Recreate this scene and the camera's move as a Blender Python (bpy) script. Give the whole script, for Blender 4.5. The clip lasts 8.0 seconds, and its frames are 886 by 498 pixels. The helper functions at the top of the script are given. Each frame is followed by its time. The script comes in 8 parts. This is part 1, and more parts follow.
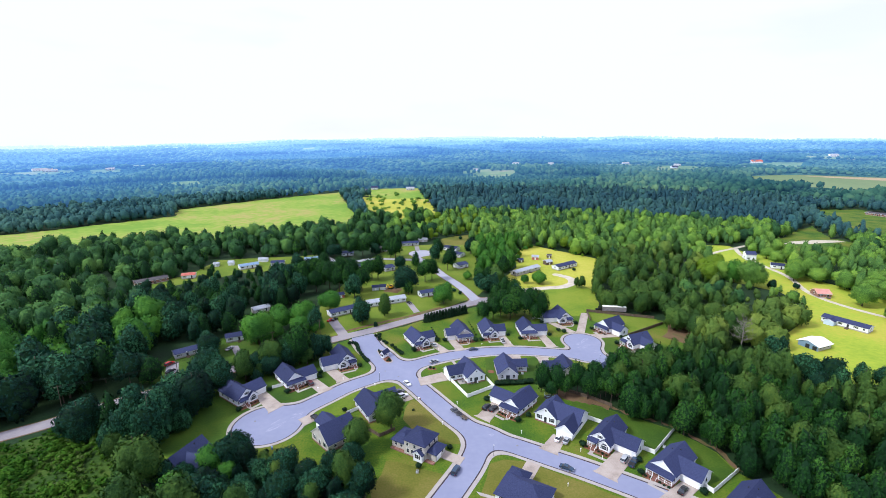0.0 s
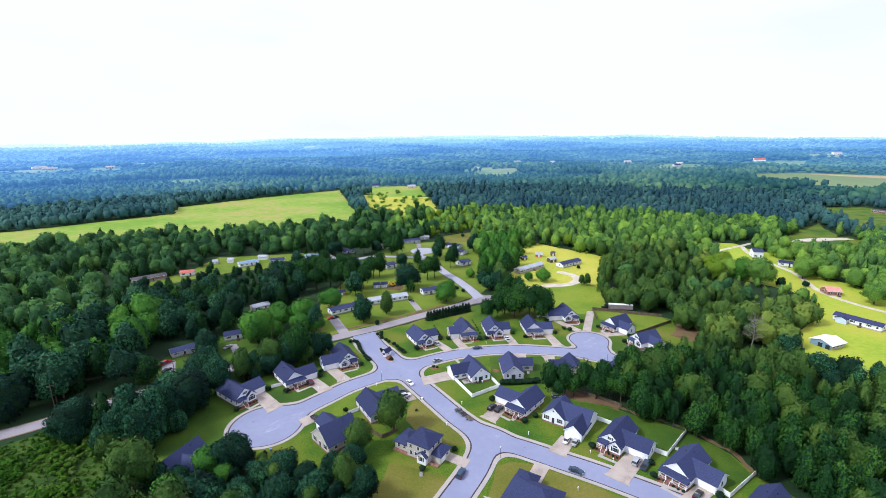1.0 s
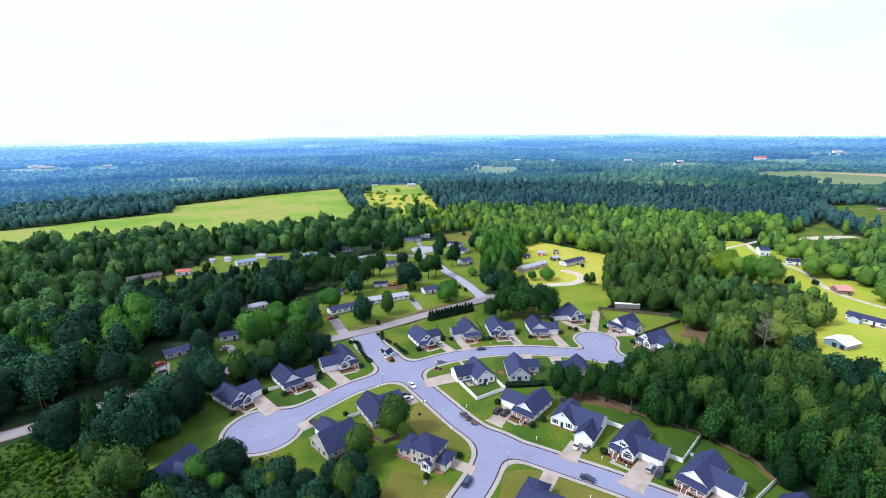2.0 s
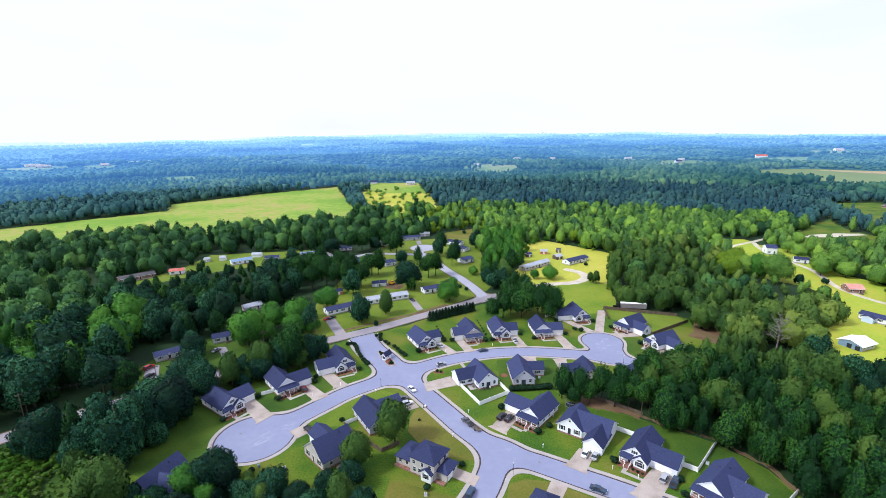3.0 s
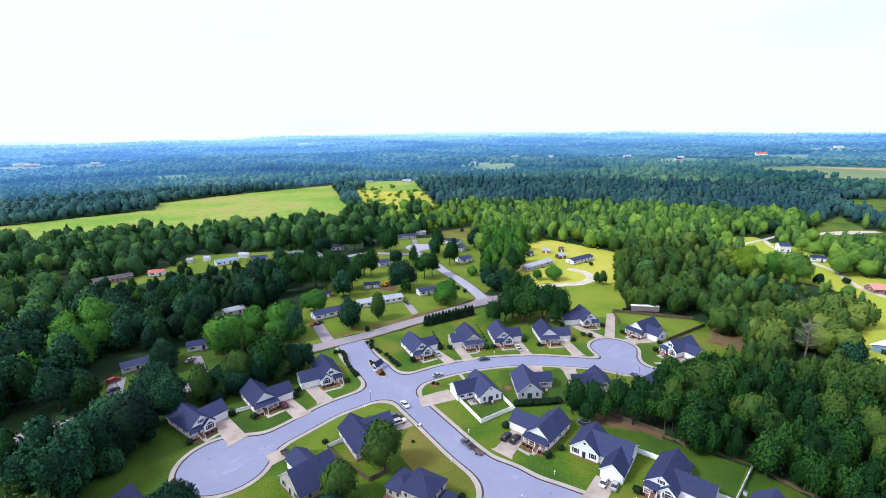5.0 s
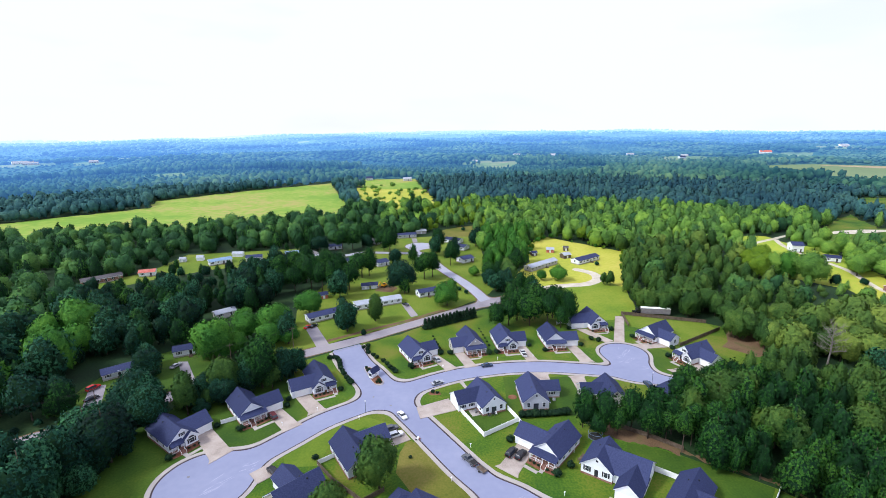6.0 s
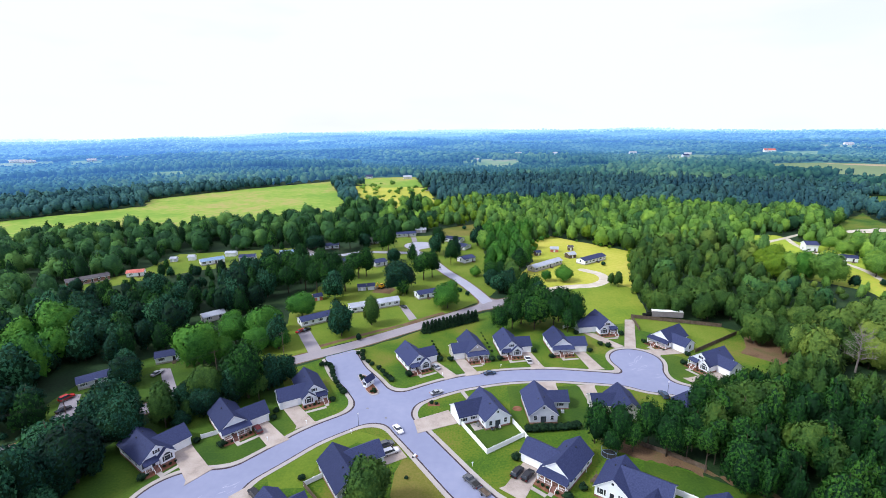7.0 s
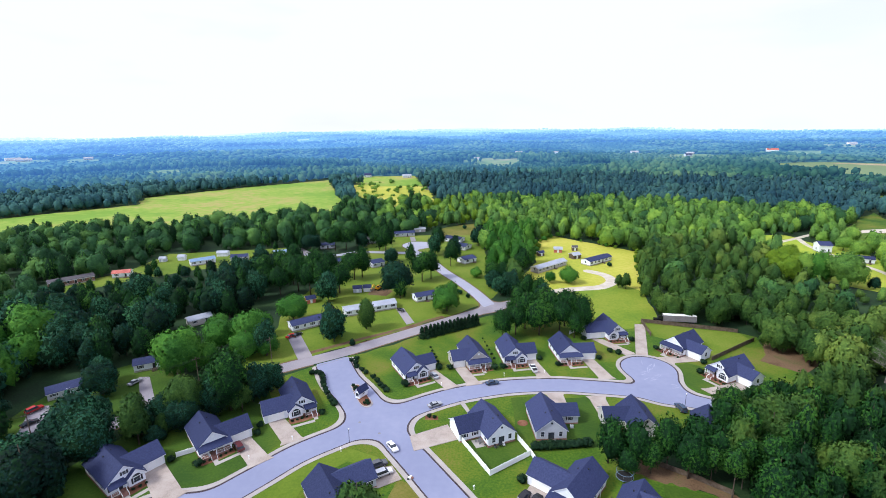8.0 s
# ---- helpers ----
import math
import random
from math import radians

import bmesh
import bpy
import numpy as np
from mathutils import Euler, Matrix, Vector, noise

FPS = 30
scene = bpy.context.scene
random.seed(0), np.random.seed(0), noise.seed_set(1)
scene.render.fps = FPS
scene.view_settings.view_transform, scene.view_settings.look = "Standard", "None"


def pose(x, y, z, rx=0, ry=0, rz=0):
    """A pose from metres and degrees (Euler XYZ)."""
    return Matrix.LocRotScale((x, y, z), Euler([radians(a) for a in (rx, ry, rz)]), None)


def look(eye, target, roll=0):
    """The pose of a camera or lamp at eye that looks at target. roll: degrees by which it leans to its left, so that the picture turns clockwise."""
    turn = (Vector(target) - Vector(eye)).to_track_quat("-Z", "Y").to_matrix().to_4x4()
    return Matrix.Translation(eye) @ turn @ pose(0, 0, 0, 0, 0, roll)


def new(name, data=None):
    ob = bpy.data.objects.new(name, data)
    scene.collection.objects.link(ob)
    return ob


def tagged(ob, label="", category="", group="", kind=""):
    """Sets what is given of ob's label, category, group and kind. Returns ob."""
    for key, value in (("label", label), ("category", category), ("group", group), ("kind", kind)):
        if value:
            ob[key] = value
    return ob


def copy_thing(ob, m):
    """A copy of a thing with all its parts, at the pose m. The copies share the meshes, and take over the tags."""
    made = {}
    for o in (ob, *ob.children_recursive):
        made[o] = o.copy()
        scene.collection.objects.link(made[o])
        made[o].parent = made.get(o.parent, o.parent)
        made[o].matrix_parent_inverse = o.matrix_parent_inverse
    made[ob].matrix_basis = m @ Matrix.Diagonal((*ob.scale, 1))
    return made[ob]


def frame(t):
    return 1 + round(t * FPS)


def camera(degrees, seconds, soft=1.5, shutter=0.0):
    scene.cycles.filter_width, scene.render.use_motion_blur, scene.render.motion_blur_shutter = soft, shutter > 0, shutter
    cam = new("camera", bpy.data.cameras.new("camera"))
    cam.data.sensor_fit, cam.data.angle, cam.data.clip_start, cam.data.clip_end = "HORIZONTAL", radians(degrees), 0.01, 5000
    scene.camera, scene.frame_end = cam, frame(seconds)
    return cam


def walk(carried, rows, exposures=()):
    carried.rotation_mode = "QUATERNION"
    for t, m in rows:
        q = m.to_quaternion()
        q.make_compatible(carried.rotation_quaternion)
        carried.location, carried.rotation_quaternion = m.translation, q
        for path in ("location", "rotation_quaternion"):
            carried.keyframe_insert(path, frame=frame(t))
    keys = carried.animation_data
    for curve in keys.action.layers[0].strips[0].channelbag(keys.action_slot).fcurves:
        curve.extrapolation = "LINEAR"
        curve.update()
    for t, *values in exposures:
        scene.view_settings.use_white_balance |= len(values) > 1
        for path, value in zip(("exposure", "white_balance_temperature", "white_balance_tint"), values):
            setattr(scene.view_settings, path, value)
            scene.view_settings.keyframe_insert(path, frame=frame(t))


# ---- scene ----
import functools

cam = camera(85.6, 8.0, soft=0.88)
PATH = [
    (0, (4.226, -14.637, 107.323), (4.216, -12.693, 106.852), -0.5),
    (0.5, (3.664, -12.195, 106.038), (3.653, -10.251, 105.565), -0.5),
    (1, (2.858, -9.282, 104.579), (2.845, -7.339, 104.104), -0.5),
    (1.5, (1.805, -6.071, 103.366), (1.794, -4.128, 102.89), -0.5),
    (3, (0.51, 5.636, 99.707), (0.503, 7.577, 99.225), -0.6),
    (3.5, (0.436, 9.981, 98.268), (0.433, 11.922, 97.788), -0.6),
    (4, (0.45, 14.622, 97.186), (0.452, 16.563, 96.703), -0.7),
    (4.5, (0.611, 19.715, 95.781), (0.616, 21.656, 95.299), -0.7),
    (6, (1.168, 36.283, 92.097), (1.167, 38.223, 91.608), -0.7),
    (6.5, (1.472, 42.496, 90.39), (1.468, 44.436, 89.902), -0.7),
    (7, (1.614, 48.523, 89.176), (1.609, 50.461, 88.684), -0.7),
    (7.5, (1.756, 54.63, 87.919), (1.751, 56.568, 87.425), -0.6),
    (8, (1.892, 60.71, 86.224), (1.887, 62.649, 85.731), -0.6),
]
walk(cam, [(t, look(eye, target, roll)) for t, eye, target, roll in PATH], exposures=[(0.0, -0.10, 5780, 11), (8.0, -0.10, 5780, 11)])

# ---- sky, sun and exposure ----
world = bpy.data.worlds.new("overcast_sky")
scene.world = world
world.use_nodes = True
wn, wl = world.node_tree.nodes, world.node_tree.links
wn.clear()
sky = wn.new("ShaderNodeTexSky")
sky.sky_type, sky.sun_disc = "NISHITA", False
sky.sun_elevation, sky.sun_rotation = radians(45), radians(251)
sky_gain = wn.new("ShaderNodeMixRGB")
sky_gain.blend_type, sky_gain.inputs[0].default_value = "MULTIPLY", 1.0
sky_gain.inputs[2].default_value = (0.16, 0.16, 0.16, 1)
wl.new(sky.outputs[0], sky_gain.inputs[1])
wco = wn.new("ShaderNodeTexCoord")
wmap = wn.new("ShaderNodeMapping")
wmap.inputs["Scale"].default_value = (1.0, 1.0, 4.5)
wl.new(wco.outputs["Generated"], wmap.inputs[0])
wnoise = wn.new("ShaderNodeTexNoise")
wnoise.inputs["Scale"].default_value, wnoise.inputs["Detail"].default_value = 2.2, 6
wl.new(wmap.outputs[0], wnoise.inputs[0])
wramp = wn.new("ShaderNodeValToRGB")
wramp.color_ramp.elements[0].position, wramp.color_ramp.elements[0].color = 0.30, (0.86, 0.86, 0.86, 1)
wramp.color_ramp.elements[1].position, wramp.color_ramp.elements[1].color = 0.44, (1, 1, 1, 1)
wl.new(wnoise.outputs[0], wramp.inputs[0])
wmix = wn.new("ShaderNodeMixRGB")
wl.new(wramp.outputs[0], wmix.inputs[0])
wl.new(sky_gain.outputs[0], wmix.inputs[1])
wmix.inputs[2].default_value = (1.125, 1.10, 1.24, 1)
wbg = wn.new("ShaderNodeBackground")
wbg.inputs[1].default_value = 1.0
wl.new(wmix.outputs[0], wbg.inputs[0])
wout = wn.new("ShaderNodeOutputWorld")
wl.new(wbg.outputs[0], wout.inputs[0])

sun_data = bpy.data.lights.new("sun", "SUN")
sun_data.energy, sun_data.angle, sun_data.color = 4.2, radians(12), (1.0, 0.945, 0.82)
sun = new("sun", sun_data)
sun.matrix_world = look((-200, -70, 215), (0, 0, 0))


# ---- materials ----
def material(name, colors, rough=0.8, scale=1.0, fine=18.0, bump=0.0, metal=0.0, island=0.0, spread=(0.35, 0.65), seed=0.0, spec=0.3, object_random=0.0, translucent=0.0, detail=5.0, per_plant=0.0, grain=0.35, depth=0.05):
    """Two-scale noise between colours; scale and fine are cycles per metre."""
    m = bpy.data.materials.new(name)
    m.use_nodes = True
    n, l = m.node_tree.nodes, m.node_tree.links
    bsdf = n["Principled BSDF"]
    bsdf.inputs["Roughness"].default_value = rough
    bsdf.inputs["Metallic"].default_value = metal
    bsdf.inputs["Specular IOR Level"].default_value = spec
    geo = n.new("ShaderNodeNewGeometry")
    off = n.new("ShaderNodeVectorMath")
    off.operation = "ADD"
    off.inputs[1].default_value = (seed, seed * 2.3, seed * 0.7)
    l.new(geo.outputs["Position"], off.inputs[0])
    big = n.new("ShaderNodeTexNoise")
    big.inputs["Scale"].default_value, big.inputs["Detail"].default_value = scale, detail
    l.new(off.outputs[0], big.inputs["Vector"])
    small = n.new("ShaderNodeTexNoise")
    small.inputs["Scale"].default_value, small.inputs["Detail"].default_value = fine, 3
    l.new(off.outputs[0], small.inputs["Vector"])
    mix = n.new("ShaderNodeMath")
    mix.operation = "MULTIPLY_ADD"
    mix.inputs[1].default_value = grain
    l.new(small.outputs[0], mix.inputs[0])
    part_big = n.new("ShaderNodeMath")
    part_big.operation = "MULTIPLY"
    part_big.inputs[1].default_value = 1.0 - grain
    l.new(big.outputs[0], part_big.inputs[0])
    l.new(part_big.outputs[0], mix.inputs[2])
    value = mix.outputs[0]
    if island:
        add = n.new("ShaderNodeMath")
        add.operation = "MULTIPLY_ADD"
        add.inputs[1].default_value = island
        l.new(geo.outputs["Random Per Island"], add.inputs[0])
        shift = n.new("ShaderNodeMath")
        shift.operation = "SUBTRACT"
        shift.inputs[1].default_value = island / 2
        l.new(value, shift.inputs[0])
        l.new(shift.outputs[0], add.inputs[2])
        value = add.outputs[0]
    if object_random:
        info = n.new("ShaderNodeObjectInfo")
        add = n.new("ShaderNodeMath")
        add.operation = "MULTIPLY_ADD"
        add.inputs[1].default_value = object_random
        l.new(info.outputs["Random"], add.inputs[0])
        shift = n.new("ShaderNodeMath")
        shift.operation = "SUBTRACT"
        shift.inputs[1].default_value = object_random / 2
        l.new(value, shift.inputs[0])
        l.new(shift.outputs[0], add.inputs[2])
        value = add.outputs[0]
    if per_plant:
        own = n.new("ShaderNodeAttribute")
        own.attribute_name = "plant_hue"
        add = n.new("ShaderNodeMath")
        add.operation = "MULTIPLY_ADD"
        add.inputs[1].default_value = per_plant
        l.new(own.outputs["Fac"], add.inputs[0])
        shift = n.new("ShaderNodeMath")
        shift.operation = "SUBTRACT"
        shift.inputs[1].default_value = per_plant / 2
        l.new(value, shift.inputs[0])
        l.new(shift.outputs[0], add.inputs[2])
        value = add.outputs[0]
    ramp = n.new("ShaderNodeValToRGB")
    el = ramp.color_ramp.elements
    lo, hi = spread
    for k, c in enumerate(colors):
        p = lo + (hi - lo) * k / max(1, len(colors) - 1)
        e = el[k] if k < 2 else el.new(p)
        e.position, e.color = p, (*c, 1)
    l.new(value, ramp.inputs[0])
    l.new(ramp.outputs[0], bsdf.inputs["Base Color"])
    if bump:
        b = n.new("ShaderNodeBump")
        b.inputs["Strength"].default_value, b.inputs["Distance"].default_value = bump, depth
        l.new(small.outputs[0], b.inputs["Height"])
        l.new(b.outputs[0], bsdf.inputs["Normal"])
    if translucent:
        tr = n.new("ShaderNodeBsdfTranslucent")
        l.new(ramp.outputs[0], tr.inputs[0])
        ms = n.new("ShaderNodeMixShader")
        ms.inputs[0].default_value = translucent
        l.new(bsdf.outputs[0], ms.inputs[1])
        l.new(tr.outputs[0], ms.inputs[2])
        l.new(ms.outputs[0], n["Material Output"].inputs[0])
    return m


M = {}
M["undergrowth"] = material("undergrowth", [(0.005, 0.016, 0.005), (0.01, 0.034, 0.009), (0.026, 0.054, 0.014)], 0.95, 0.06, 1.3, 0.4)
M["lawn"] = material("lawn", [(0.02453, 0.07632, 0.00374), (0.05311, 0.1129, 0.00374), (0.09908, 0.1408, 0.00737), (0.1491, 0.1355, 0.02585)], 0.95, 0.055, 1.6, 0.3, spread=(0.37, 0.66))
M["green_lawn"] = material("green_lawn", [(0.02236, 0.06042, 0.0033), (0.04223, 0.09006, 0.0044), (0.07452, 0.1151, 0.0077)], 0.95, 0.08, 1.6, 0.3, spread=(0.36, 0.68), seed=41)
M["dry_lawn"] = material("dry_lawn", [(0.078, 0.102, 0.009), (0.122, 0.124, 0.016), (0.168, 0.146, 0.034)], 0.95, 0.07, 1.6, 0.3, seed=31)
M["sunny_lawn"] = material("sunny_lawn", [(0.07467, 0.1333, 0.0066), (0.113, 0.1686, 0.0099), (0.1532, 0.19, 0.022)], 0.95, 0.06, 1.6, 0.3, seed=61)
# The next two grass colours are raised to carry a patch of sunlight.
M["meadow"] = material("meadow", [(0.2647, 0.3132, 0.0272), (0.3758, 0.3804, 0.0432), (0.4685, 0.4164, 0.0832)], 0.95, 0.02, 0.5, 0.2, seed=9)
M["bright_field"] = material("bright_field", [(0.2006, 0.299, 0.0182), (0.2832, 0.3565, 0.026), (0.3776, 0.3565, 0.0455)], 0.95, 0.02, 0.5, 0.2, seed=19)
M["green_meadow"] = material("green_meadow", [(0.100, 0.175, 0.009), (0.150, 0.215, 0.012), (0.215, 0.245, 0.022)], 0.95, 0.04, 0.8, 0.2, seed=23)
M["crop"] = material("crop", [(0.1441, 0.2649, 0.0242), (0.2166, 0.3077, 0.0374), (0.3158, 0.2816, 0.0858)], 0.95, 0.010, 0.14, 0.2, seed=4, spread=(0.41, 0.60))
M["stubble"] = material("stubble", [(0.26, 0.20, 0.13), (0.38, 0.31, 0.20)], 0.95, 0.01, 0.1, 0.2, seed=15)
# Far grass paled and blued: distance haze put into its colour.
M["pasture"] = material("pasture", [(0.115, 0.18, 0.09), (0.16, 0.22, 0.105)], 0.95, 0.006, 0.1, 0.2, seed=14)
M["rough_grass"] = material("rough_grass", [(0.015, 0.042, 0.0048), (0.0315, 0.0765, 0.006), (0.0675, 0.1125, 0.012)], 0.95, 0.08, 1.3, 0.4, seed=51)
M["mulch"] = material("mulch", [(0.077, 0.030, 0.017), (0.172, 0.069, 0.039), (0.241, 0.129, 0.077)], 0.95, 0.35, 4.0, 0.5)
M["earth"] = material("earth", [(0.084, 0.048, 0.024), (0.150, 0.094, 0.052), (0.078, 0.084, 0.021)], 0.95, 0.12, 2.5, 0.5)
M["road"] = material("street_concrete", [(0.205, 0.222, 0.333), (0.222, 0.240, 0.353), (0.245, 0.262, 0.374)], 0.85, 0.05, 0.5, 0.05, spread=(0.36, 0.66))
M["pale_street"] = material("pale_street", [(0.290, 0.298, 0.372), (0.322, 0.330, 0.402), (0.352, 0.358, 0.425)], 0.85, 0.06, 0.6, 0.05, spread=(0.36, 0.66), seed=8)
M["old_road"] = material("old_road", [(0.194, 0.178, 0.206), (0.249, 0.230, 0.258), (0.301, 0.273, 0.286)], 0.88, 0.08, 3.0, 0.2, seed=5)
M["gutter"] = material("gutter", [(0.035, 0.024, 0.028), (0.070, 0.055, 0.064)], 0.9, 0.4, 5.0, 0.2)
M["pavement"] = material("pavement", [(0.314, 0.286, 0.272), (0.390, 0.362, 0.345)], 0.9, 0.25, 5.0, 0.15)
M["driveway"] = material("driveway", [(0.273, 0.2276, 0.1999), (0.36, 0.308, 0.2734), (0.408, 0.3553, 0.3205)], 0.9, 0.3, 4.0, 0.15, seed=2)
M["gravel"] = material("gravel", [(0.397, 0.350, 0.284), (0.568, 0.520, 0.454)], 0.95, 0.2, 3.0, 0.3)
M["stain"] = material("stain", [(0.262, 0.278, 0.392), (0.330, 0.345, 0.455)], 0.85, 0.5, 4.0)
M["shingle"] = material("shingle", [(0.01751, 0.02398, 0.06811), (0.02766, 0.03598, 0.09535), (0.04056, 0.05096, 0.1249)], 0.8, 2.6, 11.0, 0.4, spread=(0.3, 0.7), object_random=0.26, spec=0.22)
M["shingle_brown"] = material("shingle_brown", [(0.065, 0.060, 0.073), (0.103, 0.095, 0.103)], 0.85, 0.5, 7.0, 0.5, object_random=0.2)
M["metal_roof"] = material("metal_roof", [(0.288, 0.309, 0.368), (0.374, 0.402, 0.475)], 0.4, 0.3, 3.0, 0.1)
M["red_roof"] = material("red_roof", [(0.361, 0.077, 0.060), (0.516, 0.172, 0.138)], 0.6, 0.4, 3.0, 0.1)
M["white"] = material("white_siding", [(0.6956, 0.7238, 0.7802), (0.7708, 0.799, 0.8554)], 0.6, 0.4, 6.0, 0.1)
M["grey"] = material("grey_siding", [(0.430, 0.456, 0.516), (0.516, 0.542, 0.611)], 0.65, 0.4, 6.0, 0.1)
M["tan"] = material("tan_siding", [(0.396, 0.378, 0.361), (0.482, 0.464, 0.447)], 0.65, 0.4, 6.0, 0.1)
M["trim"] = material("white_trim", [(0.76, 0.79, 0.84), (0.84, 0.86, 0.90)], 0.5, 0.8, 8.0)
M["vinyl"] = material("white_vinyl", [(0.78, 0.79, 0.80), (0.85, 0.86, 0.87)], 0.45, 0.8, 8.0)
M["brick"] = material("red_brick", [(0.138, 0.060, 0.043), (0.241, 0.120, 0.095), (0.310, 0.189, 0.155)], 0.9, 1.5, 9.0, 0.4)
M["shutter"] = material("dark_shutter", [(0.012, 0.015, 0.022), (0.03, 0.033, 0.045)], 0.6, 1.0, 8.0)
M["glass"] = material("window_glass", [(0.02, 0.025, 0.035), (0.05, 0.06, 0.08)], 0.08, 0.6, 2.0, spec=0.6)
M["wood"] = material("weathered_wood", [(0.056, 0.039, 0.028), (0.106, 0.078, 0.056), (0.140, 0.112, 0.090)], 0.85, 1.0, 9.0, 0.3)
M["bark"] = material("bark", [(0.047, 0.034, 0.026), (0.103, 0.082, 0.065)], 0.95, 1.2, 9.0, 0.6)
M["pale_bark"] = material("pale_bark", [(0.136, 0.117, 0.112), (0.223, 0.198, 0.192)], 0.95, 1.2, 9.0, 0.6)
M["tyre"] = material("tyre_rubber", [(0.012, 0.012, 0.013), (0.03, 0.03, 0.032)], 0.9, 2.0, 9.0)
M["rim"] = material("wheel_rim", [(0.387, 0.387, 0.404), (0.516, 0.516, 0.533)], 0.35, 2.0, 9.0, metal=0.7)
M["lamp"] = material("lamp_glass", [(0.6, 0.6, 0.6), (0.8, 0.8, 0.8)], 0.2, 2.0, 9.0)
M["red_lamp"] = material("red_lamp", [(0.258, 0.009, 0.009), (0.344, 0.017, 0.017)], 0.3, 2.0, 9.0)
M["yellow"] = material("yellow_paint", [(0.602, 0.284, 0.009), (0.688, 0.361, 0.017)], 0.5, 1.0, 5.0)
M["steel"] = material("dull_steel", [(0.155, 0.155, 0.163), (0.258, 0.258, 0.267)], 0.5, 1.0, 5.0, metal=0.6)
M["trailer_side"] = material("trailer_side", [(0.17, 0.155, 0.16), (0.24, 0.225, 0.23)], 0.5, 0.8, 6.0)
M["pink_roof"] = material("faded_red_roof", [(0.50, 0.20, 0.18), (0.62, 0.32, 0.28)], 0.7, 0.4, 3.0, 0.1)
M["pale_blue"] = material("pale_blue_siding", [(0.47, 0.57, 0.76), (0.55, 0.65, 0.83)], 0.6, 0.4, 6.0, 0.1)
M["blue"] = material("faded_blue", [(0.138, 0.224, 0.361), (0.215, 0.310, 0.447)], 0.6, 0.6, 5.0)
for paint, c in (("car_white", (0.75, 0.76, 0.78)), ("car_black", (0.012, 0.013, 0.016)), ("car_red", (0.40, 0.02, 0.02)),
                 ("car_blue", (0.03, 0.06, 0.11)), ("car_silver", (0.38, 0.40, 0.43)), ("car_grey", (0.10, 0.105, 0.115)), ("car_maroon", (0.11, 0.03, 0.035))):
    M[paint] = material(paint, [tuple(0.9 * v for v in c), c], 0.22, 1.0, 9.0, spec=0.5, metal=0.1)
# foliage
M["leaf"] = material("broad_leaves", [(0.00192, 0.0102, 0.007923), (0.006715, 0.03442, 0.02315), (0.0174, 0.0753, 0.04), (0.04662, 0.1482, 0.05758)], 0.75, 0.10, 1.5, island=0.08, spread=(0.33, 0.68), translucent=0.12, spec=0.12, detail=2.0, per_plant=0.24, grain=0.5, bump=0.6, depth=0.35)
# Paler leaf copy: sunlight on the eastern woods put into the colour.
M["leaf_sunlit"] = material("light_green_leaves", [(0.04667, 0.1123, 0.02552), (0.09463, 0.207, 0.03487), (0.1619, 0.3036, 0.04515), (0.2557, 0.4044, 0.05192)], 0.75, 0.09, 1.5, island=0.07, spread=(0.33, 0.68), translucent=0.15, spec=0.12, seed=21, detail=2.0, per_plant=0.15, grain=0.5, bump=0.6, depth=0.35)
M["leaf_bright"] = material("bright_leaves", [(0.0619, 0.141, 0.0117), (0.1361, 0.2394, 0.0156), (0.2232, 0.31, 0.0182)], 0.75, 0.1, 1.5, island=0.14, spread=(0.3, 0.7), translucent=0.25, spec=0.15, grain=0.5, bump=0.6, depth=0.35)
M["needle"] = material("pine_needles", [(0.003656, 0.02028, 0.005039), (0.008528, 0.04431, 0.008865), (0.02364, 0.08568, 0.01231), (0.0514, 0.1361, 0.01598)], 0.8, 0.11, 1.5, island=0.08, spread=(0.33, 0.68), translucent=0.08, spec=0.12, seed=7, detail=2.0, per_plant=0.24, grain=0.5, bump=0.6, depth=0.35)
# Paler needle copy, likewise lightened to look sunlit.
M["needle_sunlit"] = material("light_pine_needles", [(0.03216, 0.08336, 0.02754), (0.06443, 0.1506, 0.03728), (0.1114, 0.2242, 0.04638), (0.1817, 0.2997, 0.05157)], 0.8, 0.10, 1.5, island=0.07, spread=(0.33, 0.68), translucent=0.08, spec=0.12, seed=17, detail=2.0, per_plant=0.15, grain=0.5, bump=0.6, depth=0.35)
# Dark green inside the crowns: shade between leaves put into the colour.
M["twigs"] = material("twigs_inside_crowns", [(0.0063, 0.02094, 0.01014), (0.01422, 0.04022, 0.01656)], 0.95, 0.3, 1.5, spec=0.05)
M["cedar"] = material("cedar_leaves", [(0.005, 0.015, 0.009), (0.011, 0.033, 0.015), (0.024, 0.053, 0.017)], 0.8, 0.3, 1.0, island=0.2, spread=(0.28, 0.74), spec=0.12)
# Far foliage: the blue of distance haze is put into the base colours.
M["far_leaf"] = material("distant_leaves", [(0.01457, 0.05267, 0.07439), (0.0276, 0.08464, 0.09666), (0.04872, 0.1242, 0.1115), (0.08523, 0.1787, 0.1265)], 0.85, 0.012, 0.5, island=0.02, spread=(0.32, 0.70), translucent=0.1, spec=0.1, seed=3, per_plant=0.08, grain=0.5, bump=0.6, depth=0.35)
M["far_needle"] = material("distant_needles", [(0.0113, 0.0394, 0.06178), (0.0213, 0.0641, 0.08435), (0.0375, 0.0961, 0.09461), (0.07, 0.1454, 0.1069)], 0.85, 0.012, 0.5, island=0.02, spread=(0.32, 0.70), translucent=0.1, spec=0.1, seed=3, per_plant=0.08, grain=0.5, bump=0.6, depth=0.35)
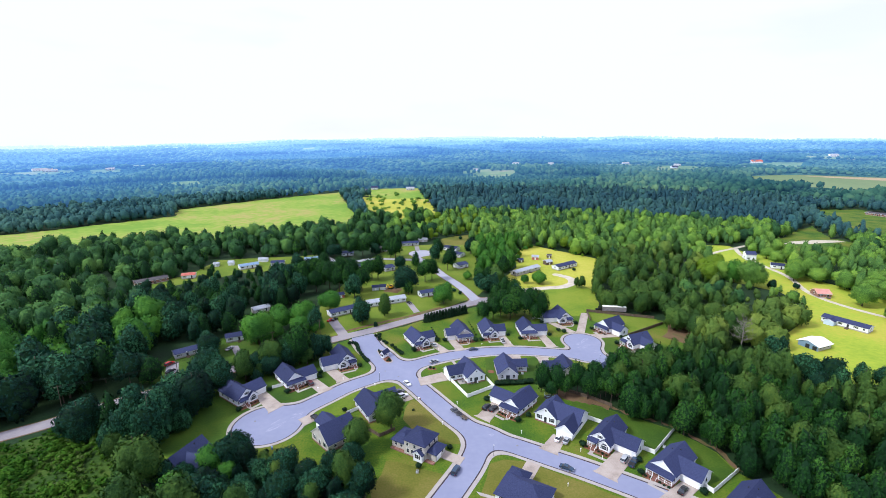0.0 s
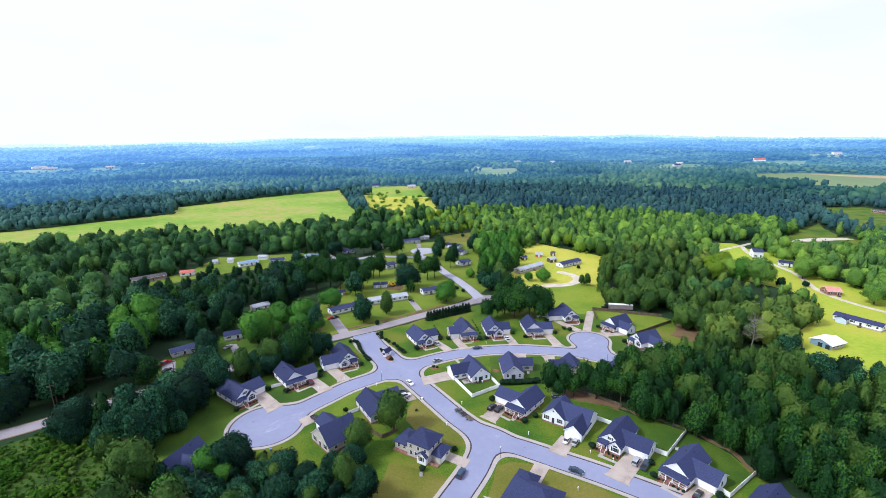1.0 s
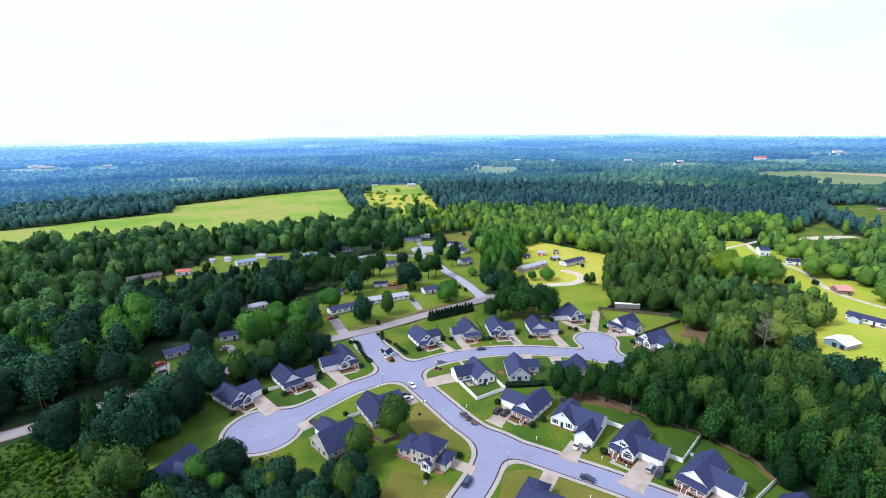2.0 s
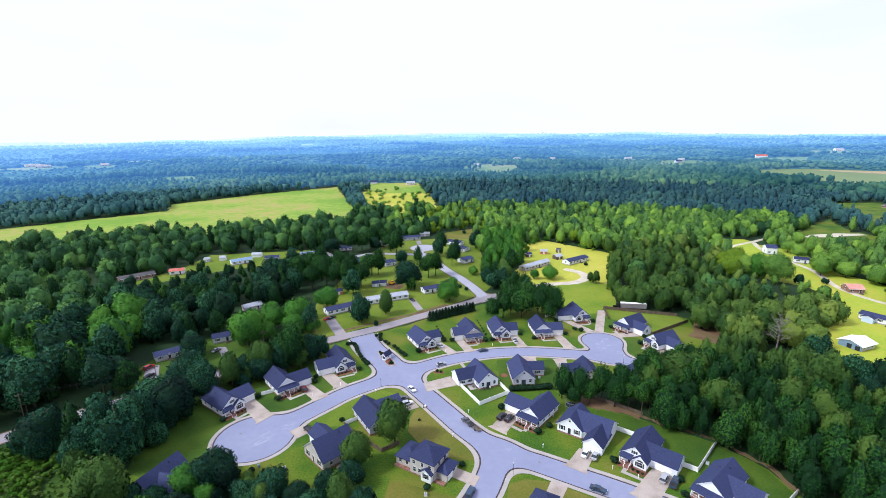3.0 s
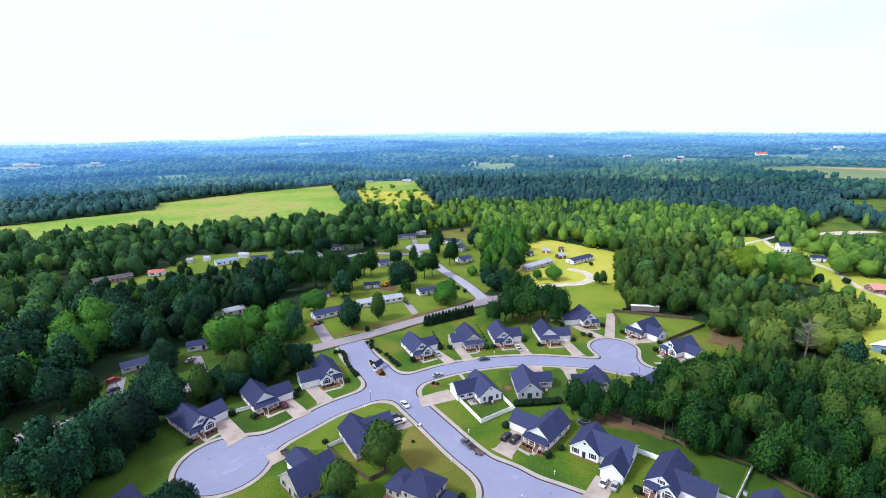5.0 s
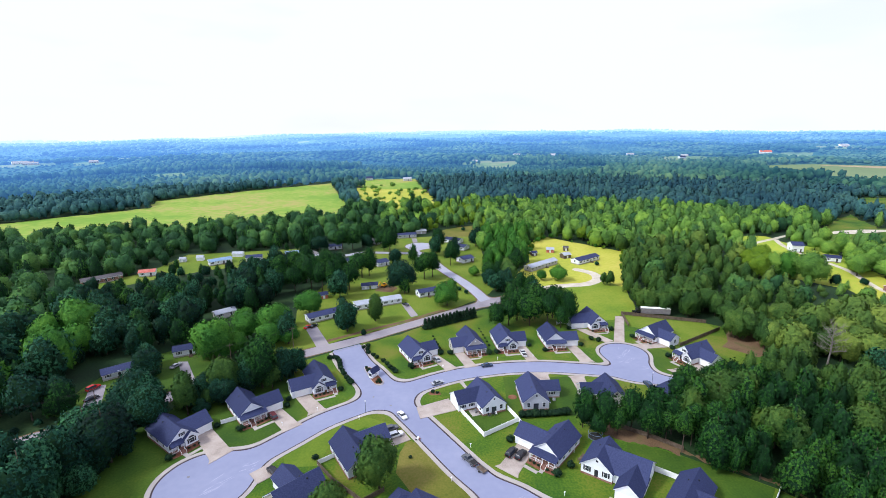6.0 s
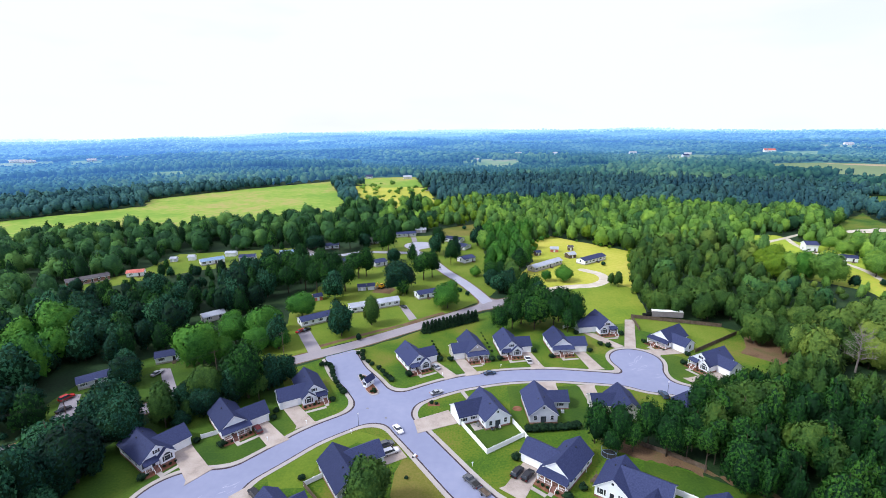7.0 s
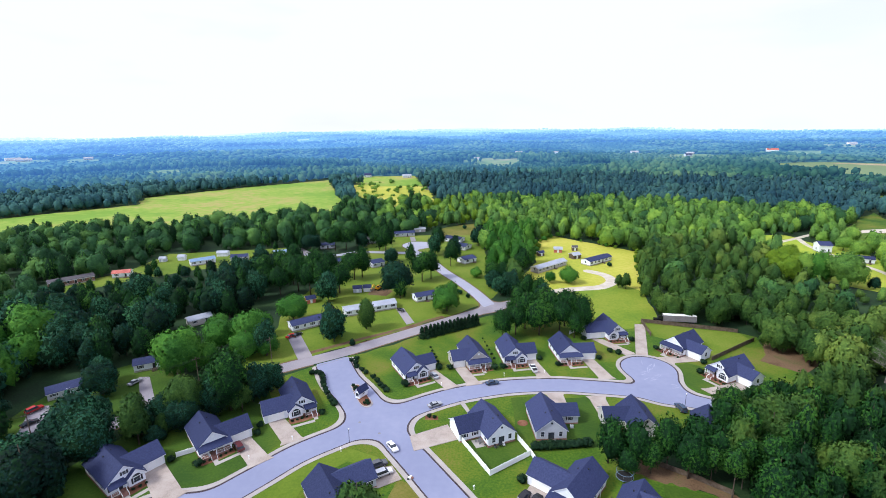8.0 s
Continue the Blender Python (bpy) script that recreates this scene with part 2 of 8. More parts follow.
M["leaf_mid"] = material("green_leaves", [(0.01674, 0.05592, 0.024), (0.03146, 0.09724, 0.03248), (0.06078, 0.1531, 0.03869), (0.107, 0.2173, 0.04492)], 0.75, 0.09, 1.5, island=0.08, spread=(0.33, 0.68), translucent=0.14, spec=0.12, seed=26, detail=2.0, per_plant=0.24, grain=0.5, bump=0.6, depth=0.35)
M["leaf_fresh"] = material("fresh_leaves", [(0.0146, 0.04576, 0.01199), (0.03275, 0.08236, 0.01658), (0.06022, 0.122, 0.02115), (0.09668, 0.1569, 0.02487)], 0.75, 0.10, 1.5, island=0.08, spread=(0.33, 0.68), translucent=0.14, spec=0.12, seed=33, detail=2.0, per_plant=0.12, grain=0.5, bump=0.6, depth=0.35)
M["leaf_lush"] = material("lush_leaves", [(0.01604, 0.07129, 0.01271), (0.03598, 0.1282, 0.01756), (0.06617, 0.19, 0.02242), (0.1062, 0.2445, 0.02634)], 0.75, 0.10, 1.5, island=0.08, spread=(0.33, 0.68), translucent=0.14, spec=0.12, seed=33, detail=2.0, per_plant=0.12, grain=0.5, bump=0.6, depth=0.35)
M["leaf_olive"] = material("olive_green_leaves", [(0.04143, 0.08848, 0.0202), (0.07202, 0.1348, 0.0266), (0.1156, 0.1877, 0.0329), (0.18, 0.2459, 0.0405)], 0.75, 0.10, 1.5, island=0.06, spread=(0.33, 0.68), translucent=0.14, spec=0.12, seed=37, detail=2.0, per_plant=0.24, grain=0.5, bump=0.6, depth=0.35)
M["scrub"] = material("scrub_leaves", [(0.0112, 0.048, 0.0048), (0.0312, 0.0984, 0.006), (0.0612, 0.1368, 0.0108), (0.0988, 0.126, 0.0444)], 0.85, 0.07, 0.6, island=0.2, spread=(0.30, 0.72), translucent=0.12, spec=0.1, seed=12)


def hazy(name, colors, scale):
    """Plain far backdrop: wooded land that pales with distance, the haze put in as emission."""
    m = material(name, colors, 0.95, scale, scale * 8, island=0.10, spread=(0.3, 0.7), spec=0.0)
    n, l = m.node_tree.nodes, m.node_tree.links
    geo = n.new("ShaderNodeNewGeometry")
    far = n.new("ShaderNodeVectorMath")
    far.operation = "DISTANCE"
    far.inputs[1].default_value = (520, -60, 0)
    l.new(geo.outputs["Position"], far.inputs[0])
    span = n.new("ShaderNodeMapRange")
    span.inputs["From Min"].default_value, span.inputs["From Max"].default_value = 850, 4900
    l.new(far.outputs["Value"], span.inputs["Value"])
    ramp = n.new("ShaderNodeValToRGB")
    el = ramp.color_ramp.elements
    # Haze colours that the land gives off, from near to far.
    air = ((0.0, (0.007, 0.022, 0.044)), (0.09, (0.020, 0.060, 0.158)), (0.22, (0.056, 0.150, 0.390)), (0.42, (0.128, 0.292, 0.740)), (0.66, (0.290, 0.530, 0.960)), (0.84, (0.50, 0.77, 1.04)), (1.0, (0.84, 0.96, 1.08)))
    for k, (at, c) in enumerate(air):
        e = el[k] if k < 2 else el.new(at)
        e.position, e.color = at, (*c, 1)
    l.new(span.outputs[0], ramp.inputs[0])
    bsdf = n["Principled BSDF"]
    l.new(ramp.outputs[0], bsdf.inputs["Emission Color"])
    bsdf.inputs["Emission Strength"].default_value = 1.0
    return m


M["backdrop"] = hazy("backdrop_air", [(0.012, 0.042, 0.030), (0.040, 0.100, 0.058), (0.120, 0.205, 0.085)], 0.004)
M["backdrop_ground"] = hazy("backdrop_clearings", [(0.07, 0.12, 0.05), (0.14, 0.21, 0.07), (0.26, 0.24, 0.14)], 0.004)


# ---- mesh helpers ----
def mesh_object(name, bm, mat, smooth=False):
    me = bpy.data.meshes.new(name)
    bmesh.ops.recalc_face_normals(bm, faces=bm.faces)
    bm.to_mesh(me)
    bm.free()
    me.materials.append(mat)
    if smooth:
        me.polygons.foreach_set("use_smooth", [True] * len(me.polygons))
    return new(name, me)


def part(name, bm, mat, parent, label="", smooth=False):
    ob = mesh_object(name, bm, mat, smooth)
    ob.parent = parent
    if label:
        tagged(ob, label)
    return ob


def thing(name, x, y, z, turn, label, category, group="", kind=""):
    ob = new(name)
    ob.empty_display_size = 0.5
    ob.matrix_basis = pose(x, y, z, 0, 0, turn)
    return tagged(ob, label, category, group, kind)


def box(bm, x0, x1, y0, y1, z0, z1):
    v = [bm.verts.new(p) for p in ((x0, y0, z0), (x1, y0, z0), (x1, y1, z0), (x0, y1, z0), (x0, y0, z1), (x1, y0, z1), (x1, y1, z1), (x0, y1, z1))]
    for f in ((0, 3, 2, 1), (4, 5, 6, 7), (0, 1, 5, 4), (1, 2, 6, 5), (2, 3, 7, 6), (3, 0, 4, 7)):
        bm.faces.new([v[k] for k in f])
    return bm


def boxed(x0, x1, y0, y1, z0, z1):
    return box(bmesh.new(), min(x0, x1), max(x0, x1), min(y0, y1), max(y0, y1), z0, z1)


def slab(bm, pts, thick):
    """A sheet through the given corners with the thickness below it."""
    top = [bm.verts.new(p) for p in pts]
    low = [bm.verts.new((p[0], p[1], p[2] - thick)) for p in pts]
    bm.faces.new(top)
    bm.faces.new(low[::-1])
    for k in range(len(pts)):
        j = (k + 1) % len(pts)
        bm.faces.new((top[k], low[k], low[j], top[j]))
    return bm


def prism(bm, outline, lift):
    """Extrudes a closed outline along the vector lift."""
    a = [bm.verts.new(p) for p in outline]
    b = [bm.verts.new(Vector(p) + Vector(lift)) for p in outline]
    bm.faces.new(a)
    bm.faces.new(b[::-1])
    for k in range(len(a)):
        j = (k + 1) % len(a)
        bm.faces.new((a[k], b[k], b[j], a[j]))
    return bm


def tube(bm, p, q, r0, r1, sides=6):
    p, q = Vector(p), Vector(q)
    axis = (q - p).normalized()
    u = axis.orthogonal().normalized()
    w = axis.cross(u)
    rings = []
    for c, r in ((p, r0), (q, r1)):
        rings.append([bm.verts.new(c + r * (math.cos(2 * math.pi * k / sides) * u + math.sin(2 * math.pi * k / sides) * w)) for k in range(sides)])
    for k in range(sides):
        j = (k + 1) % sides
        bm.faces.new((rings[0][k], rings[0][j], rings[1][j], rings[1][k]))
    bm.faces.new(rings[0][::-1])
    bm.faces.new(rings[1])
    return bm


def patch(name, pts, z, mat, label, category, soften=0.0):
    """A flat piece of ground; soften bends its outline gently."""
    out = []
    for k, p in enumerate(pts):
        q = pts[(k + 1) % len(pts)]
        steps = max(1, int(math.dist(p, q) / 6)) if soften else 1
        for s in range(steps):
            f = s / steps
            x, y = p[0] + (q[0] - p[0]) * f, p[1] + (q[1] - p[1]) * f
            n = noise.noise_vector((x * 0.09, y * 0.09, 3.3)) * soften
            out.append((x + n.x, y + n.y, z))
    bm = bmesh.new()
    bm.faces.new([bm.verts.new(p) for p in out])
    bmesh.ops.triangulate(bm, faces=bm.faces)
    ob = mesh_object(name, bm, mat)
    if ob.data.polygons and ob.data.polygons[0].normal.z < 0:
        ob.data.flip_normals()
    return tagged(ob, label, category, kind="structure")


def inside(x, y, poly):
    """Which of the points lie in the polygon."""
    res = np.zeros(len(x), bool)
    for k in range(len(poly)):
        (ax, ay), (bx, by) = poly[k - 1], poly[k]
        if ay == by:
            continue
        cross = ((ay > y) != (by > y)) & (x < (bx - ax) * (y - ay) / (by - ay) + ax)
        res ^= cross
    return res


# ---- streets as distance fields: rounded junctions come from a soft union ----
def to_line(x, y, pts, half):
    best = np.full(x.shape, 1e9)
    for (ax, ay), (bx, by) in zip(pts, pts[1:]):
        dx, dy = bx - ax, by - ay
        f = np.clip(((x - ax) * dx + (y - ay) * dy) / (dx * dx + dy * dy), 0, 1)
        best = np.minimum(best, np.hypot(x - ax - f * dx, y - ay - f * dy))
    return best - half


def soft_min(a, b, k):
    h = np.clip(0.5 + 0.5 * (b - a) / k, 0, 1)
    return b + (a - b) * h - k * h * (1 - h)


def bent(pts, steps=6):
    """A smooth line through the given points."""
    p = np.array([pts[0], *pts, pts[-1]], float)
    out = []
    for k in range(1, len(p) - 2):
        for s in range(steps):
            t = s / steps
            out.append(tuple(0.5 * (2 * p[k] + (p[k + 1] - p[k - 1]) * t + (2 * p[k - 1] - 5 * p[k] + 4 * p[k + 1] - p[k + 2]) * t * t
                                    + (3 * p[k] - p[k - 1] - 3 * p[k + 1] + p[k + 2]) * t ** 3)))
    return out + [tuple(p[-1])]


MAIN = bent([(-60, 150), (-47, 164.5), (-38.5, 174), (-27, 182.5), (-18, 189), (-7, 196.3), (4, 202.2), (15, 205.8), (26, 208), (40, 208.5), (52, 207), (64, 204.8), (75, 200.8), (86, 195), (97, 187), (112, 176)])
SOUTH = bent([(-16, 187), (-12, 179), (-6, 170), (0.5, 160), (7.3, 149.8), (14, 142), (22, 136.2), (30, 131.8), (40, 126), (52, 119), (72, 106), (95, 91), (130, 70)])
STUB = bent([(17, 138), (12.3, 124), (5.5, 111), (-4, 94), (-15, 75)])
ENTRY = bent([(-46, 238), (-41.5, 228), (-35, 213.5), (-28, 203), (-20.5, 190)])
OLD = bent([(-260, 75), (-210, 104), (-175, 129), (-160, 139.7), (-148, 148.5), (-129, 165), (-117, 173), (-95, 192), (-74, 212), (-56, 224), (-37, 235.7), (-19.5, 248.5), (6, 267.5), (22, 279), (36, 288), (50, 297)])
LOOP = bent([(48, 295.7), (64, 305.5), (76, 308.5), (88, 311), (97, 320), (97.5, 332), (90, 341)])
NORTH = bent([(25, 281), (19.5, 300), (12, 320), (2, 342), (-7, 366), (-16, 384), (-21, 397), (-18, 411)])
BRANCH = bent([(-16, 388), (-38, 391), (-60, 393), (-75, 384.5), (-100, 388), (-122, 383)])


def new_streets(x, y):
    d = to_line(x, y, MAIN, 4.0)
    d = soft_min(d, np.hypot(x + 64.0, y - 146.5) - 12.6, 6)
    d = soft_min(d, soft_min(np.hypot(x - 76.0, y - 219.2) - 9.4, to_line(x, y, [(74.6, 204), (76, 219)], 7.2), 3), 4)
    d = soft_min(d, to_line(x, y, SOUTH, 4.0), 8)
    d = soft_min(d, to_line(x, y, STUB, 3.9), 7)
    return soft_min(d, to_line(x, y, ENTRY, 6.2), 7)


def old_streets(x, y):
    d = to_line(x, y, OLD, 3.5)
    d = soft_min(d, to_line(x, y, NORTH, 3.4), 6)
    d = soft_min(d, to_line(x, y, BRANCH, 2.8), 4)
    return soft_min(d, np.hypot(x + 18, y - 412) - 11.5, 5)


def band(name, field, area, step, lo, hi, z, mat, label, category, skirt=0.0):
    """The part of the plan where lo < field < hi, as a sheet with a step down at its inner edge."""
    x0, x1, y0, y1 = area
    gx, gy = np.arange(x0, x1 + step, step), np.arange(y0, y1 + step, step)
    X, Y = np.meshgrid(gx, gy, indexing="ij")
    F = field(X, Y)
    corners = np.stack([F[:-1, :-1], F[1:, :-1], F[1:, 1:], F[:-1, 1:]])
    some = np.argwhere((corners.max(0) > lo) & (corners.min(0) < hi))
    verts, faces = [], []
    for i, j in some:
        poly = [(gx[i], gy[j], F[i, j]), (gx[i + 1], gy[j], F[i + 1, j]), (gx[i + 1], gy[j + 1], F[i + 1, j + 1]), (gx[i], gy[j + 1], F[i, j + 1])]
        for limit, sign in ((lo, 1), (hi, -1)):
            res = []
            for k in range(len(poly)):
                a, b = poly[k - 1], poly[k]
                fa, fb = sign * (a[2] - limit), sign * (b[2] - limit)
                if (fa >= 0) != (fb >= 0):
                    t = fa / (fa - fb)
                    res.append((a[0] + (b[0] - a[0]) * t, a[1] + (b[1] - a[1]) * t, limit))
                if fb >= 0:
                    res.append(b)
            poly = res
            if len(poly) < 3:
                break
        if len(poly) < 3:
            continue
        n = len(verts)
        verts += [(p[0], p[1], z) for p in poly]
        faces.append(tuple(range(n, n + len(poly))))
        if skirt:
            for k in range(len(poly)):
                a, b = poly[k - 1], poly[k]
                if abs(a[2] - lo) < 1e-9 and abs(b[2] - lo) < 1e-9:
                    n = len(verts)
                    verts += [(a[0], a[1], z), (b[0], b[1], z), (b[0], b[1], z - skirt), (a[0], a[1], z - skirt)]
                    faces.append((n, n + 1, n + 2, n + 3))
    me = bpy.data.meshes.new(name)
    me.from_pydata(verts, [], faces)
    me.materials.append(mat)
    return tagged(new(name, me), label, category, kind="structure")


# ---- ground, fields and streets ----
def rise(x, y):
    """Height of the land: level near the houses, low wooded ridges in the distance."""
    r = np.hypot(x, y - 100.0)
    f = np.clip((r - 1500.0) / 3250.0, 0, 1)
    roll = np.sin(x / 330.0 + 1.3) * np.cos(y / 410.0 + 0.4) + 0.7 * np.sin(x / 170.0 + y / 260.0) + 1.1 * np.sin(r / 110.0 + 1.6 * np.sin(x / 420.0) + 0.8 * np.sin(x / 150.0))
    level = 1 - np.exp(-(((x - 880) / 430) ** 2 + ((y - 1020) / 340) ** 2) ** 2)
    return 62.0 * f ** 1.05 * (1 - 0.85 * np.clip(-x / 3500.0, 0, 1) ** 1.5 - 0.75 * np.clip(x / 3500.0, 0, 1) ** 2) + np.clip((r - 930) / 500, 0, 1) * 6.0 * roll * level


def far_open(x, y):
    """Clearings in the far woods."""
    n = np.sin(x / 210.0 + 2.0 * np.sin(y / 480.0)) * np.sin(y / 190.0 + 1.3 * np.sin(x / 370.0)) + 0.35 * np.sin(x / 70.0) * np.sin(y / 90.0)
    res = (n > 1.02) & (np.hypot(x, y) > 1150)
    for cx, cy, cr in ((1035, 1530, 70), (690, 1395, 50), (-1180, 1350, 70), (250, 1560, 60), (566, 1520, 60), (1330, 1650, 60), (86, 735, 34), (237, 1560, 36), (347, 1545, 32), (648, 1330, 36), (602, 1575, 34), (-1110, 1345, 40), (-973, 1385, 36), (96, 1405, 30)):
        res |= np.hypot((x - cx) / 1.5, y - cy) < cr
    return res


def ground_sheet():
    radii = [0.0, 60, 140, 250, 400, 600, 850, 930] + list(np.arange(960, 2400, 32)) + list(np.linspace(2400, 4780, 40))
    spokes = 280
    ang = np.linspace(0, 2 * math.pi, spokes, endpoint=False)
    verts, faces = [(0, 100, 0)], []
    for r in radii[1:]:
        x, y = r * np.cos(ang), 100 + r * np.sin(ang)
        z = rise(x, y)
        verts += list(zip(x.tolist(), y.tolist(), z.tolist()))
    for k in range(spokes):
        faces.append((0, 1 + k, 1 + (k + 1) % spokes))
    for ring in range(len(radii) - 2):
        a, b = 1 + ring * spokes, 1 + (ring + 1) * spokes
        for k in range(spokes):
            j = (k + 1) % spokes
            faces.append((a + k, b + k, b + j, a + j))
    me = bpy.data.meshes.new("ground")
    me.from_pydata(verts, [], faces)
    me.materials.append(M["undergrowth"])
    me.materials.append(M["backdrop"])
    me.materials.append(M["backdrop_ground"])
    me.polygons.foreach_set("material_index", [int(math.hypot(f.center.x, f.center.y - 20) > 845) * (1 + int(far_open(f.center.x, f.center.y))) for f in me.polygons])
    me.polygons.foreach_set("use_smooth", [True] * len(me.polygons))
    return tagged(new("ground", me), "dark green undergrowth and rough grass over level land", "ground", kind="structure")


ground_sheet()
SUB = [(-95, 130), (-97, 137), (-94.5, 143), (-92.5, 150), (-93.5, 161), (-96, 168), (-88, 186), (-60, 214), (-44, 226), (-36, 231), (22, 271), (40, 274), (52, 268), (62, 272), (80, 273), (98, 269), (118, 257), (131, 246), (128, 232), (133, 216), (128, 198), (118, 194), (105, 197), (97, 196), (85, 186), (79, 176),
       (66, 171), (57, 163), (66, 158), (74, 150.5), (80, 147), (88, 141), (97, 129), (99, 118), (106, 106), (125, 88), (140, 70), (120, 50), (-10, 60), (-18, 105), (-28, 118), (-42, 120), (-52, 126), (-66, 126), (-74, 118), (-86, 112), (-96, 122)]
PARK = [(-132, 176), (-117, 178), (-95, 197), (-74, 217), (-56, 229), (-37, 241), (-19, 254), (4, 272), (20, 286), (44, 322), (40, 345), (31, 352), (30, 420), (32, 445), (-5, 448), (-60, 440), (-112, 410), (-196, 394), (-200, 345), (-226, 312), (-180, 260), (-140, 215)]
FARM = [(46, 326), (62, 362), (70, 414), (90, 440), (124, 400), (140, 384), (114, 322), (107, 300), (104, 286), (100, 266), (92, 263), (84, 255), (66, 253), (54, 257), (51, 270), (52, 284), (46, 298)]
RFIELD = [(163, 183), (170, 203), (184, 222), (200, 236), (218, 252), (230, 272), (232, 296), (214, 322), (217, 340), (228, 386), (246, 438), (275, 432), (276, 402), (292, 392), (288, 372), (280, 345), (274, 324), (282, 310), (283, 292), (296, 268), (330, 235), (345, 205), (330, 165), (240, 160), (195, 172), (176, 174)]
CROP = [(-494, 507), (-416, 579), (-364, 627), (-390, 688), (-315, 781), (-197, 890), (-112, 610), (-105, 535), (-182, 490), (-280, 470), (-336, 449), (-400, 390), (-560, 360), (-620, 430)]
CLEAR_A = [(-141, 813), (-84, 840), (-17, 769), (-9, 620), (-65, 590), (-97, 600)]
CLEAR_B = [(-170, 945), (-50, 948), (-30, 790), (-94, 790), (-150, 850)]
CLEAR_C = [(-6, 445), (28, 445), (32, 496), (-6, 470)]
FAR_A = [(640, 985), (735, 1150), (870, 1185), (1000, 1080), (1110, 1010), (930, 800), (760, 850)]
FAR_B = [(512, 639), (575, 640), (570, 545), (515, 500), (440, 436), (434, 482), (450, 552)]
FAR_C = [(425, 527), (400, 470), (350, 408), (318, 398), (335, 456)]
YARD = [(298, 388), (330, 380), (375, 402), (402, 438), (398, 456), (335, 458), (314, 430)]
SCRUB = [(-126, 150), (-112, 130), (-100, 120), (-92, 108), (-84, 90), (-90, 50), (-220, 60), (-205, 96), (-172, 122), (-158, 132), (-143, 142), (-134, 152)]

patch("lawn", SUB, 0.05, M["lawn"], "mown green and straw-yellow lawns between the houses", "lawn", 2.0)
patch("lawn", [(-84, 209), (-74, 217), (-56, 229), (-37, 241), (-19, 254), (4, 272), (20, 286), (44, 322), (40, 345), (31, 352), (30, 420), (32, 445), (-5, 448), (-46, 440), (-62, 396), (-70, 330), (-76, 285), (-72, 240)], 0.04, M["sunny_lawn"], "green grass round mobile homes and trees", "lawn", 2.0)
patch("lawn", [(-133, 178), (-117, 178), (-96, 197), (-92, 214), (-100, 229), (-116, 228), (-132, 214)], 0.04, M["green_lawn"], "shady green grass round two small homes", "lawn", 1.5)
patch("lawn", [(-196, 393), (-200, 345), (-226, 314), (-205, 308), (-186, 328), (-160, 350), (-100, 372), (-92, 390), (-112, 408)], 0.04, M["sunny_lawn"], "green grass behind a row of homes", "lawn", 2.0)
patch("meadow", FARM, 0.046, M["meadow"], "yellow-green mown meadow round a farmhouse, brightened as if sunlit", "meadow", 2.5)
patch("lawn", [(50, 296), (64, 304), (86, 310), (100, 318), (108, 302), (104, 286), (100.5, 266), (92, 263), (84, 255), (66, 253), (54, 257), (51, 270), (51, 284)], 0.055, M["green_meadow"], "bright green grass before a farm drive", "lawn", 1.5)
patch("meadow", RFIELD, 0.045, M["bright_field"], "yellow-green grass field beside woods, brightened as if sunlit", "meadow", 3.0)
patch("field", CROP, 0.10, M["crop"], "wide pale green crop field between tree lines", "field", 6.0)
patch("meadow", CLEAR_A, 0.12, M["meadow"], "sunny meadow with bushes near a farm", "meadow", 6.0)
patch("meadow", CLEAR_B, 0.16, M["crop"], "green pasture round far farm buildings", "meadow", 6.0)
patch("lawn", CLEAR_C, 0.05, M["dry_lawn"], "small sunlit lawn at the edge of the woods", "lawn", 2.0)
for poly, mat in ((FAR_A, "pasture"), (FAR_B, "lawn"), (FAR_C, "lawn")):
    patch("field", poly, 0.3, M[mat], "far green pasture among dark woods", "field", 8.0)

patch("field", [(850, 1150), (985, 1080), (1050, 990), (960, 985)], 0.5, M["stubble"], "far tan stubble field beside a pasture", "field", 8.0)
patch("lawn", YARD, 0.36, M["lawn"], "rough grass round a sandy yard", "lawn", 3.0)
patch("bare_earth", [(330, 436), (345, 447), (372, 452), (394, 451), (397, 443), (374, 440), (352, 436)], 0.42, M["gravel"], "pale sandy yard beside a lane", "earth", 2.0)
patch("scrubland", SCRUB, 0.03, M["rough_grass"], "rough green grass under low scrub", "scrubland", 2.0)


def estate(x, y):
    """The estate's streets, ending at the middle of the country road."""
    return np.where(0.85 * (y - 235.7) - 0.525 * (x + 37) > 0, 9.0, new_streets(x, y))


AREA_NEW, AREA_OLD = (-90, 130, 60, 236), (-262, 112, 70, 430)
band("road", lambda x, y: np.maximum(estate(x, y), 0.6 - old_streets(x, y)), AREA_NEW, 1.0, -99, 0.0, 0.070, M["road"], "pale blue-grey concrete residential streets with turning circles", "road")
band("gutter", lambda x, y: np.where(old_streets(x, y) < 1.5, 9.0, estate(x, y)), AREA_NEW, 1.0, 0.0, 0.48, 0.066, M["gutter"], "dark reddish gutter along the kerb", "gutter")
band("pavement", lambda x, y: np.where(old_streets(x, y) < 1.8, 9.0, estate(x, y)), AREA_NEW, 1.0, 0.48, 1.8, 0.17, M["pavement"], "pale concrete kerb and narrow footway beside the street", "pavement", 0.12)
band("farm_drive", lambda x, y: to_line(x, y, LOOP, 3.2), (40, 112, 285, 350), 1.2, -99, 0.0, 0.064, M["gravel"], "pale gravel drive looping to a farmhouse", "driveway")
band("old_road", old_streets, AREA_OLD, 1.5, -99, 0.0, 0.060, M["old_road"], "worn grey-tan country road without kerbs", "road")
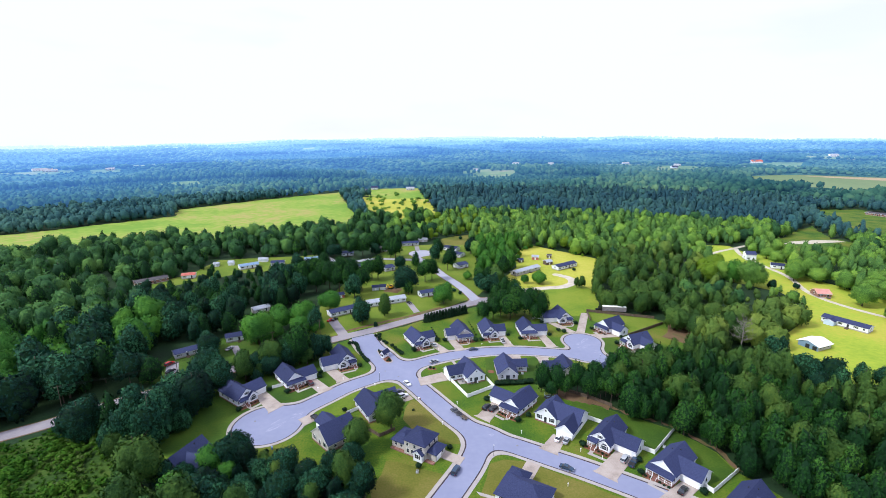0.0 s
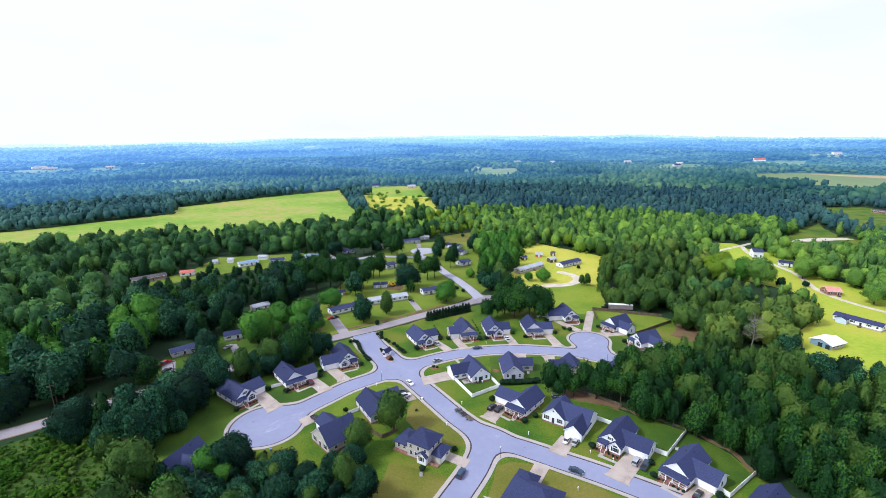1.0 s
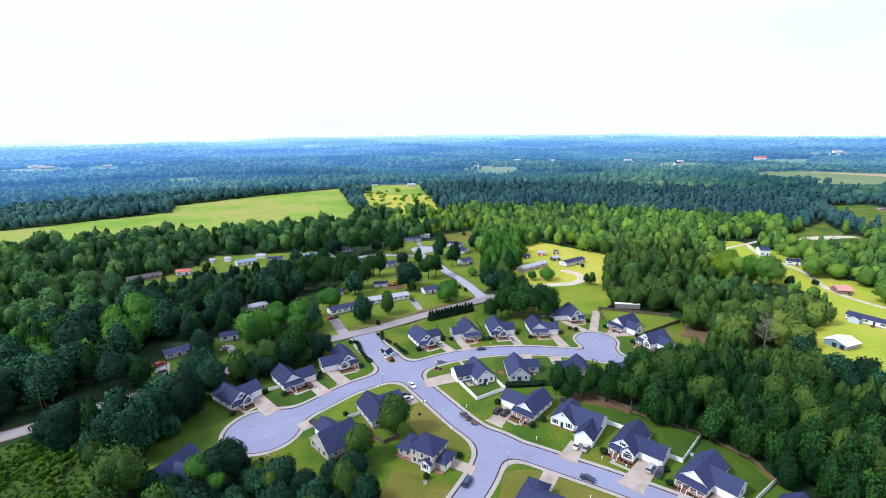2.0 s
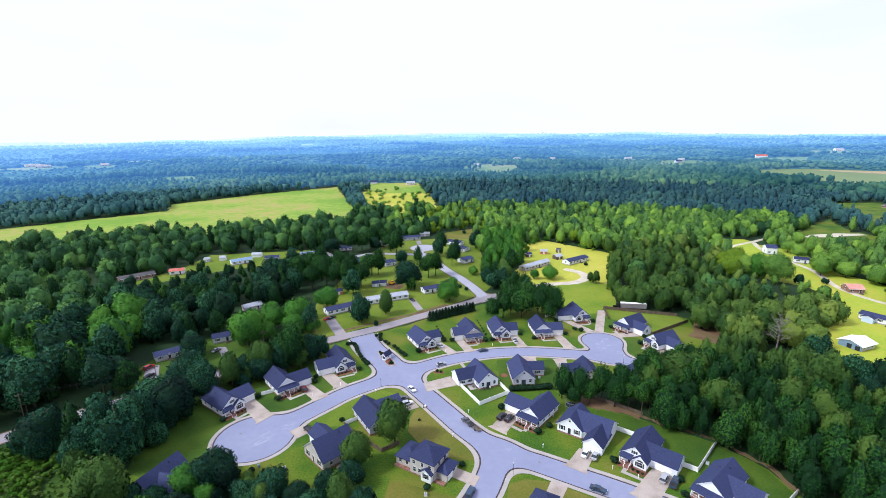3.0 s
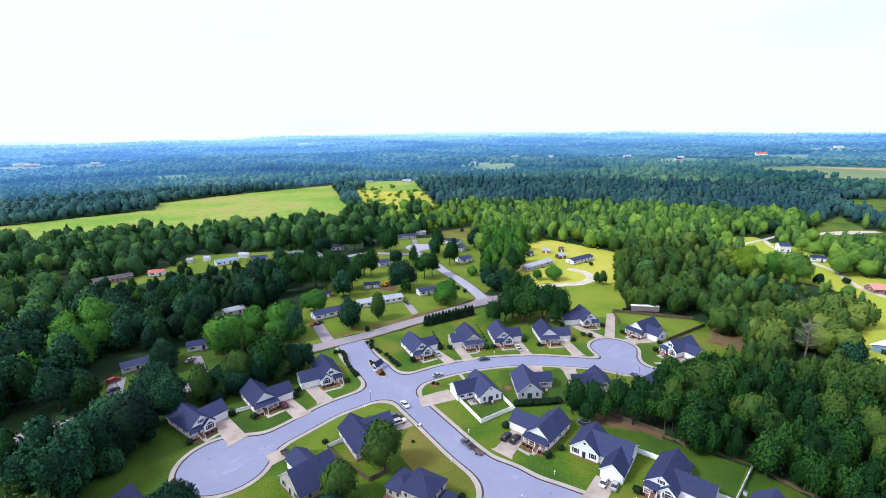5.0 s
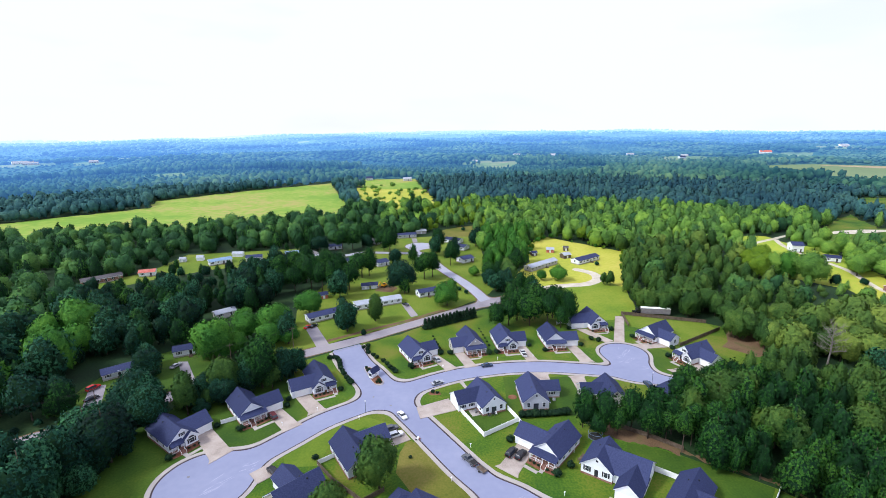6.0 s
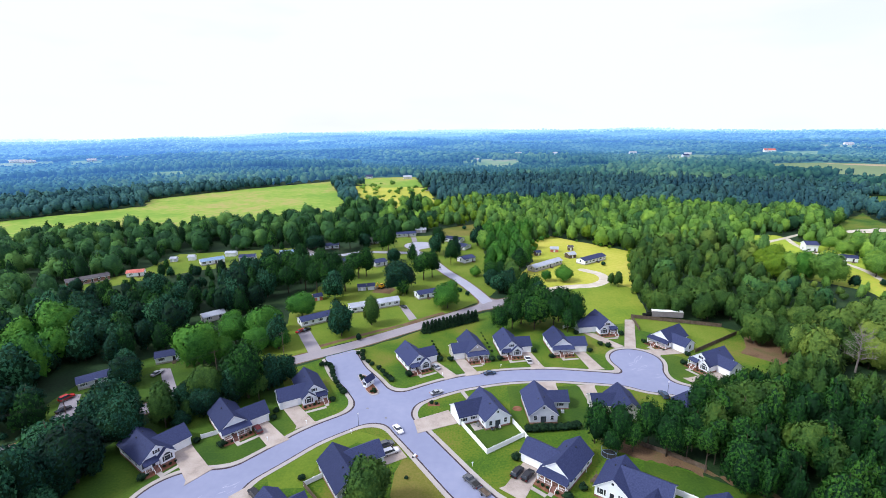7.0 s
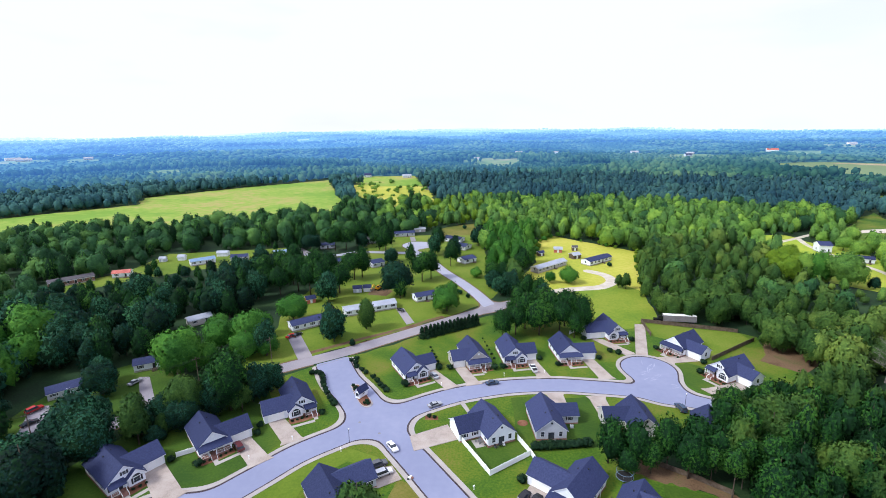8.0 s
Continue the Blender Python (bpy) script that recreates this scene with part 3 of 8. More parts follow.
band("side_street", lambda x, y: np.where(0.85 * (y - 281) - 0.525 * (x - 25) < 3.0, 9.0, soft_min(soft_min(to_line(x, y, NORTH, 3.4), to_line(x, y, BRANCH, 2.8), 4), np.hypot(x + 18, y - 412) - 11.5, 5)), (-125, 45, 280, 430), 1.5, -99, 0.0, 0.066, M["pale_street"], "pale blue-grey side street with a turning circle", "road")
band("verge", lambda x, y: np.where(new_streets(x, y) < 0.6, 9.0, old_streets(x, y)), AREA_OLD, 1.5, 0.0, 0.7, 0.052, M["earth"], "bare brown earth verge beside the country road", "verge")


# ---- foliage templates: points, triangles, and which triangles are bark ----
def ico():
    t = (1 + 5 ** 0.5) / 2
    v = np.array([(-1, t, 0), (1, t, 0), (-1, -t, 0), (1, -t, 0), (0, -1, t), (0, 1, t), (0, -1, -t), (0, 1, -t), (t, 0, -1), (t, 0, 1), (-t, 0, -1), (-t, 0, 1)], float)
    f = np.array([(0, 11, 5), (0, 5, 1), (0, 1, 7), (0, 7, 10), (0, 10, 11), (1, 5, 9), (5, 11, 4), (11, 10, 2), (10, 7, 6), (7, 1, 8), (3, 9, 4), (3, 4, 2), (3, 2, 6), (3, 6, 8), (3, 8, 9), (4, 9, 5), (2, 4, 11), (6, 2, 10), (8, 6, 7), (9, 8, 1)])
    return v / np.linalg.norm(v[0]), f


ICO_V, ICO_F = ico()


def unit(v):
    return v / np.maximum(np.linalg.norm(v, axis=-1, keepdims=True), 1e-9)


def leaf_quads(rng, centre, radius, count, size, others, up=0.25):
    """Bent leaf clumps over one lobe, left out where another lobe covers them."""
    d = rng.normal(size=(count, 3))
    d[:, 2] += up
    d = unit(d)
    pos = centre + d * radius * rng.uniform(0.64, 1.14, (count, 1))
    keep = np.ones(count, bool)
    for c, r in others:
        keep &= (((pos - c) / r) ** 2).sum(1) > 0.62
    d, pos = d[keep], pos[keep]
    n = unit(d + rng.normal(scale=0.34, size=d.shape))
    u = unit(np.cross(n, rng.normal(size=n.shape)))
    w = np.cross(n, u)
    s = size * rng.uniform(0.55, 1.35, (len(n), 1))
    corner = []
    for a, b in ((-1.0, -0.7), (1.0, -0.55), (0.0, 1.15)):
        corner.append(pos + s * (a * u * rng.uniform(0.7, 1.3, (len(n), 1)) + b * w * rng.uniform(0.7, 1.3, (len(n), 1))))
    v = np.stack(corner, 1).reshape(-1, 3)
    return v, np.arange(len(n) * 3).reshape(-1, 3)


def crown(rng, lobes, per_lobe, size, core=0.72):
    vs, fs, n = [], [], 0
    for i, (c, r) in enumerate(lobes):
        c, r = np.array(c, float), np.array(r, float)
        if core:
            v = c + ICO_V * r * core * rng.uniform(0.8, 1.12, (12, 1))
            vs.append(v)
            fs.append(ICO_F + n)
            n += 12
        if per_lobe:
            v, f = leaf_quads(rng, c, r, per_lobe, size, [lobes[j] for j in range(len(lobes)) if j != i])
            vs.append(v)
            fs.append(f + n)
            n += len(v)
    return np.concatenate(vs), np.concatenate(fs)


@functools.lru_cache(None)
def sphere(level):
    """A unit sphere of small triangles."""
    if level == 0:
        return ICO_V, ICO_F
    v, f = sphere(level - 1)
    pts, seen, faces = [tuple(p) for p in v], {}, []

    def middle(a, b):
        key = (min(a, b), max(a, b))
        if key not in seen:
            seen[key] = len(pts)
            pts.append(tuple(unit((np.array(pts[a]) + np.array(pts[b])) / 2)))
        return seen[key]

    for a, b, c in f.tolist():
        ab, bc, ca = middle(a, b), middle(b, c), middle(c, a)
        faces += [(a, ab, ca), (b, bc, ab), (c, ca, bc), (ab, bc, ca)]
    return np.array(pts), np.array(faces)


def clumps(rng, d, cells, depth):
    """Rounded swellings with creases between them, over directions d."""
    centre = unit(rng.normal(size=(cells, 3)))
    away = np.arccos(np.clip((d @ centre.T).max(1), -1, 1))
    return depth * (1 - np.minimum(away * math.sqrt(cells) / 2.1, 1) ** 2)


def full_crown(rng, height, radius, level, leaves, size, base=0.06, taper=0.0, spread=0.95, even=0.0):
    """One leafy dome: a clumped inner mass under a loose skin of leaf sprays."""
    d, f = sphere(level)
    swell = 0.42 + 0.13 * even + clumps(rng, d, 5, 0.26 - 0.16 * even) + clumps(rng, d, 17, 0.26) + (clumps(rng, d, 60, 0.11) if level > 1 else 0.05)
    v = d * swell[:, None]
    up = (d[:, 2] + 1) / 2
    v[:, :2] *= (radius * (1 + taper * (0.6 - 1.35 * up)))[:, None] * rng.uniform(0.88, 1.12, 2)
    low, mid = height * base, height * (1 + base) / 2
    v[:, 2] = mid + v[:, 2] * (height - low) / 2
    f = f[d[f][:, :, 2].mean(1) > -0.62]
    n = unit(np.cross(v[f[:, 1]] - v[f[:, 0]], v[f[:, 2]] - v[f[:, 0]]))
    area = np.linalg.norm(np.cross(v[f[:, 1]] - v[f[:, 0]], v[f[:, 2]] - v[f[:, 0]]), axis=1)
    pick = rng.choice(len(f), leaves, p=area / area.sum())
    w = rng.dirichlet((1, 1, 1), leaves)[:, :, None]
    pos = (v[f[pick]] * w).sum(1) + n[pick] * spread * rng.uniform(-0.1, 1.0, (leaves, 1)) 
    face = unit(n[pick] + rng.normal(scale=0.45, size=(leaves, 3)))
    a = unit(np.cross(face, rng.normal(size=face.shape)))
    b = np.cross(face, a)
    s = size * rng.uniform(0.5, 1.45, (leaves, 1))
    tips = [pos + s * (p * a * rng.uniform(0.7, 1.3, (leaves, 1)) + q * b * rng.uniform(0.7, 1.3, (leaves, 1))) for p, q in ((-1.0, -0.6), (1.0, -0.5), (0.0, 1.1))]
    return np.concatenate([v, np.stack(tips, 1).reshape(-1, 3)]), np.concatenate([f, len(v) + np.arange(3 * leaves).reshape(-1, 3)]), len(f)


def trunk_arrays(rng, height, thick, limbs=4, spread=2.0, start=0.35, sides=6):
    bm = bmesh.new()
    lean = Vector((rng.uniform(-0.3, 0.3), rng.uniform(-0.3, 0.3), 0))
    tube(bm, (0, 0, -0.2), lean * 0.4 + Vector((0, 0, height * 0.4)), thick, thick * 0.75, sides)
    tube(bm, lean * 0.4 + Vector((0, 0, height * 0.4)), lean + Vector((0, 0, height * 0.85)), thick * 0.75, thick * 0.22, sides)
    for k in range(limbs):
        a, z = 2.4 * k + rng.uniform(-0.4, 0.4), height * (start + 0.4 * k / max(1, limbs))
        tip = Vector((math.cos(a) * spread, math.sin(a) * spread, z + spread * rng.uniform(0.5, 1.0)))
        tube(bm, lean * (z / height) + Vector((0, 0, z)), tip, thick * 0.4, thick * 0.1, 4)
    bmesh.ops.triangulate(bm, faces=bm.faces)
    bm.verts.index_update()
    v = np.array([p.co[:] for p in bm.verts])
    f = np.array([[p.index for p in t.verts] for t in bm.faces])
    bm.free()
    return v, f


def template(seed, sort, level):
    """level 0: near, 1: next, 2: middle, 3: far, 4: backdrop. Heights are for scale 1."""
    rng = np.random.default_rng(seed)
    if sort == "broad":
        h, r = rng.uniform(11.5, 14.5), rng.uniform(4.6, 5.8)
        cv, cf, core = full_crown(rng, h, r, (2, 2, 1, 1, 1)[level], (2500, 800, 330, 36, 6)[level], (0.26, 0.36, 0.47, 0.85, 1.4)[level])
    elif sort == "pine":
        h, r = rng.uniform(13.5, 17.5), rng.uniform(3.3, 4.3)
        cv, cf, core = full_crown(rng, h, r, (2, 1, 1, 1)[level], (1350, 500, 270, 30)[level], (0.27, 0.35, 0.43, 0.8)[level], 0.16, 0.5, 1.1)
    elif sort == "tall":
        h, r = rng.uniform(15.5, 18.5), rng.uniform(3.2, 4.0)
        cv, cf, core = full_crown(rng, h, r, 2, 1100, 0.27, 0.36, 0.25, 1.3)
    else:
        h, r = 2.2, 1.5
        lobes = [((rng.uniform(-0.9, 0.9), rng.uniform(-0.9, 0.9), rng.uniform(0.5, 1.2)), (rng.uniform(0.6, 1.1),) * 3) for _ in range(4)]
        cv, cf = crown(rng, lobes, 22, 0.42)
        core = 0
    if sort != "tall":
        low = cv[:, 2].min()
        cv[:, 2] = (cv[:, 2] - low) * h / (h - low) * (1.0 if level else 0.97) + (0.0 if level else 0.4)
    inner = np.zeros(len(cf), int)
    if level > 2 or sort == "bush":
        return cv, cf, inner
    # the inner mass takes the colour darkened for shade
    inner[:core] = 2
    tv, tf = trunk_arrays(rng, h, 0.26 if sort == "broad" else 0.2, (4, 2, 1)[level], r * 0.5, sides=(6, 4, 3)[level])
    return np.concatenate([cv, tv]), np.concatenate([cf, tf + len(cv)]), np.r_[inner, np.ones(len(tf), int)]


def crown_normals(v, f, bark):
    """Leaf clumps take the outward direction of the whole crown, so that it shades as one soft volume."""
    leaves = np.unique(f[bark != 1])
    n = np.zeros_like(v)
    n[:, 2] = 1.0
    top, low = v[leaves, 2].max(), v[leaves, 2].min()
    mid = np.array([0, 0, low + 0.42 * (top - low)])
    reach = np.array([np.abs(v[leaves, 0]).max(), np.abs(v[leaves, 1]).max(), (top - low) / 2])
    n[leaves] = unit((v[leaves] - mid) / reach)
    wood = np.unique(f[bark == 1])
    if len(wood):
        n[wood] = unit(v[wood] * (1, 1, 0) + (1e-4, 0, 0))
    return n


def mixed_normals(v, f, bark, share):
    """Between the clumps' own directions and that of the crown."""
    own = np.zeros_like(v)
    face = unit(np.cross(v[f[:, 1]] - v[f[:, 0]], v[f[:, 2]] - v[f[:, 0]]))
    soft = crown_normals(v, f, bark)
    face *= np.where((face * soft[f].mean(1)).sum(1, keepdims=True) < 0, -1, 1)
    for k in range(3):
        np.add.at(own, f[:, k], face)
    return unit(unit(own) * (1 - share) + soft * share)


def numpy_mesh(name, v, f, mats, which=None, normals=None):
    me = bpy.data.meshes.new(name)
    me.vertices.add(len(v))
    me.vertices.foreach_set("co", np.ascontiguousarray(v, np.float32).ravel())
    me.loops.add(3 * len(f))
    me.loops.foreach_set("vertex_index", np.ascontiguousarray(f, np.int32).ravel())
    me.polygons.add(len(f))
    me.polygons.foreach_set("loop_start", np.arange(0, 3 * len(f), 3, dtype=np.int32))
    if which is not None:
        me.polygons.foreach_set("material_index", np.ascontiguousarray(which, np.int32))
    for m in mats:
        me.materials.append(m)
    me.update(calc_edges=True)
    if normals is not None:
        at = me.attributes.new("custom_normal", "FLOAT_VECTOR", "POINT")
        at.data.foreach_set("vector", np.ascontiguousarray(normals, np.float32).ravel())
    return me


def plant_many(name, templates, xy, sizes, mats, label, category, seed, rises=False, smooth=False, flat=1.0, share=0.52):
    """Joins many plants into one mesh."""
    rng = np.random.default_rng(seed)
    vs, fs, ws, ns, hs, n = [], [], [], [], [], 0
    heights = rise(xy[:, 0], xy[:, 1]) if rises else np.zeros(len(xy))
    pick = rng.integers(0, len(templates), len(xy))
    for k in range(len(templates)):
        mine = np.flatnonzero(pick == k)
        if not len(mine):
            continue
        v, f, w = templates[k]
        a, s = rng.uniform(0, 2 * math.pi, len(mine)), sizes[mine]
        wide = s * rng.uniform(0.85, 1.15, len(mine))
        x = (v[None, :, 0] * np.cos(a)[:, None] - v[None, :, 1] * np.sin(a)[:, None]) * wide[:, None] + xy[mine, 0][:, None]
        y = (v[None, :, 0] * np.sin(a)[:, None] + v[None, :, 1] * np.cos(a)[:, None]) * wide[:, None] + xy[mine, 1][:, None]
        z = v[None, :, 2] * s[:, None] * flat + heights[mine][:, None]
        vs.append(np.stack([x, y, z], -1).reshape(-1, 3))
        fs.append((f[None] + (n + np.arange(len(mine)) * len(v))[:, None, None]).reshape(-1, 3))
        ws.append(np.tile(w, len(mine)))
        hs.append(np.repeat(rng.random(len(mine)), len(v)))
        g = mixed_normals(v, f, w, share)
        ns.append(np.stack([g[None, :, 0] * np.cos(a)[:, None] - g[None, :, 1] * np.sin(a)[:, None], g[None, :, 0] * np.sin(a)[:, None] + g[None, :, 1] * np.cos(a)[:, None], np.repeat(g[None, :, 2], len(mine), 0)], -1).reshape(-1, 3))
        n += len(mine) * len(v)
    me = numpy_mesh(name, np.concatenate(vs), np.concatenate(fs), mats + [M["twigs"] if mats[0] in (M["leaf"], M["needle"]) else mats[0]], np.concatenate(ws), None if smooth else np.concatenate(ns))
    me.attributes.new("plant_hue", "FLOAT", "POINT").data.foreach_set("value", np.concatenate(hs).astype(np.float32))
    if smooth:
        me.polygons.foreach_set("use_smooth", [True] * len(me.polygons))
    return tagged(new(name, me), label, category, kind="stuff")


def jitter_grid(x0, x1, y0, y1, step, seed):
    rng = np.random.default_rng(seed)
    gx, gy = np.meshgrid(np.arange(x0, x1, step), np.arange(y0, y1, step))
    p = np.stack([gx.ravel(), gy.ravel()], 1)
    return p + rng.uniform(-0.42, 0.42, p.shape) * step


def in_sight(p, margin=12.0):
    """A fan of land ahead, somewhat wider than the view."""
    return (np.abs(p[:, 0]) < (p[:, 1] + 45) * 1.0 + margin) & (p[:, 1] > 45)


GAP = [(-138, 173), (-113, 177), (-108, 170), (-107, 158), (-112, 142), (-118, 138), (-128, 146)]
STAND = [(31, 347), (45, 330), (61, 364), (68, 414), (80, 440), (34, 444)]
OPEN = [GAP, STAND, YARD, SUB, PARK, FARM, RFIELD, CROP, CLEAR_A, CLEAR_B, CLEAR_C, FAR_A, FAR_B, FAR_C, SCRUB]


def wooded(p, clearance=5.5):
    ok = in_sight(p)
    for poly in OPEN:
        ok &= ~inside(p[:, 0], p[:, 1], poly)
    near = np.hypot(p[:, 0], p[:, 1]) < 520
    road = np.full(len(p), 99.0)
    road[near] = np.minimum(old_streets(p[near, 0], p[near, 1]), to_line(p[near, 0], p[near, 1], LOOP, 3.2))
    old = np.array(OLD)
    this_side = p[:, 1] < np.interp(p[:, 0], old[:, 0], old[:, 1])
    return ok & (road > np.where(p[:, 0] < -60, np.where(this_side, clearance + 5, clearance - 1), clearance))


LANES = {}
LANES["farm_lane"] = bent([(228, 391), (252, 409), (275, 422), (300, 436), (335, 444), (385, 442)])
LANES["field_lane"] = bent([(275, 420), (266, 395), (263, 360), (262, 331), (250, 292), (256, 262), (275, 235), (310, 210)])
for name, pts in LANES.items():
    bm = bmesh.new()
    for (ax, ay), (bx, by) in zip(pts, pts[1:]):
        n = Vector((ay - by, bx - ax, 0)).normalized() * 1.9
        box_v = [bm.verts.new((ax + n.x, ay + n.y, 0.09)), bm.verts.new((ax - n.x, ay - n.y, 0.09)), bm.verts.new((bx - n.x, by - n.y, 0.09)), bm.verts.new((bx + n.x, by + n.y, 0.09))]
        bm.faces.new(box_v)
    tagged(mesh_object(name, bm, M["gravel"]), "pale gravel lane across bright grass", "lane", kind="structure")


def woods():
    broad0 = [template(100 + k, "broad", 0) for k in range(6)]
    pine0 = [template(120 + k, "pine", 0) for k in range(5)]
    broad1 = [template(140 + k, "broad", 1) for k in range(5)]
    pine1 = [template(160 + k, "pine", 1) for k in range(5)]
    broad2 = [template(180 + k, "broad", 2) for k in range(6)]
    broad3 = [template(190 + k, "broad", 3) for k in range(5)]
    broad4 = [template(195 + k, "broad", 4) for k in range(6)]
    pine2 = [template(200 + k, "pine", 2) for k in range(5)]
    pine3 = [template(207 + k, "pine", 3) for k in range(4)]
    rng = np.random.default_rng(5)
    # near woods
    p = jitter_grid(-330, 330, 50, 330, 7.9, 1)
    r = np.hypot(p[:, 0], p[:, 1] - 20)
    p = p[wooded(p) & (r < 285)]
    lane = np.minimum(to_line(p[:, 0], p[:, 1], LANES["field_lane"], 3), to_line(p[:, 0], p[:, 1], LANES["farm_lane"], 3))
    p = p[lane > 2]
    p = p[np.hypot(p[:, 0] - 149, p[:, 1] - 205) > 8]
    dark = [(40, 40), (60, 172), (104, 200), (135, 201), (154, 181), (152, 160), (190, 165), (400, 150), (400, 40)]
    p = p[~inside(p[:, 0], p[:, 1], dark)]
    q = jitter_grid(40, 330, 45, 205, 5.6, 6)
    q = q[wooded(q) & inside(q[:, 0], q[:, 1], dark)]
    p = p[(p[:, 0] > -60) | (rng.random(len(p)) < 0.66)]
    p = np.concatenate([p, q])
    p = p[np.hypot(p[:, 0] - 152.3, p[:, 1] - 208) > 7]
    evergreen = np.where(inside(p[:, 0], p[:, 1], dark), rng.random(len(p)) < 0.87, rng.random(len(p)) < 0.10)
    s = rng.uniform(0.78, 1.3, len(p)) * np.where(inside(p[:, 0], p[:, 1], [(160, 245), (212, 250), (212, 335), (180, 350), (150, 330)]), 0.88, 1.0)
    s *= np.where(p[:, 0] < -60, 1.38, 1.0) * np.where((p[:, 0] > -84) & (p[:, 0] < -28) & (p[:, 1] > 98) & (p[:, 1] < 128), 0.62, 1.0)
    a, b = p[~evergreen], p[evergreen]
    sa, sb = s[~evergreen], s[evergreen] * 0.86
    fresh = ((a[:, 0] > -95) & (a[:, 0] < -25) & (a[:, 1] < 122) & (rng.random(len(a)) < 0.45))
    fresh |= inside(a[:, 0], a[:, 1], dark)
    lush = (a[:, 0] < -122) & (a[:, 1] > 160) & (np.random.default_rng(91).random(len(a)) < 0.42)
    light = (a[:, 0] > 60) & (a[:, 1] >= 205)
    shade = light & (a[:, 0] + 0.35 * (230 - a[:, 1]) + 14 * np.sin(a[:, 1] / 13.0) + rng.uniform(-18, 18, len(a)) < 138)
    light &= ~shade
    for pick, mat, label, seed in ((fresh, "leaf_fresh", "fresh green broadleaf trees among pines and gardens", 17), (light, "leaf_olive", "olive green broadleaf woods round bright fields", 19), (shade, "leaf_fresh", "dark green broadleaf woods behind a lorry park", 24), (lush, "leaf_lush", "lush green broadleaf trees in dark woods", 26), (~fresh & ~light & ~shade & ~lush, "leaf", "dense dark green broadleaf woods beside the houses", 11)):
        near = np.hypot(a[:, 0], a[:, 1] - 40) < 185
        for k, zone in enumerate((near, ~near)):
            use = pick & zone
            if use.any():
                plant_many("broadleaf_woods", (broad0, broad1)[k], a[use], sa[use], [M[mat], M["bark"]], label, "woods", seed + 20 * k, share=(0.52, 0.58)[k])
    near = np.hypot(b[:, 0], b[:, 1] - 40) < 185
    edge = near & (b[:, 1] > 156) & (b[:, 0] < 84) & (to_line(b[:, 0], b[:, 1], SUB + SUB[:1], 0) < 8.5)
    plant_many("pine_woods", [template(130 + k, "tall", 0) for k in range(5)], b[edge], sb[edge], [M["needle"], M["bark"]], "tall pines with bare trunks behind gardens", "woods", 42)
    near &= ~edge
    plant_many("pine_woods", pine0, b[near], sb[near], [M["needle"], M["bark"]], "tall dark pine woods behind white fences", "woods", 12)
    near |= edge
    away = ~near & (b[:, 0] < 60)
    plant_many("pine_woods", pine1, b[away], sb[away], [M["needle"], M["bark"]], "dark pines scattered in broadleaf woods", "woods", 32)
    away = ~near & (b[:, 0] >= 60)
    plant_many("pine_woods", pine1, b[away], sb[away], [M["leaf_fresh"], M["bark"]], "green pines scattered in broadleaf woods", "woods", 33)
    # middle woods
    p = jitter_grid(-640, 640, 100, 620, 9.6, 2)
    r = np.hypot(p[:, 0], p[:, 1] - 20)
    p = p[wooded(p) & (r >= 285) & (r < 600)]
    lane = np.minimum(to_line(p[:, 0], p[:, 1], LANES["field_lane"], 3), to_line(p[:, 0], p[:, 1], LANES["farm_lane"], 3))
    p = p[lane > 2]
    p = p[(p[:, 0] > 0) | (rng.random(len(p)) < 0.75)]
    evergreen = rng.random(len(p)) < np.where((p[:, 0] > 60), 0.5, 0.3)
    s = rng.uniform(0.8, 1.38, len(p)) * np.where(inside(p[:, 0], p[:, 1], [(160, 245), (212, 250), (214, 385), (180, 390), (150, 330)]), 0.78, 1.0)
    s *= np.where(inside(p[:, 0], p[:, 1], [(192, 258), (238, 250), (244, 300), (220, 335), (196, 322)]), 0.52, 1.0)
    leafy, leafy_s = p[~evergreen], s[~evergreen]
    young = (leafy[:, 0] > np.where(leafy[:, 1] > 470, -60, 5)) & (rng.random(len(leafy)) < 0.85)
    plant_many("broadleaf_woods", broad2, leafy[~young], leafy_s[~young] * 1.08, [M["leaf_mid"], M["bark"]], "green broadleaf woods before a crop field", "woods", 13, share=0.58)
    olive = young & (leafy[:, 1] < 395)
    deep = olive & (leafy[:, 0] + rng.uniform(-22, 22, len(leafy)) < 172)
    olive &= (leafy[:, 0] < 215) | (leafy[:, 1] < 270)
    olive &= ~deep
    young &= ~deep
    plant_many("broadleaf_woods", broad2, leafy[deep], leafy_s[deep], [M["leaf_fresh"], M["bark"]], "deep green broadleaf woods beside a farm meadow", "woods", 27, share=0.58)
    young &= ~olive
    plant_many("broadleaf_woods", broad2, leafy[olive], leafy_s[olive], [M["leaf_olive"], M["bark"]], "olive green broadleaf woods beside a farm meadow", "woods", 22, share=0.58)
    gold = young & (np.abs(leafy[:, 0] - 12 - 0.08 * (leafy[:, 1] - 500)) < 34) & (leafy[:, 1] > 455) & (rng.random(len(leafy)) < 0.75)
    young &= ~gold
    plant_many("broadleaf_woods", broad2, leafy[gold], leafy_s[gold] * 0.75, [M["leaf_bright"], M["bark"]], "sunny yellow-green young broadleaf trees", "woods", 28, share=0.58)
    plant_many("broadleaf_woods", broad2, leafy[young], leafy_s[young], [M["leaf_sunlit"], M["bark"]], "broadleaf woods round a meadow, leaves paled as if sunlit", "woods", 16, share=0.58)
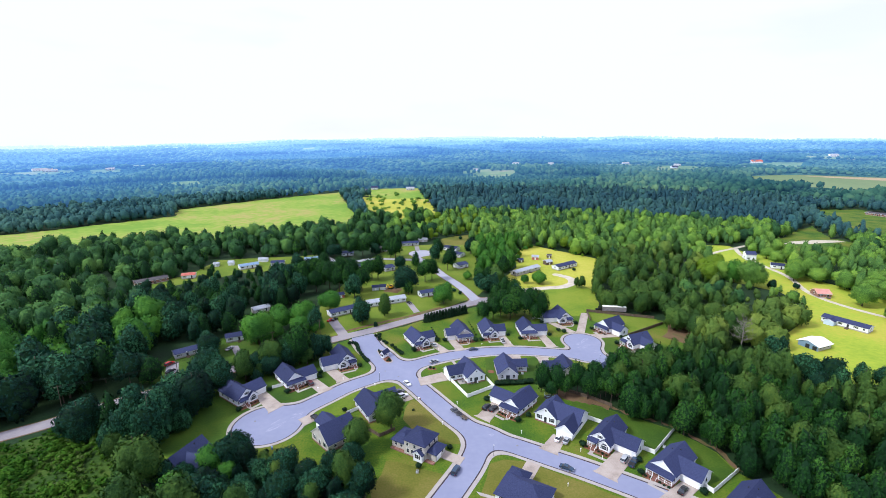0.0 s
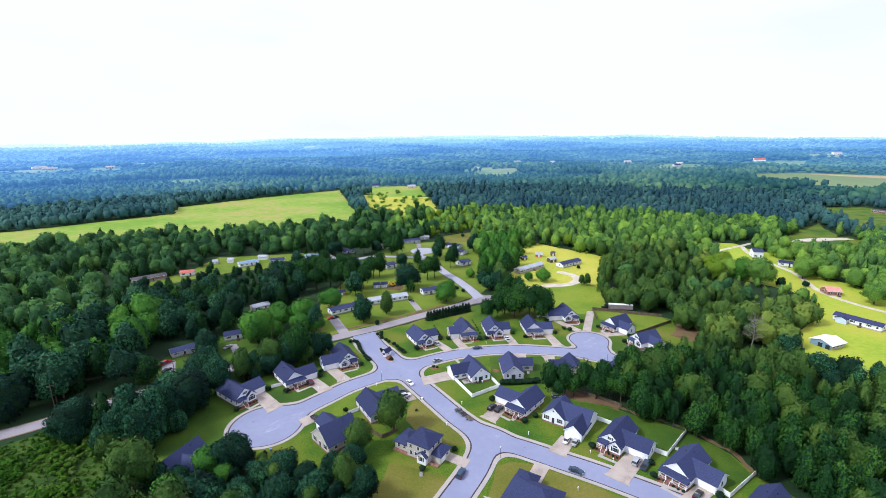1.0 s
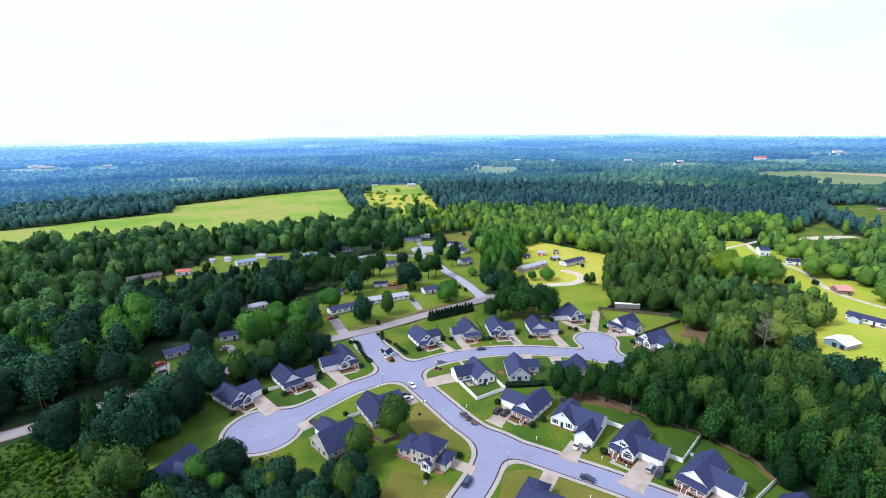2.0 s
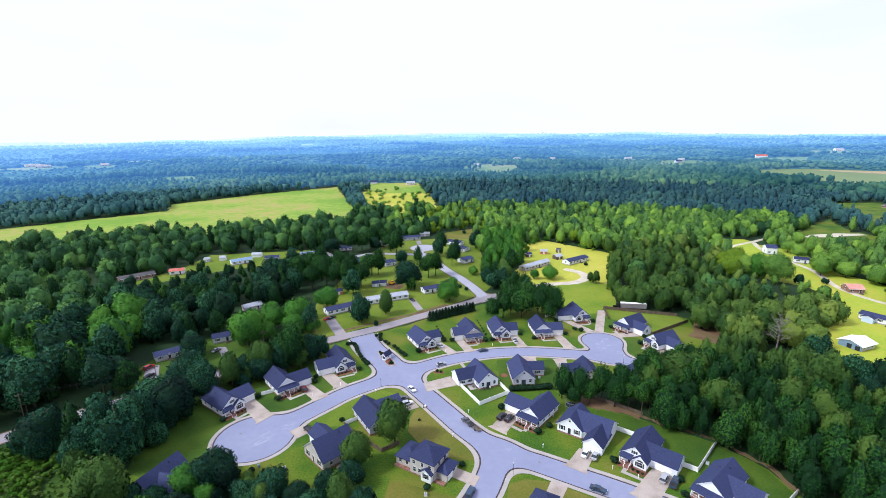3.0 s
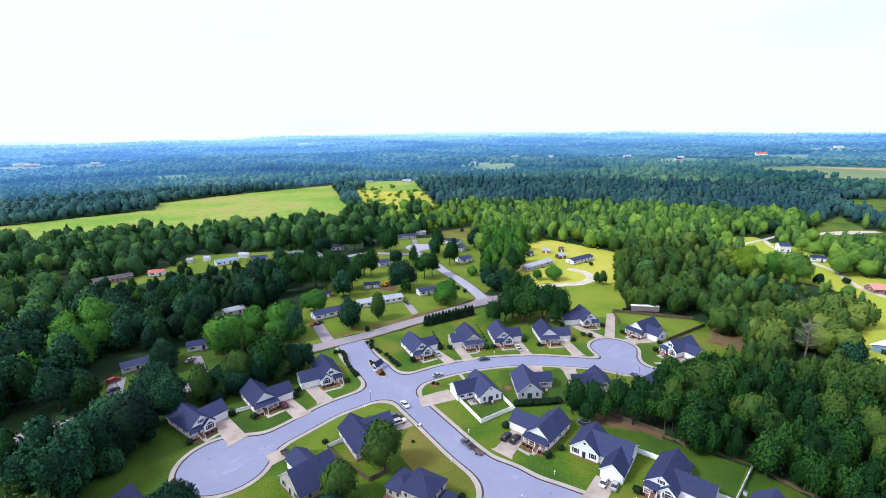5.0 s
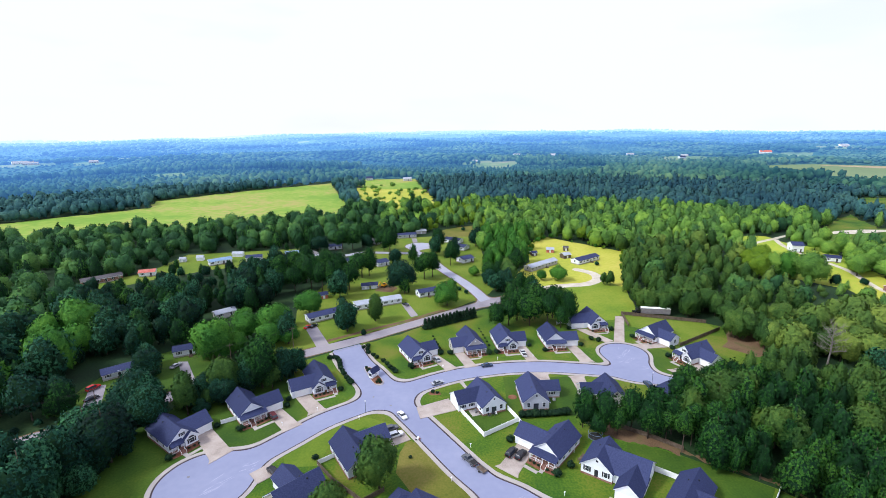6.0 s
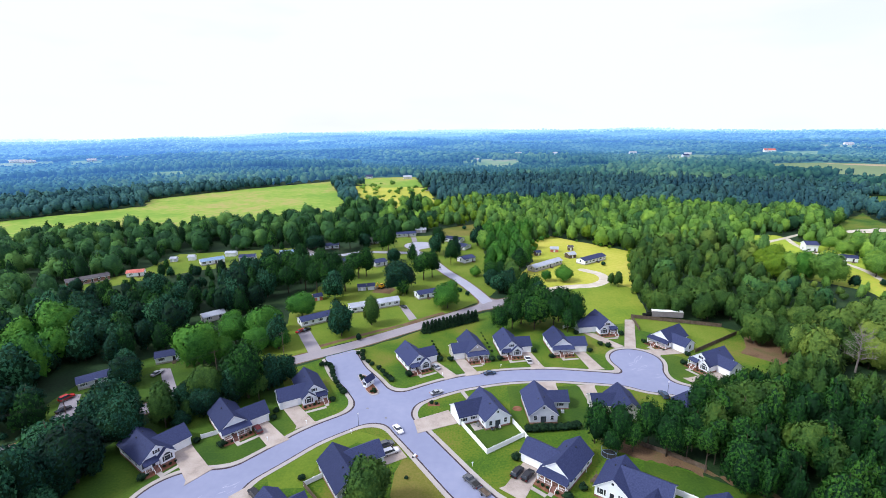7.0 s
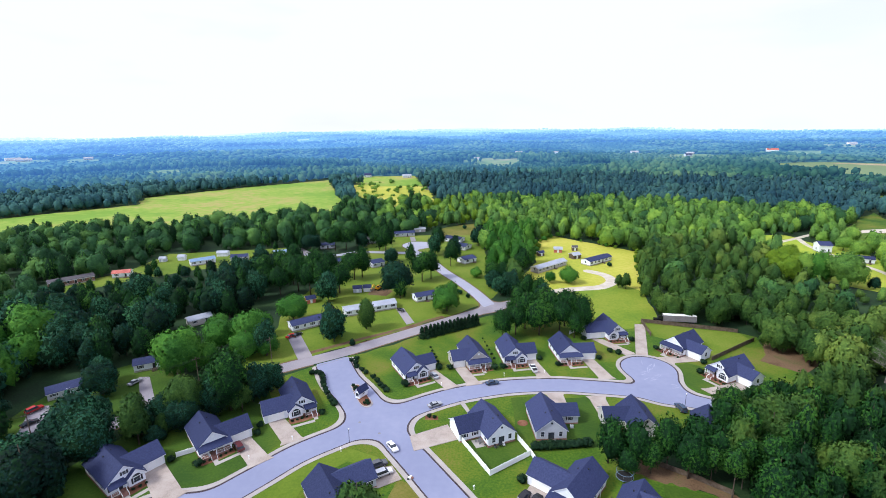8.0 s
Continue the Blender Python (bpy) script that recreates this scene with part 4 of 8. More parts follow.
    plant_many("pine_woods", pine2, p[evergreen & (p[:, 0] < 0)], s[evergreen & (p[:, 0] < 0)] * 0.9, [M["needle"], M["bark"]], "dark pine woods beyond the mobile homes", "woods", 14, share=0.58)
    shady = evergreen & (p[:, 0] >= 0) & (p[:, 0] < 205) & (p[:, 1] < 395)
    plant_many("pine_woods", pine2, p[shady], s[shady] * 0.9, [M["leaf_fresh"], M["bark"]], "deep green pines beside a farm meadow", "woods", 23, share=0.58)
    sunny = evergreen & (p[:, 0] >= 0) & ~shady
    plant_many("pine_woods", pine2, p[sunny], s[sunny] * 0.9, [M["needle_sunlit"], M["bark"]], "pine woods round a meadow, needles paled as if sunlit", "woods", 18, share=0.58)
    # far woods
    p = jitter_grid(-950, 950, 300, 950, 11.0, 3)
    r = np.hypot(p[:, 0], p[:, 1] - 20)
    p = p[wooded(p) & (r >= 600) & (r < 860)]
    east = p[:, 0] + 0.12 * p[:, 1] + rng.uniform(-30, 30, len(p)) > 60
    size = rng.uniform(0.9, 1.45, len(p))
    east &= rng.random(len(p)) < 0.8
    plant_many("distant_woods", broad3 + pine3[:1], p[~east], size[~east], [M["far_leaf"], M["bark"]], "unbroken woods round a crop field, haze blue in their leaves", "woods", 15, share=0.58)
    plant_many("distant_woods", pine3 + broad3[:2], p[east], size[east], [M["far_needle"], M["bark"]], "unbroken pine woods in the distance, haze blue in their needles", "woods", 25, share=0.58)
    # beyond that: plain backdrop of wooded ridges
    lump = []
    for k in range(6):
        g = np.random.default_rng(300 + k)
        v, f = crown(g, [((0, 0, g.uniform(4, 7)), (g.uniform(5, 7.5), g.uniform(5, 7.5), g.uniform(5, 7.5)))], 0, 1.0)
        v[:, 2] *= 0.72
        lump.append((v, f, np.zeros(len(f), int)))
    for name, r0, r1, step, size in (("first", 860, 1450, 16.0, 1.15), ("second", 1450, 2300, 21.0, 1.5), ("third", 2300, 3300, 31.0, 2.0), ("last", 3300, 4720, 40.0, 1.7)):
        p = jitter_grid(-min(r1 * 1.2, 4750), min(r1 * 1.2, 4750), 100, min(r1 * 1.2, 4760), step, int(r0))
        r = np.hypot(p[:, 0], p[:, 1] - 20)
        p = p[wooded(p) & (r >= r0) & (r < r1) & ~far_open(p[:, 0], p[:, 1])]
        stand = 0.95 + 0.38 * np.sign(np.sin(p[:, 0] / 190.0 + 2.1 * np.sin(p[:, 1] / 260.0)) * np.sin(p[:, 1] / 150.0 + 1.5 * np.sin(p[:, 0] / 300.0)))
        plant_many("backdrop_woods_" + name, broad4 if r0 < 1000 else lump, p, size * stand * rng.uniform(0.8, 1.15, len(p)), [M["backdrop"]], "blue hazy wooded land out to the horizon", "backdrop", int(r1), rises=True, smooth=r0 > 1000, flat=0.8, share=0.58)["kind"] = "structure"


woods()


# ---- single trees and bushes ----
def tree_kinds():
    kinds = {}
    for sort, mat, bark, count in (("broad", "leaf", "bark", 5), ("light", "leaf_lush", "bark", 3), ("bright", "leaf_bright", "bark", 2), ("fresh", "leaf_lush", "bark", 2), ("cone", "leaf_fresh", "bark", 2), ("sunlit", "leaf_sunlit", "bark", 3), ("pine", "needle", "bark", 4)):
        for k in range(count):
            rng = np.random.default_rng(500 + 10 * len(sort) + k)
            if sort == "pine":
                h, r = 15.5, 5.0
                cv, cf, core = full_crown(rng, h, r, 2, 1900, 0.26, 0.2, 0.3, 1.5, 0.3)
            elif sort == "cone":
                h, r = 16.0, 4.5
                cv, cf, core = full_crown(rng, h, r * 1.1, 2, 2000, 0.26, 0.04, 0.42, even=0.7)
            else:
                h, r = 11.5, 5.6
                cv, cf, core = full_crown(rng, h, r * 1.06, 2, 2000, 0.26, even=0.8)
            low, want = cv[:, 2].min(), h * {"pine": 0.15, "cone": 0.03}.get(sort, 0.05)
            cv[:, 2] = want + (cv[:, 2] - low) * (h - want) / (h - low)
            tv, tf = trunk_arrays(rng, h, 0.28, 5, r * 0.55)
            hue = (0.35 + 0.3 * k / max(1, count - 1))
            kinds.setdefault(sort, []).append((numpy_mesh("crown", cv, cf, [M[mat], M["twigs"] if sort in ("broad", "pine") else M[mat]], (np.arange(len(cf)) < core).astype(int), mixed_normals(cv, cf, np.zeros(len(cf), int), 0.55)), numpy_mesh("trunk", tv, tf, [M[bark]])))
            me = kinds[sort][-1][0]
            me.attributes.new("plant_hue", "FLOAT", "POINT").data.foreach_set("value", [hue] * len(me.vertices))
    return kinds


TREES = tree_kinds()
TREE_LABEL = {"sunlit": "leafy tree on a bright field, crown paled as if sunlit", "broad": "leafy green tree with a rounded crown on grass", "light": "light green leafy tree with a rounded crown on grass", "cone": "tall full leafy tree with a pointed crown", "fresh": "fresh green leafy tree among darker ones", "bright": "yellow-green leafy tree at the edge of woods", "pine": "tall dark pine with an irregular crown and bare lower trunk"}


def tree(sort, x, y, size=1.0, label=""):
    pair = random.choice(TREES[sort])
    ob = thing("pine_tree" if sort == "pine" else "tree", x, y, 0.02, random.uniform(0, 360), label or TREE_LABEL[sort], "tree", group=sort + " trees")
    ob.scale = (size * random.uniform(0.9, 1.1),) * 2 + (size,)
    for me in pair[::-1]:
        new(me.name.split(".")[0], me).parent = ob
    return ob


def bush_kinds():
    out = []
    for k in range(4):
        rng = np.random.default_rng(700 + k)
        lobes = [((0, 0, 0.62), (0.72, 0.72, 0.62))] + [((0.35 * math.cos(a), 0.35 * math.sin(a), rng.uniform(0.45, 0.8)), (0.48, 0.48, 0.45)) for a in (0.4, 2.3, 4.5)]
        v, f = crown(rng, lobes, 90, 0.17, 0.8)
        out.append(numpy_mesh("bush", v, f, [M["cedar"]]))
    return out


BUSHES = bush_kinds()


def bush(x, y, size=1.0, label="round clipped dark green shrub"):
    ob = new("bush", random.choice(BUSHES))
    ob.matrix_basis = pose(x, y, 0.03, 0, 0, random.uniform(0, 360)) @ Matrix.Diagonal((size, size, size * random.uniform(0.85, 1.1), 1))
    return tagged(ob, label, "bush", group="shrubs")


def conifer_mesh():
    rng = np.random.default_rng(801)
    lobes = [((rng.uniform(-0.15, 0.15), rng.uniform(-0.15, 0.15), 0.5 + 0.9 * k), (1.5 - 0.22 * k,) * 2 + (0.95,)) for k in range(6)]
    v, f = crown(rng, lobes, 110, 0.25, 0.82)
    return numpy_mesh("hedge_conifer", v, f, [M["cedar"]])


HEDGE = conifer_mesh()
for k in range(15):
    f = k / 14
    ob = new("hedge_conifer", HEDGE)
    ob.matrix_basis = pose(-7.6 + 23.6 * f, 246.8 + 13.6 * f + random.uniform(-0.3, 0.3), 0, 0, 0, random.uniform(0, 360)) @ Matrix.Diagonal((1.36, 1.36, random.uniform(0.85, 1.02), 1))
    tagged(ob, "dense dark green conifer in a hedge row", "conifer", group="hedge by the country road")

# round the mobile homes
for x, y, w in ((-23.5, 302, 1.72), (-36, 240.5, 0.28), (14, 296, 0.25), (10, 302, 0.25), (28.5, 313, 0.85), (-95, 398, 1.2), (-33, 366, 0.9)):
    tree("broad", x, y, w)
for x, y, w in ((3.0, 277.5, 1.35), (-75, 232, 1.15), (-106.2, 157.5, 1.15), (-68, 267, 1.2), (-76, 252, 0.95), (-68, 233, 0.85), (-88, 224, 0.9), (21, 331, 0.6), (-58, 353, 1.0)):
    tree("light", x, y, w)
for x, y, w in ((-32.8, 257, 0.98), (-27, 130.5, 1.0), (-16.5, 143.5, 1.2)):
    tree("cone", x, y, w)
for x, y, w in ((-77, 397, 1.2), (-70, 402, 1.15), (-39, 386, 1.3), (-45, 398, 1.2), (-2.7, 392, 1.1), (-51, 329, 1.15), (-78, 309, 1.25), (-70, 303, 1.1), (-63, 302, 1.2), (-54.6, 305, 1.15), (-47, 333, 1.15), (-11, 324, 1.15), (-6, 329, 1.0), (6, 355, 1.0), (-84, 320, 1.2), (-93, 330, 1.2), (-75, 336, 1.1), (-66, 329, 1.15),
                (-91, 346, 1.1), (-86, 303, 1.1), (-100, 318, 1.2), (29.8, 321, 0.8), (48, 333, 1.05), (44, 290, 0.9), (49, 284, 0.95), (35, 318, 0.8), (-53, 415, 1.2), (-64, 412, 1.2)):
    tree("pine", x, y, w * 1.12)
tree("broad", -45.4, 250.3, 0.6, "low round dark tree beside a mobile home").scale = (0.78, 0.78, 0.5)
# tall pines between the side street and the farm
p = jitter_grid(28, 84, 328, 446, 9.2, 71)
p = p[inside(p[:, 0], p[:, 1], STAND)]
plant_many("pine_woods", [template(280 + k, "pine", 1) for k in range(4)], p, np.random.default_rng(75).uniform(0.9, 1.3, len(p)), [M["leaf_lush"], M["bark"]], "tall green pines in a stand beside a meadow", "woods", 76)
p = jitter_grid(28, 84, 328, 446, 7.0, 72)
p = p[inside(p[:, 0], p[:, 1], STAND)]
plant_many("bushes", [template(275 + k, "broad", 2) for k in range(3)], p, np.random.default_rng(73).uniform(0.2, 0.6, len(p)), [M["leaf_fresh"], M["bark"]], "young broadleaf growth below tall pines", "bushes", 74)
# pines north of the street and behind the south gardens
for x, y, s in ((26, 245.5, 0.72), (32, 250, 0.82), (37, 256, 1.0), (42, 249.5, 0.92), (46, 257, 0.98), (51, 251, 0.92), (55, 258.5, 1.0), (60, 252, 0.85), (35, 262, 0.9), (56, 246, 0.65)):
    tree("pine", x, y, s * 1.32)
for x, y, s in ((44.5, 169, 0.92), (51, 167, 0.9), (59.5, 168, 0.98), (62.5, 163, 0.9), (66, 167, 0.95), (70.5, 165, 1.0), (48, 164.5, 0.6), (54, 165, 0.7), (75.5, 164, 0.95)):
    tree("pine", x, y, s * 1.0)
# front gardens
for x, y, s in ((-27.5, 124, 0.8), (-33, 119, 0.85), (-40, 115, 0.75), (-48, 117.5, 0.95), (-55, 115.5, 0.8), (-36, 108, 0.95), (-45, 106, 0.95), (-58, 109, 0.75), (-66, 108, 0.85), (-64, 117, 0.5)):
    tree("broad", x, y, s)
for x, y, s in ((-78, 108, 0.85), (-65.4, 108, 0.72), (-62, 100, 0.8), (-72.5, 120, 0.9), (-66, 117, 0.6)):
    tree("fresh", x, y, s)
for x, y, s in ((123, 420, 1.0), (117, 424, 1.15), (214, 348, 1.2), (205, 345, 1.05), (221, 354, 1.1), (209, 340, 1.0),  (199, 334, 0.9), (196, 318, 1.3), (204, 324, 1.35)):
    tree("bright", x, y, s)
# trees along the country road and by the side gardens
for sort, x, y, s in (("broad", -101, 178, 1.45), ("broad", -94, 172.5, 1.25), ("cone", -85, 178.5, 1.05), ("cone", -79, 191.5, 1.12), ("cone", -80, 182, 0.5), ("pine", -66, 195, 1.4), ("broad", -61, 200, 1.15), ("pine", -71, 201, 1.2), ("broad", -57, 206, 0.95),
                      ("broad", -128, 137, 0.95), ("broad", -85.5, 114, 0.75), ("broad", -79.5, 115.5, 0.62), ("broad", -118, 212, 0.9), ("broad", -137, 190, 0.8), ("broad", -113.6, 205, 1.0), ("cone", -90, 186.5, 0.75), ("broad", -70, 194.5, 1.15), ("broad", -75, 186, 0.8), ("broad", -87, 183, 0.8), ("cone", -62, 194, 0.8), ("broad", -84, 190, 0.85), ("cone", -72, 206, 0.9), ("broad", -77.3, 186.5, 0.85), ("broad", -80.5, 179, 0.5), ("cone", -75.5, 191, 0.95)):
    tree(sort, x, y, s)
for x, y, s in ((276, 366, 1.1), (280, 384, 1.0), (268, 334, 1.2), (276, 330, 1.3), (272, 316, 1.1), (279, 300, 1.2), (283, 284, 1.2)):
    tree("sunlit", x, y, s)
for x, y, s in ((106, 351, 0.28), (20, 470, 0.35)):
    tree("broad", x, y, s)

# by the small homes and the farm
for sort, x, y, s in (("fresh", -94, 218, 1.6), ("fresh", -88, 237, 1.25), ("fresh", -76, 238, 1.5), ("fresh", -95, 251, 0.9), ("light", 72.7, 319, 0.92), ("light", 61.8, 319.5, 0.62), ("cone", 100.4, 307.5, 0.62), ("cone", 97.2, 310, 0.5), ("sunlit", 219.6, 309, 1.75), ("fresh", 213, 318, 1.5), ("sunlit", 206, 322, 1.4), ("sunlit", 258, 320, 1.3), ("sunlit", 264, 327, 1.3), ("sunlit", 264, 268, 1.35), ("sunlit", 292, 290, 1.6), ("sunlit", 284, 272, 1.5), ("sunlit", 262, 246, 0.7), ("sunlit", 270, 248, 0.9), ("broad", 231, 303, 0.6), ("broad", 248, 303, 0.4)):
    tree(sort, x, y, s)
# saplings along the back of the farm meadow
EDGE = [(60, 372), (72, 416), (90, 438), (122, 404), (139, 384), (120, 336)]
for (ax, ay), (bx, by) in zip(EDGE, EDGE[1:]):
    for k in range(4):
        f = (k + random.random()) / 4
        tree(random.choice(("fresh", "bright", "light")), ax + (bx - ax) * f + random.uniform(-3, 3), ay + (by - ay) * f + random.uniform(-2, 2), random.uniform(0.22, 0.45), "young leafy sapling along a meadow edge")

# woodland left standing among the far mobile homes
KEEP_OUT = [(-104, 252, 9), (-101, 244, 6), (-62, 250, 13), (-57, 240, 8), (-98, 208, 11), (-92, 216, 5), (-125, 203, 15), (-108, 221, 11), (-124, 190, 10), (-110, 264, 8), (-56, 262, 14), (-33, 279, 16), (-8, 293, 12), (-43, 307, 10), (-108, 384, 14), (-160, 365, 14), (-137, 373, 10), (-170, 382, 24), (-215, 325, 12), (-194, 338, 9), (-40, 362, 9), (-58, 421, 10), (-102, 212, 9), (-118, 190, 12), (-106, 212, 12), (-101, 200, 8), (-110, 254, 8), (-125, 214, 8), (-160, 352, 12), (-108, 374, 12), (-137, 362, 10), (-192, 326, 10), (-214, 312, 10), (-178, 370, 16), (-150, 378, 14)]
p = jitter_grid(-225, 42, 178, 445, 9.2, 44)
rng = np.random.default_rng(45)
ok = inside(p[:, 0], p[:, 1], PARK) & (old_streets(p[:, 0], p[:, 1]) > 5) & (rng.random(len(p)) < np.where(p[:, 0] < -95, 0.96, 0.06))
ok &= ~((p[:, 1] > 340) & (p[:, 0] < -115) & (rng.random(len(p)) < 0.8))
for cx, cy, cr in KEEP_OUT:
    ok &= np.hypot(p[:, 0] - cx, p[:, 1] - cy) > cr * 1.12
p = p[ok]
mixed = rng.random(len(p)) < 0.4
low = np.where((p[:, 1] > 285) & (p[:, 0] < -118), 0.62, 1.15)
plant_many("broadleaf_woods", [template(220 + k, "broad", 1) for k in range(4)], p[~mixed], low[~mixed] * rng.uniform(0.85, 1.25, (~mixed).sum()), [M["leaf"], M["bark"]], "leafy trees standing close among mobile homes", "woods", 46)
plant_many("pine_woods", [template(230 + k, "pine", 1) for k in range(4)], p[mixed], low[mixed] * rng.uniform(0.8, 1.1, mixed.sum()), [M["needle"], M["bark"]], "pines standing close among mobile homes", "woods", 47)

# thicket between the country road and the gardens
THICKET = [(-126, 150), (-112, 130), (-100, 120), (-95, 128), (-96.5, 137), (-94, 143), (-92, 152), (-95, 170), (-84, 183), (-76, 193), (-66, 193), (-57, 203), (-54, 214), (-62, 218), (-78, 206), (-97, 188), (-117, 169)]
p = jitter_grid(-128, -50, 118, 222, 7.6, 54)
rng = np.random.default_rng(55)
p = p[~inside(p[:, 0], p[:, 1], GAP) & inside(p[:, 0], p[:, 1], THICKET) & (old_streets(p[:, 0], p[:, 1]) > np.where(p[:, 0] < -108, 17.0, 3.2))]
p = p[(p[:, 1] < 167) | (rng.random(len(p)) < 0.22)]
paler = rng.random(len(p)) < 0.3
size = rng.uniform(0.58, 1.0, len(p)) * np.where(np.hypot(p[:, 0] + 113, p[:, 1] - 155) < 13, 0.5, 1.0)
plant_many("broadleaf_woods", [template(260 + k, "broad", 0) for k in range(4)], p[~paler], size[~paler], [M["leaf"], M["bark"]], "dense leafy thicket between gardens and country road", "woods", 56)
plant_many("broadleaf_woods", [template(264 + k, "broad", 0) for k in range(3)], p[paler], size[paler], [M["leaf_fresh"], M["bark"]], "fresh green trees in a thicket beside gardens", "woods", 57)

# low growth by the country road, below a tall old tree
p = jitter_grid(-136, -104, 136, 178, 4.2, 57)
rng = np.random.default_rng(58)
p = p[inside(p[:, 0], p[:, 1], GAP) & (old_streets(p[:, 0], p[:, 1]) > 3.0)]
tall = np.where(p[:, 0] + 0.35 * (p[:, 1] - 150) < -121, 0.3, np.where(old_streets(p[:, 0], p[:, 1]) < 9, 0.16, 0.24))
plant_many("broadleaf_woods", [template(270 + k, "broad", 0) for k in range(3)], p, tall * rng.uniform(0.7, 1.25, len(p)), [M["leaf"], M["bark"]], "low leafy thicket beside the country road", "woods", 59)
tree("broad", -129.4, 139.4, 1.5, "tall spreading leafy tree with a pale forked trunk")
tree("broad", -97, 150.5, 0.95)
tree("broad", -103.5, 175.5, 1.1)
tree("broad", -105, 190.5, 0.75)
tree("broad", -94.5, 158.5, 0.9)
tree("broad", -95.5, 144, 0.8)
tree("fresh", -104.2, 157.5, 0.8)
tree("fresh", -98.5, 160, 0.8)

# low scrub
p = jitter_grid(-225, -78, 48, 160, 2.1, 61)
rng = np.random.default_rng(62)
ok = inside(p[:, 0], p[:, 1], SCRUB) & (old_streets(p[:, 0], p[:, 1]) > 2.5) & in_sight(p, 20)
p = p[ok]
plant_many("scrub", [template(240 + k, "bush", 0) for k in range(5)], p, np.clip(0.62 + 0.45 * np.sin(p[:, 0] / 4.3 + 1.1 * np.sin(p[:, 1] / 5.1)) * np.sin(p[:, 1] / 3.7 + p[:, 0] / 9.0), 0.34, 1.2) * rng.uniform(0.7, 1.45, len(p)), [M["scrub"], M["bark"]], "low green and straw-coloured scrub beside the road", "scrub", 63)
p = jitter_grid(-115, -15, 600, 840, 17.0, 64)
p = p[inside(p[:, 0], p[:, 1], CLEAR_A) & (np.random.default_rng(65).random(len(p)) < 0.6)]
plant_many("bushes", [template(250 + k, "bush", 0) for k in range(3)], p, np.random.default_rng(66).uniform(1.5, 3.0, len(p)), [M["leaf_sunlit"], M["bark"]], "scattered bushes over a sunny meadow", "bushes", 67)


# ---- houses ----
def gable_walls(bm, x0, x1, y0, y1, z0, ze, zr, along):
    """A gabled block; along: the axis of its ridge."""
    if along == "y":
        xm = (x0 + x1) / 2
        return prism(bm, [(x0, y0, z0), (x1, y0, z0), (x1, y0, ze), (xm, y0, zr), (x0, y0, ze)], (0, y1 - y0, 0))
    ym = (y0 + y1) / 2
    return prism(bm, [(x0, y0, z0), (x0, y1, z0), (x0, y1, ze), (x0, ym, zr), (x0, y0, ze)], (x1 - x0, 0, 0))


def gable_roof(bm, x0, x1, y0, y1, ze, zr, along, over=0.45, rake=0.35, thick=0.10, lift=0.16, ends=(True, True)):
    a, b = (rake if ends[0] else 0), (rake if ends[1] else 0)
    if along == "y":
        xm, drop = (x0 + x1) / 2, over * (zr - ze) / ((x1 - x0) / 2)
        for s in (-1, 1):
            xe = x0 - over if s < 0 else x1 + over
            slab(bm, [(xm, y0 - a, zr + lift), (xm, y1 + b, zr + lift), (xe, y1 + b, ze - drop + lift), (xe, y0 - a, ze - drop + lift)], thick)
    else:
        ym, drop = (y0 + y1) / 2, over * (zr - ze) / ((y1 - y0) / 2)
        for s in (-1, 1):
            ye = y0 - over if s < 0 else y1 + over
            slab(bm, [(x0 - a, ym, zr + lift), (x1 + b, ym, zr + lift), (x1 + b, ye, ze - drop + lift), (x0 - a, ye, ze - drop + lift)], thick)
    return bm


def gable_block(house, x0, x1, y0, y1, ze, zr, along, wall, roof, ends=(True, True), name="wall", z0=0.0):
    part(name, gable_walls(bmesh.new(), x0, x1, y0, y1, z0, ze, zr, along), wall, house)
    part("roof", gable_roof(bmesh.new(), x0, x1, y0, y1, ze, zr, along, ends=ends), roof, house)
    part("fascia", gable_roof(bmesh.new(), x0, x1, y0, y1, ze, zr, along, 0.42, 0.32, 0.2, 0.055, ends), M["trim"], house, "white painted fascia board")


def hip_roof(bm, x0, x1, y0, y1, ze, zr, over=0.5, thick=0.12):
    x0, x1, y0, y1 = x0 - over, x1 + over, y0 - over, y1 + over
    w, d = x1 - x0, y1 - y0
    if w >= d:
        a, b = (x0 + d / 2, (y0 + y1) / 2, zr), (x1 - d / 2, (y0 + y1) / 2, zr)
    else:
        a, b = ((x0 + x1) / 2, y0 + w / 2, zr), ((x0 + x1) / 2, y1 - w / 2, zr)
    c = [(x0, y0, ze), (x1, y0, ze), (x1, y1, ze), (x0, y1, ze)]
    v = [bm.verts.new(p) for p in c + [(p[0], p[1], p[2] - thick) for p in c] + [a, b]]
    if w >= d:
        tops = ((0, 1, 9, 8), (1, 2, 9), (2, 3, 8, 9), (3, 0, 8))
    else:
        tops = ((0, 1, 8), (1, 2, 9, 8), (2, 3, 9), (3, 0, 8, 9))
    for f in tops + ((7, 6, 5, 4), (0, 4, 5, 1), (1, 5, 6, 2), (2, 6, 7, 3), (3, 7, 4, 0)):
        bm.faces.new([v[k] for k in f])
    return bm


def on_face(face, u, at, out, half, z0, z1):
    """A box on a wall: face f, b (y = at) or l, r (x = at); u along the wall, out proud of it."""
    if face == "f":
        return boxed(u - half, u + half, at - out, at + 0.03, z0, z1)
    if face == "b":
        return boxed(u - half, u + half, at - 0.03, at + out, z0, z1)
    if face == "l":
        return boxed(at - out, at + 0.03, u - half, u + half, z0, z1)
    return boxed(at - 0.03, at + out, u - half, u + half, z0, z1)


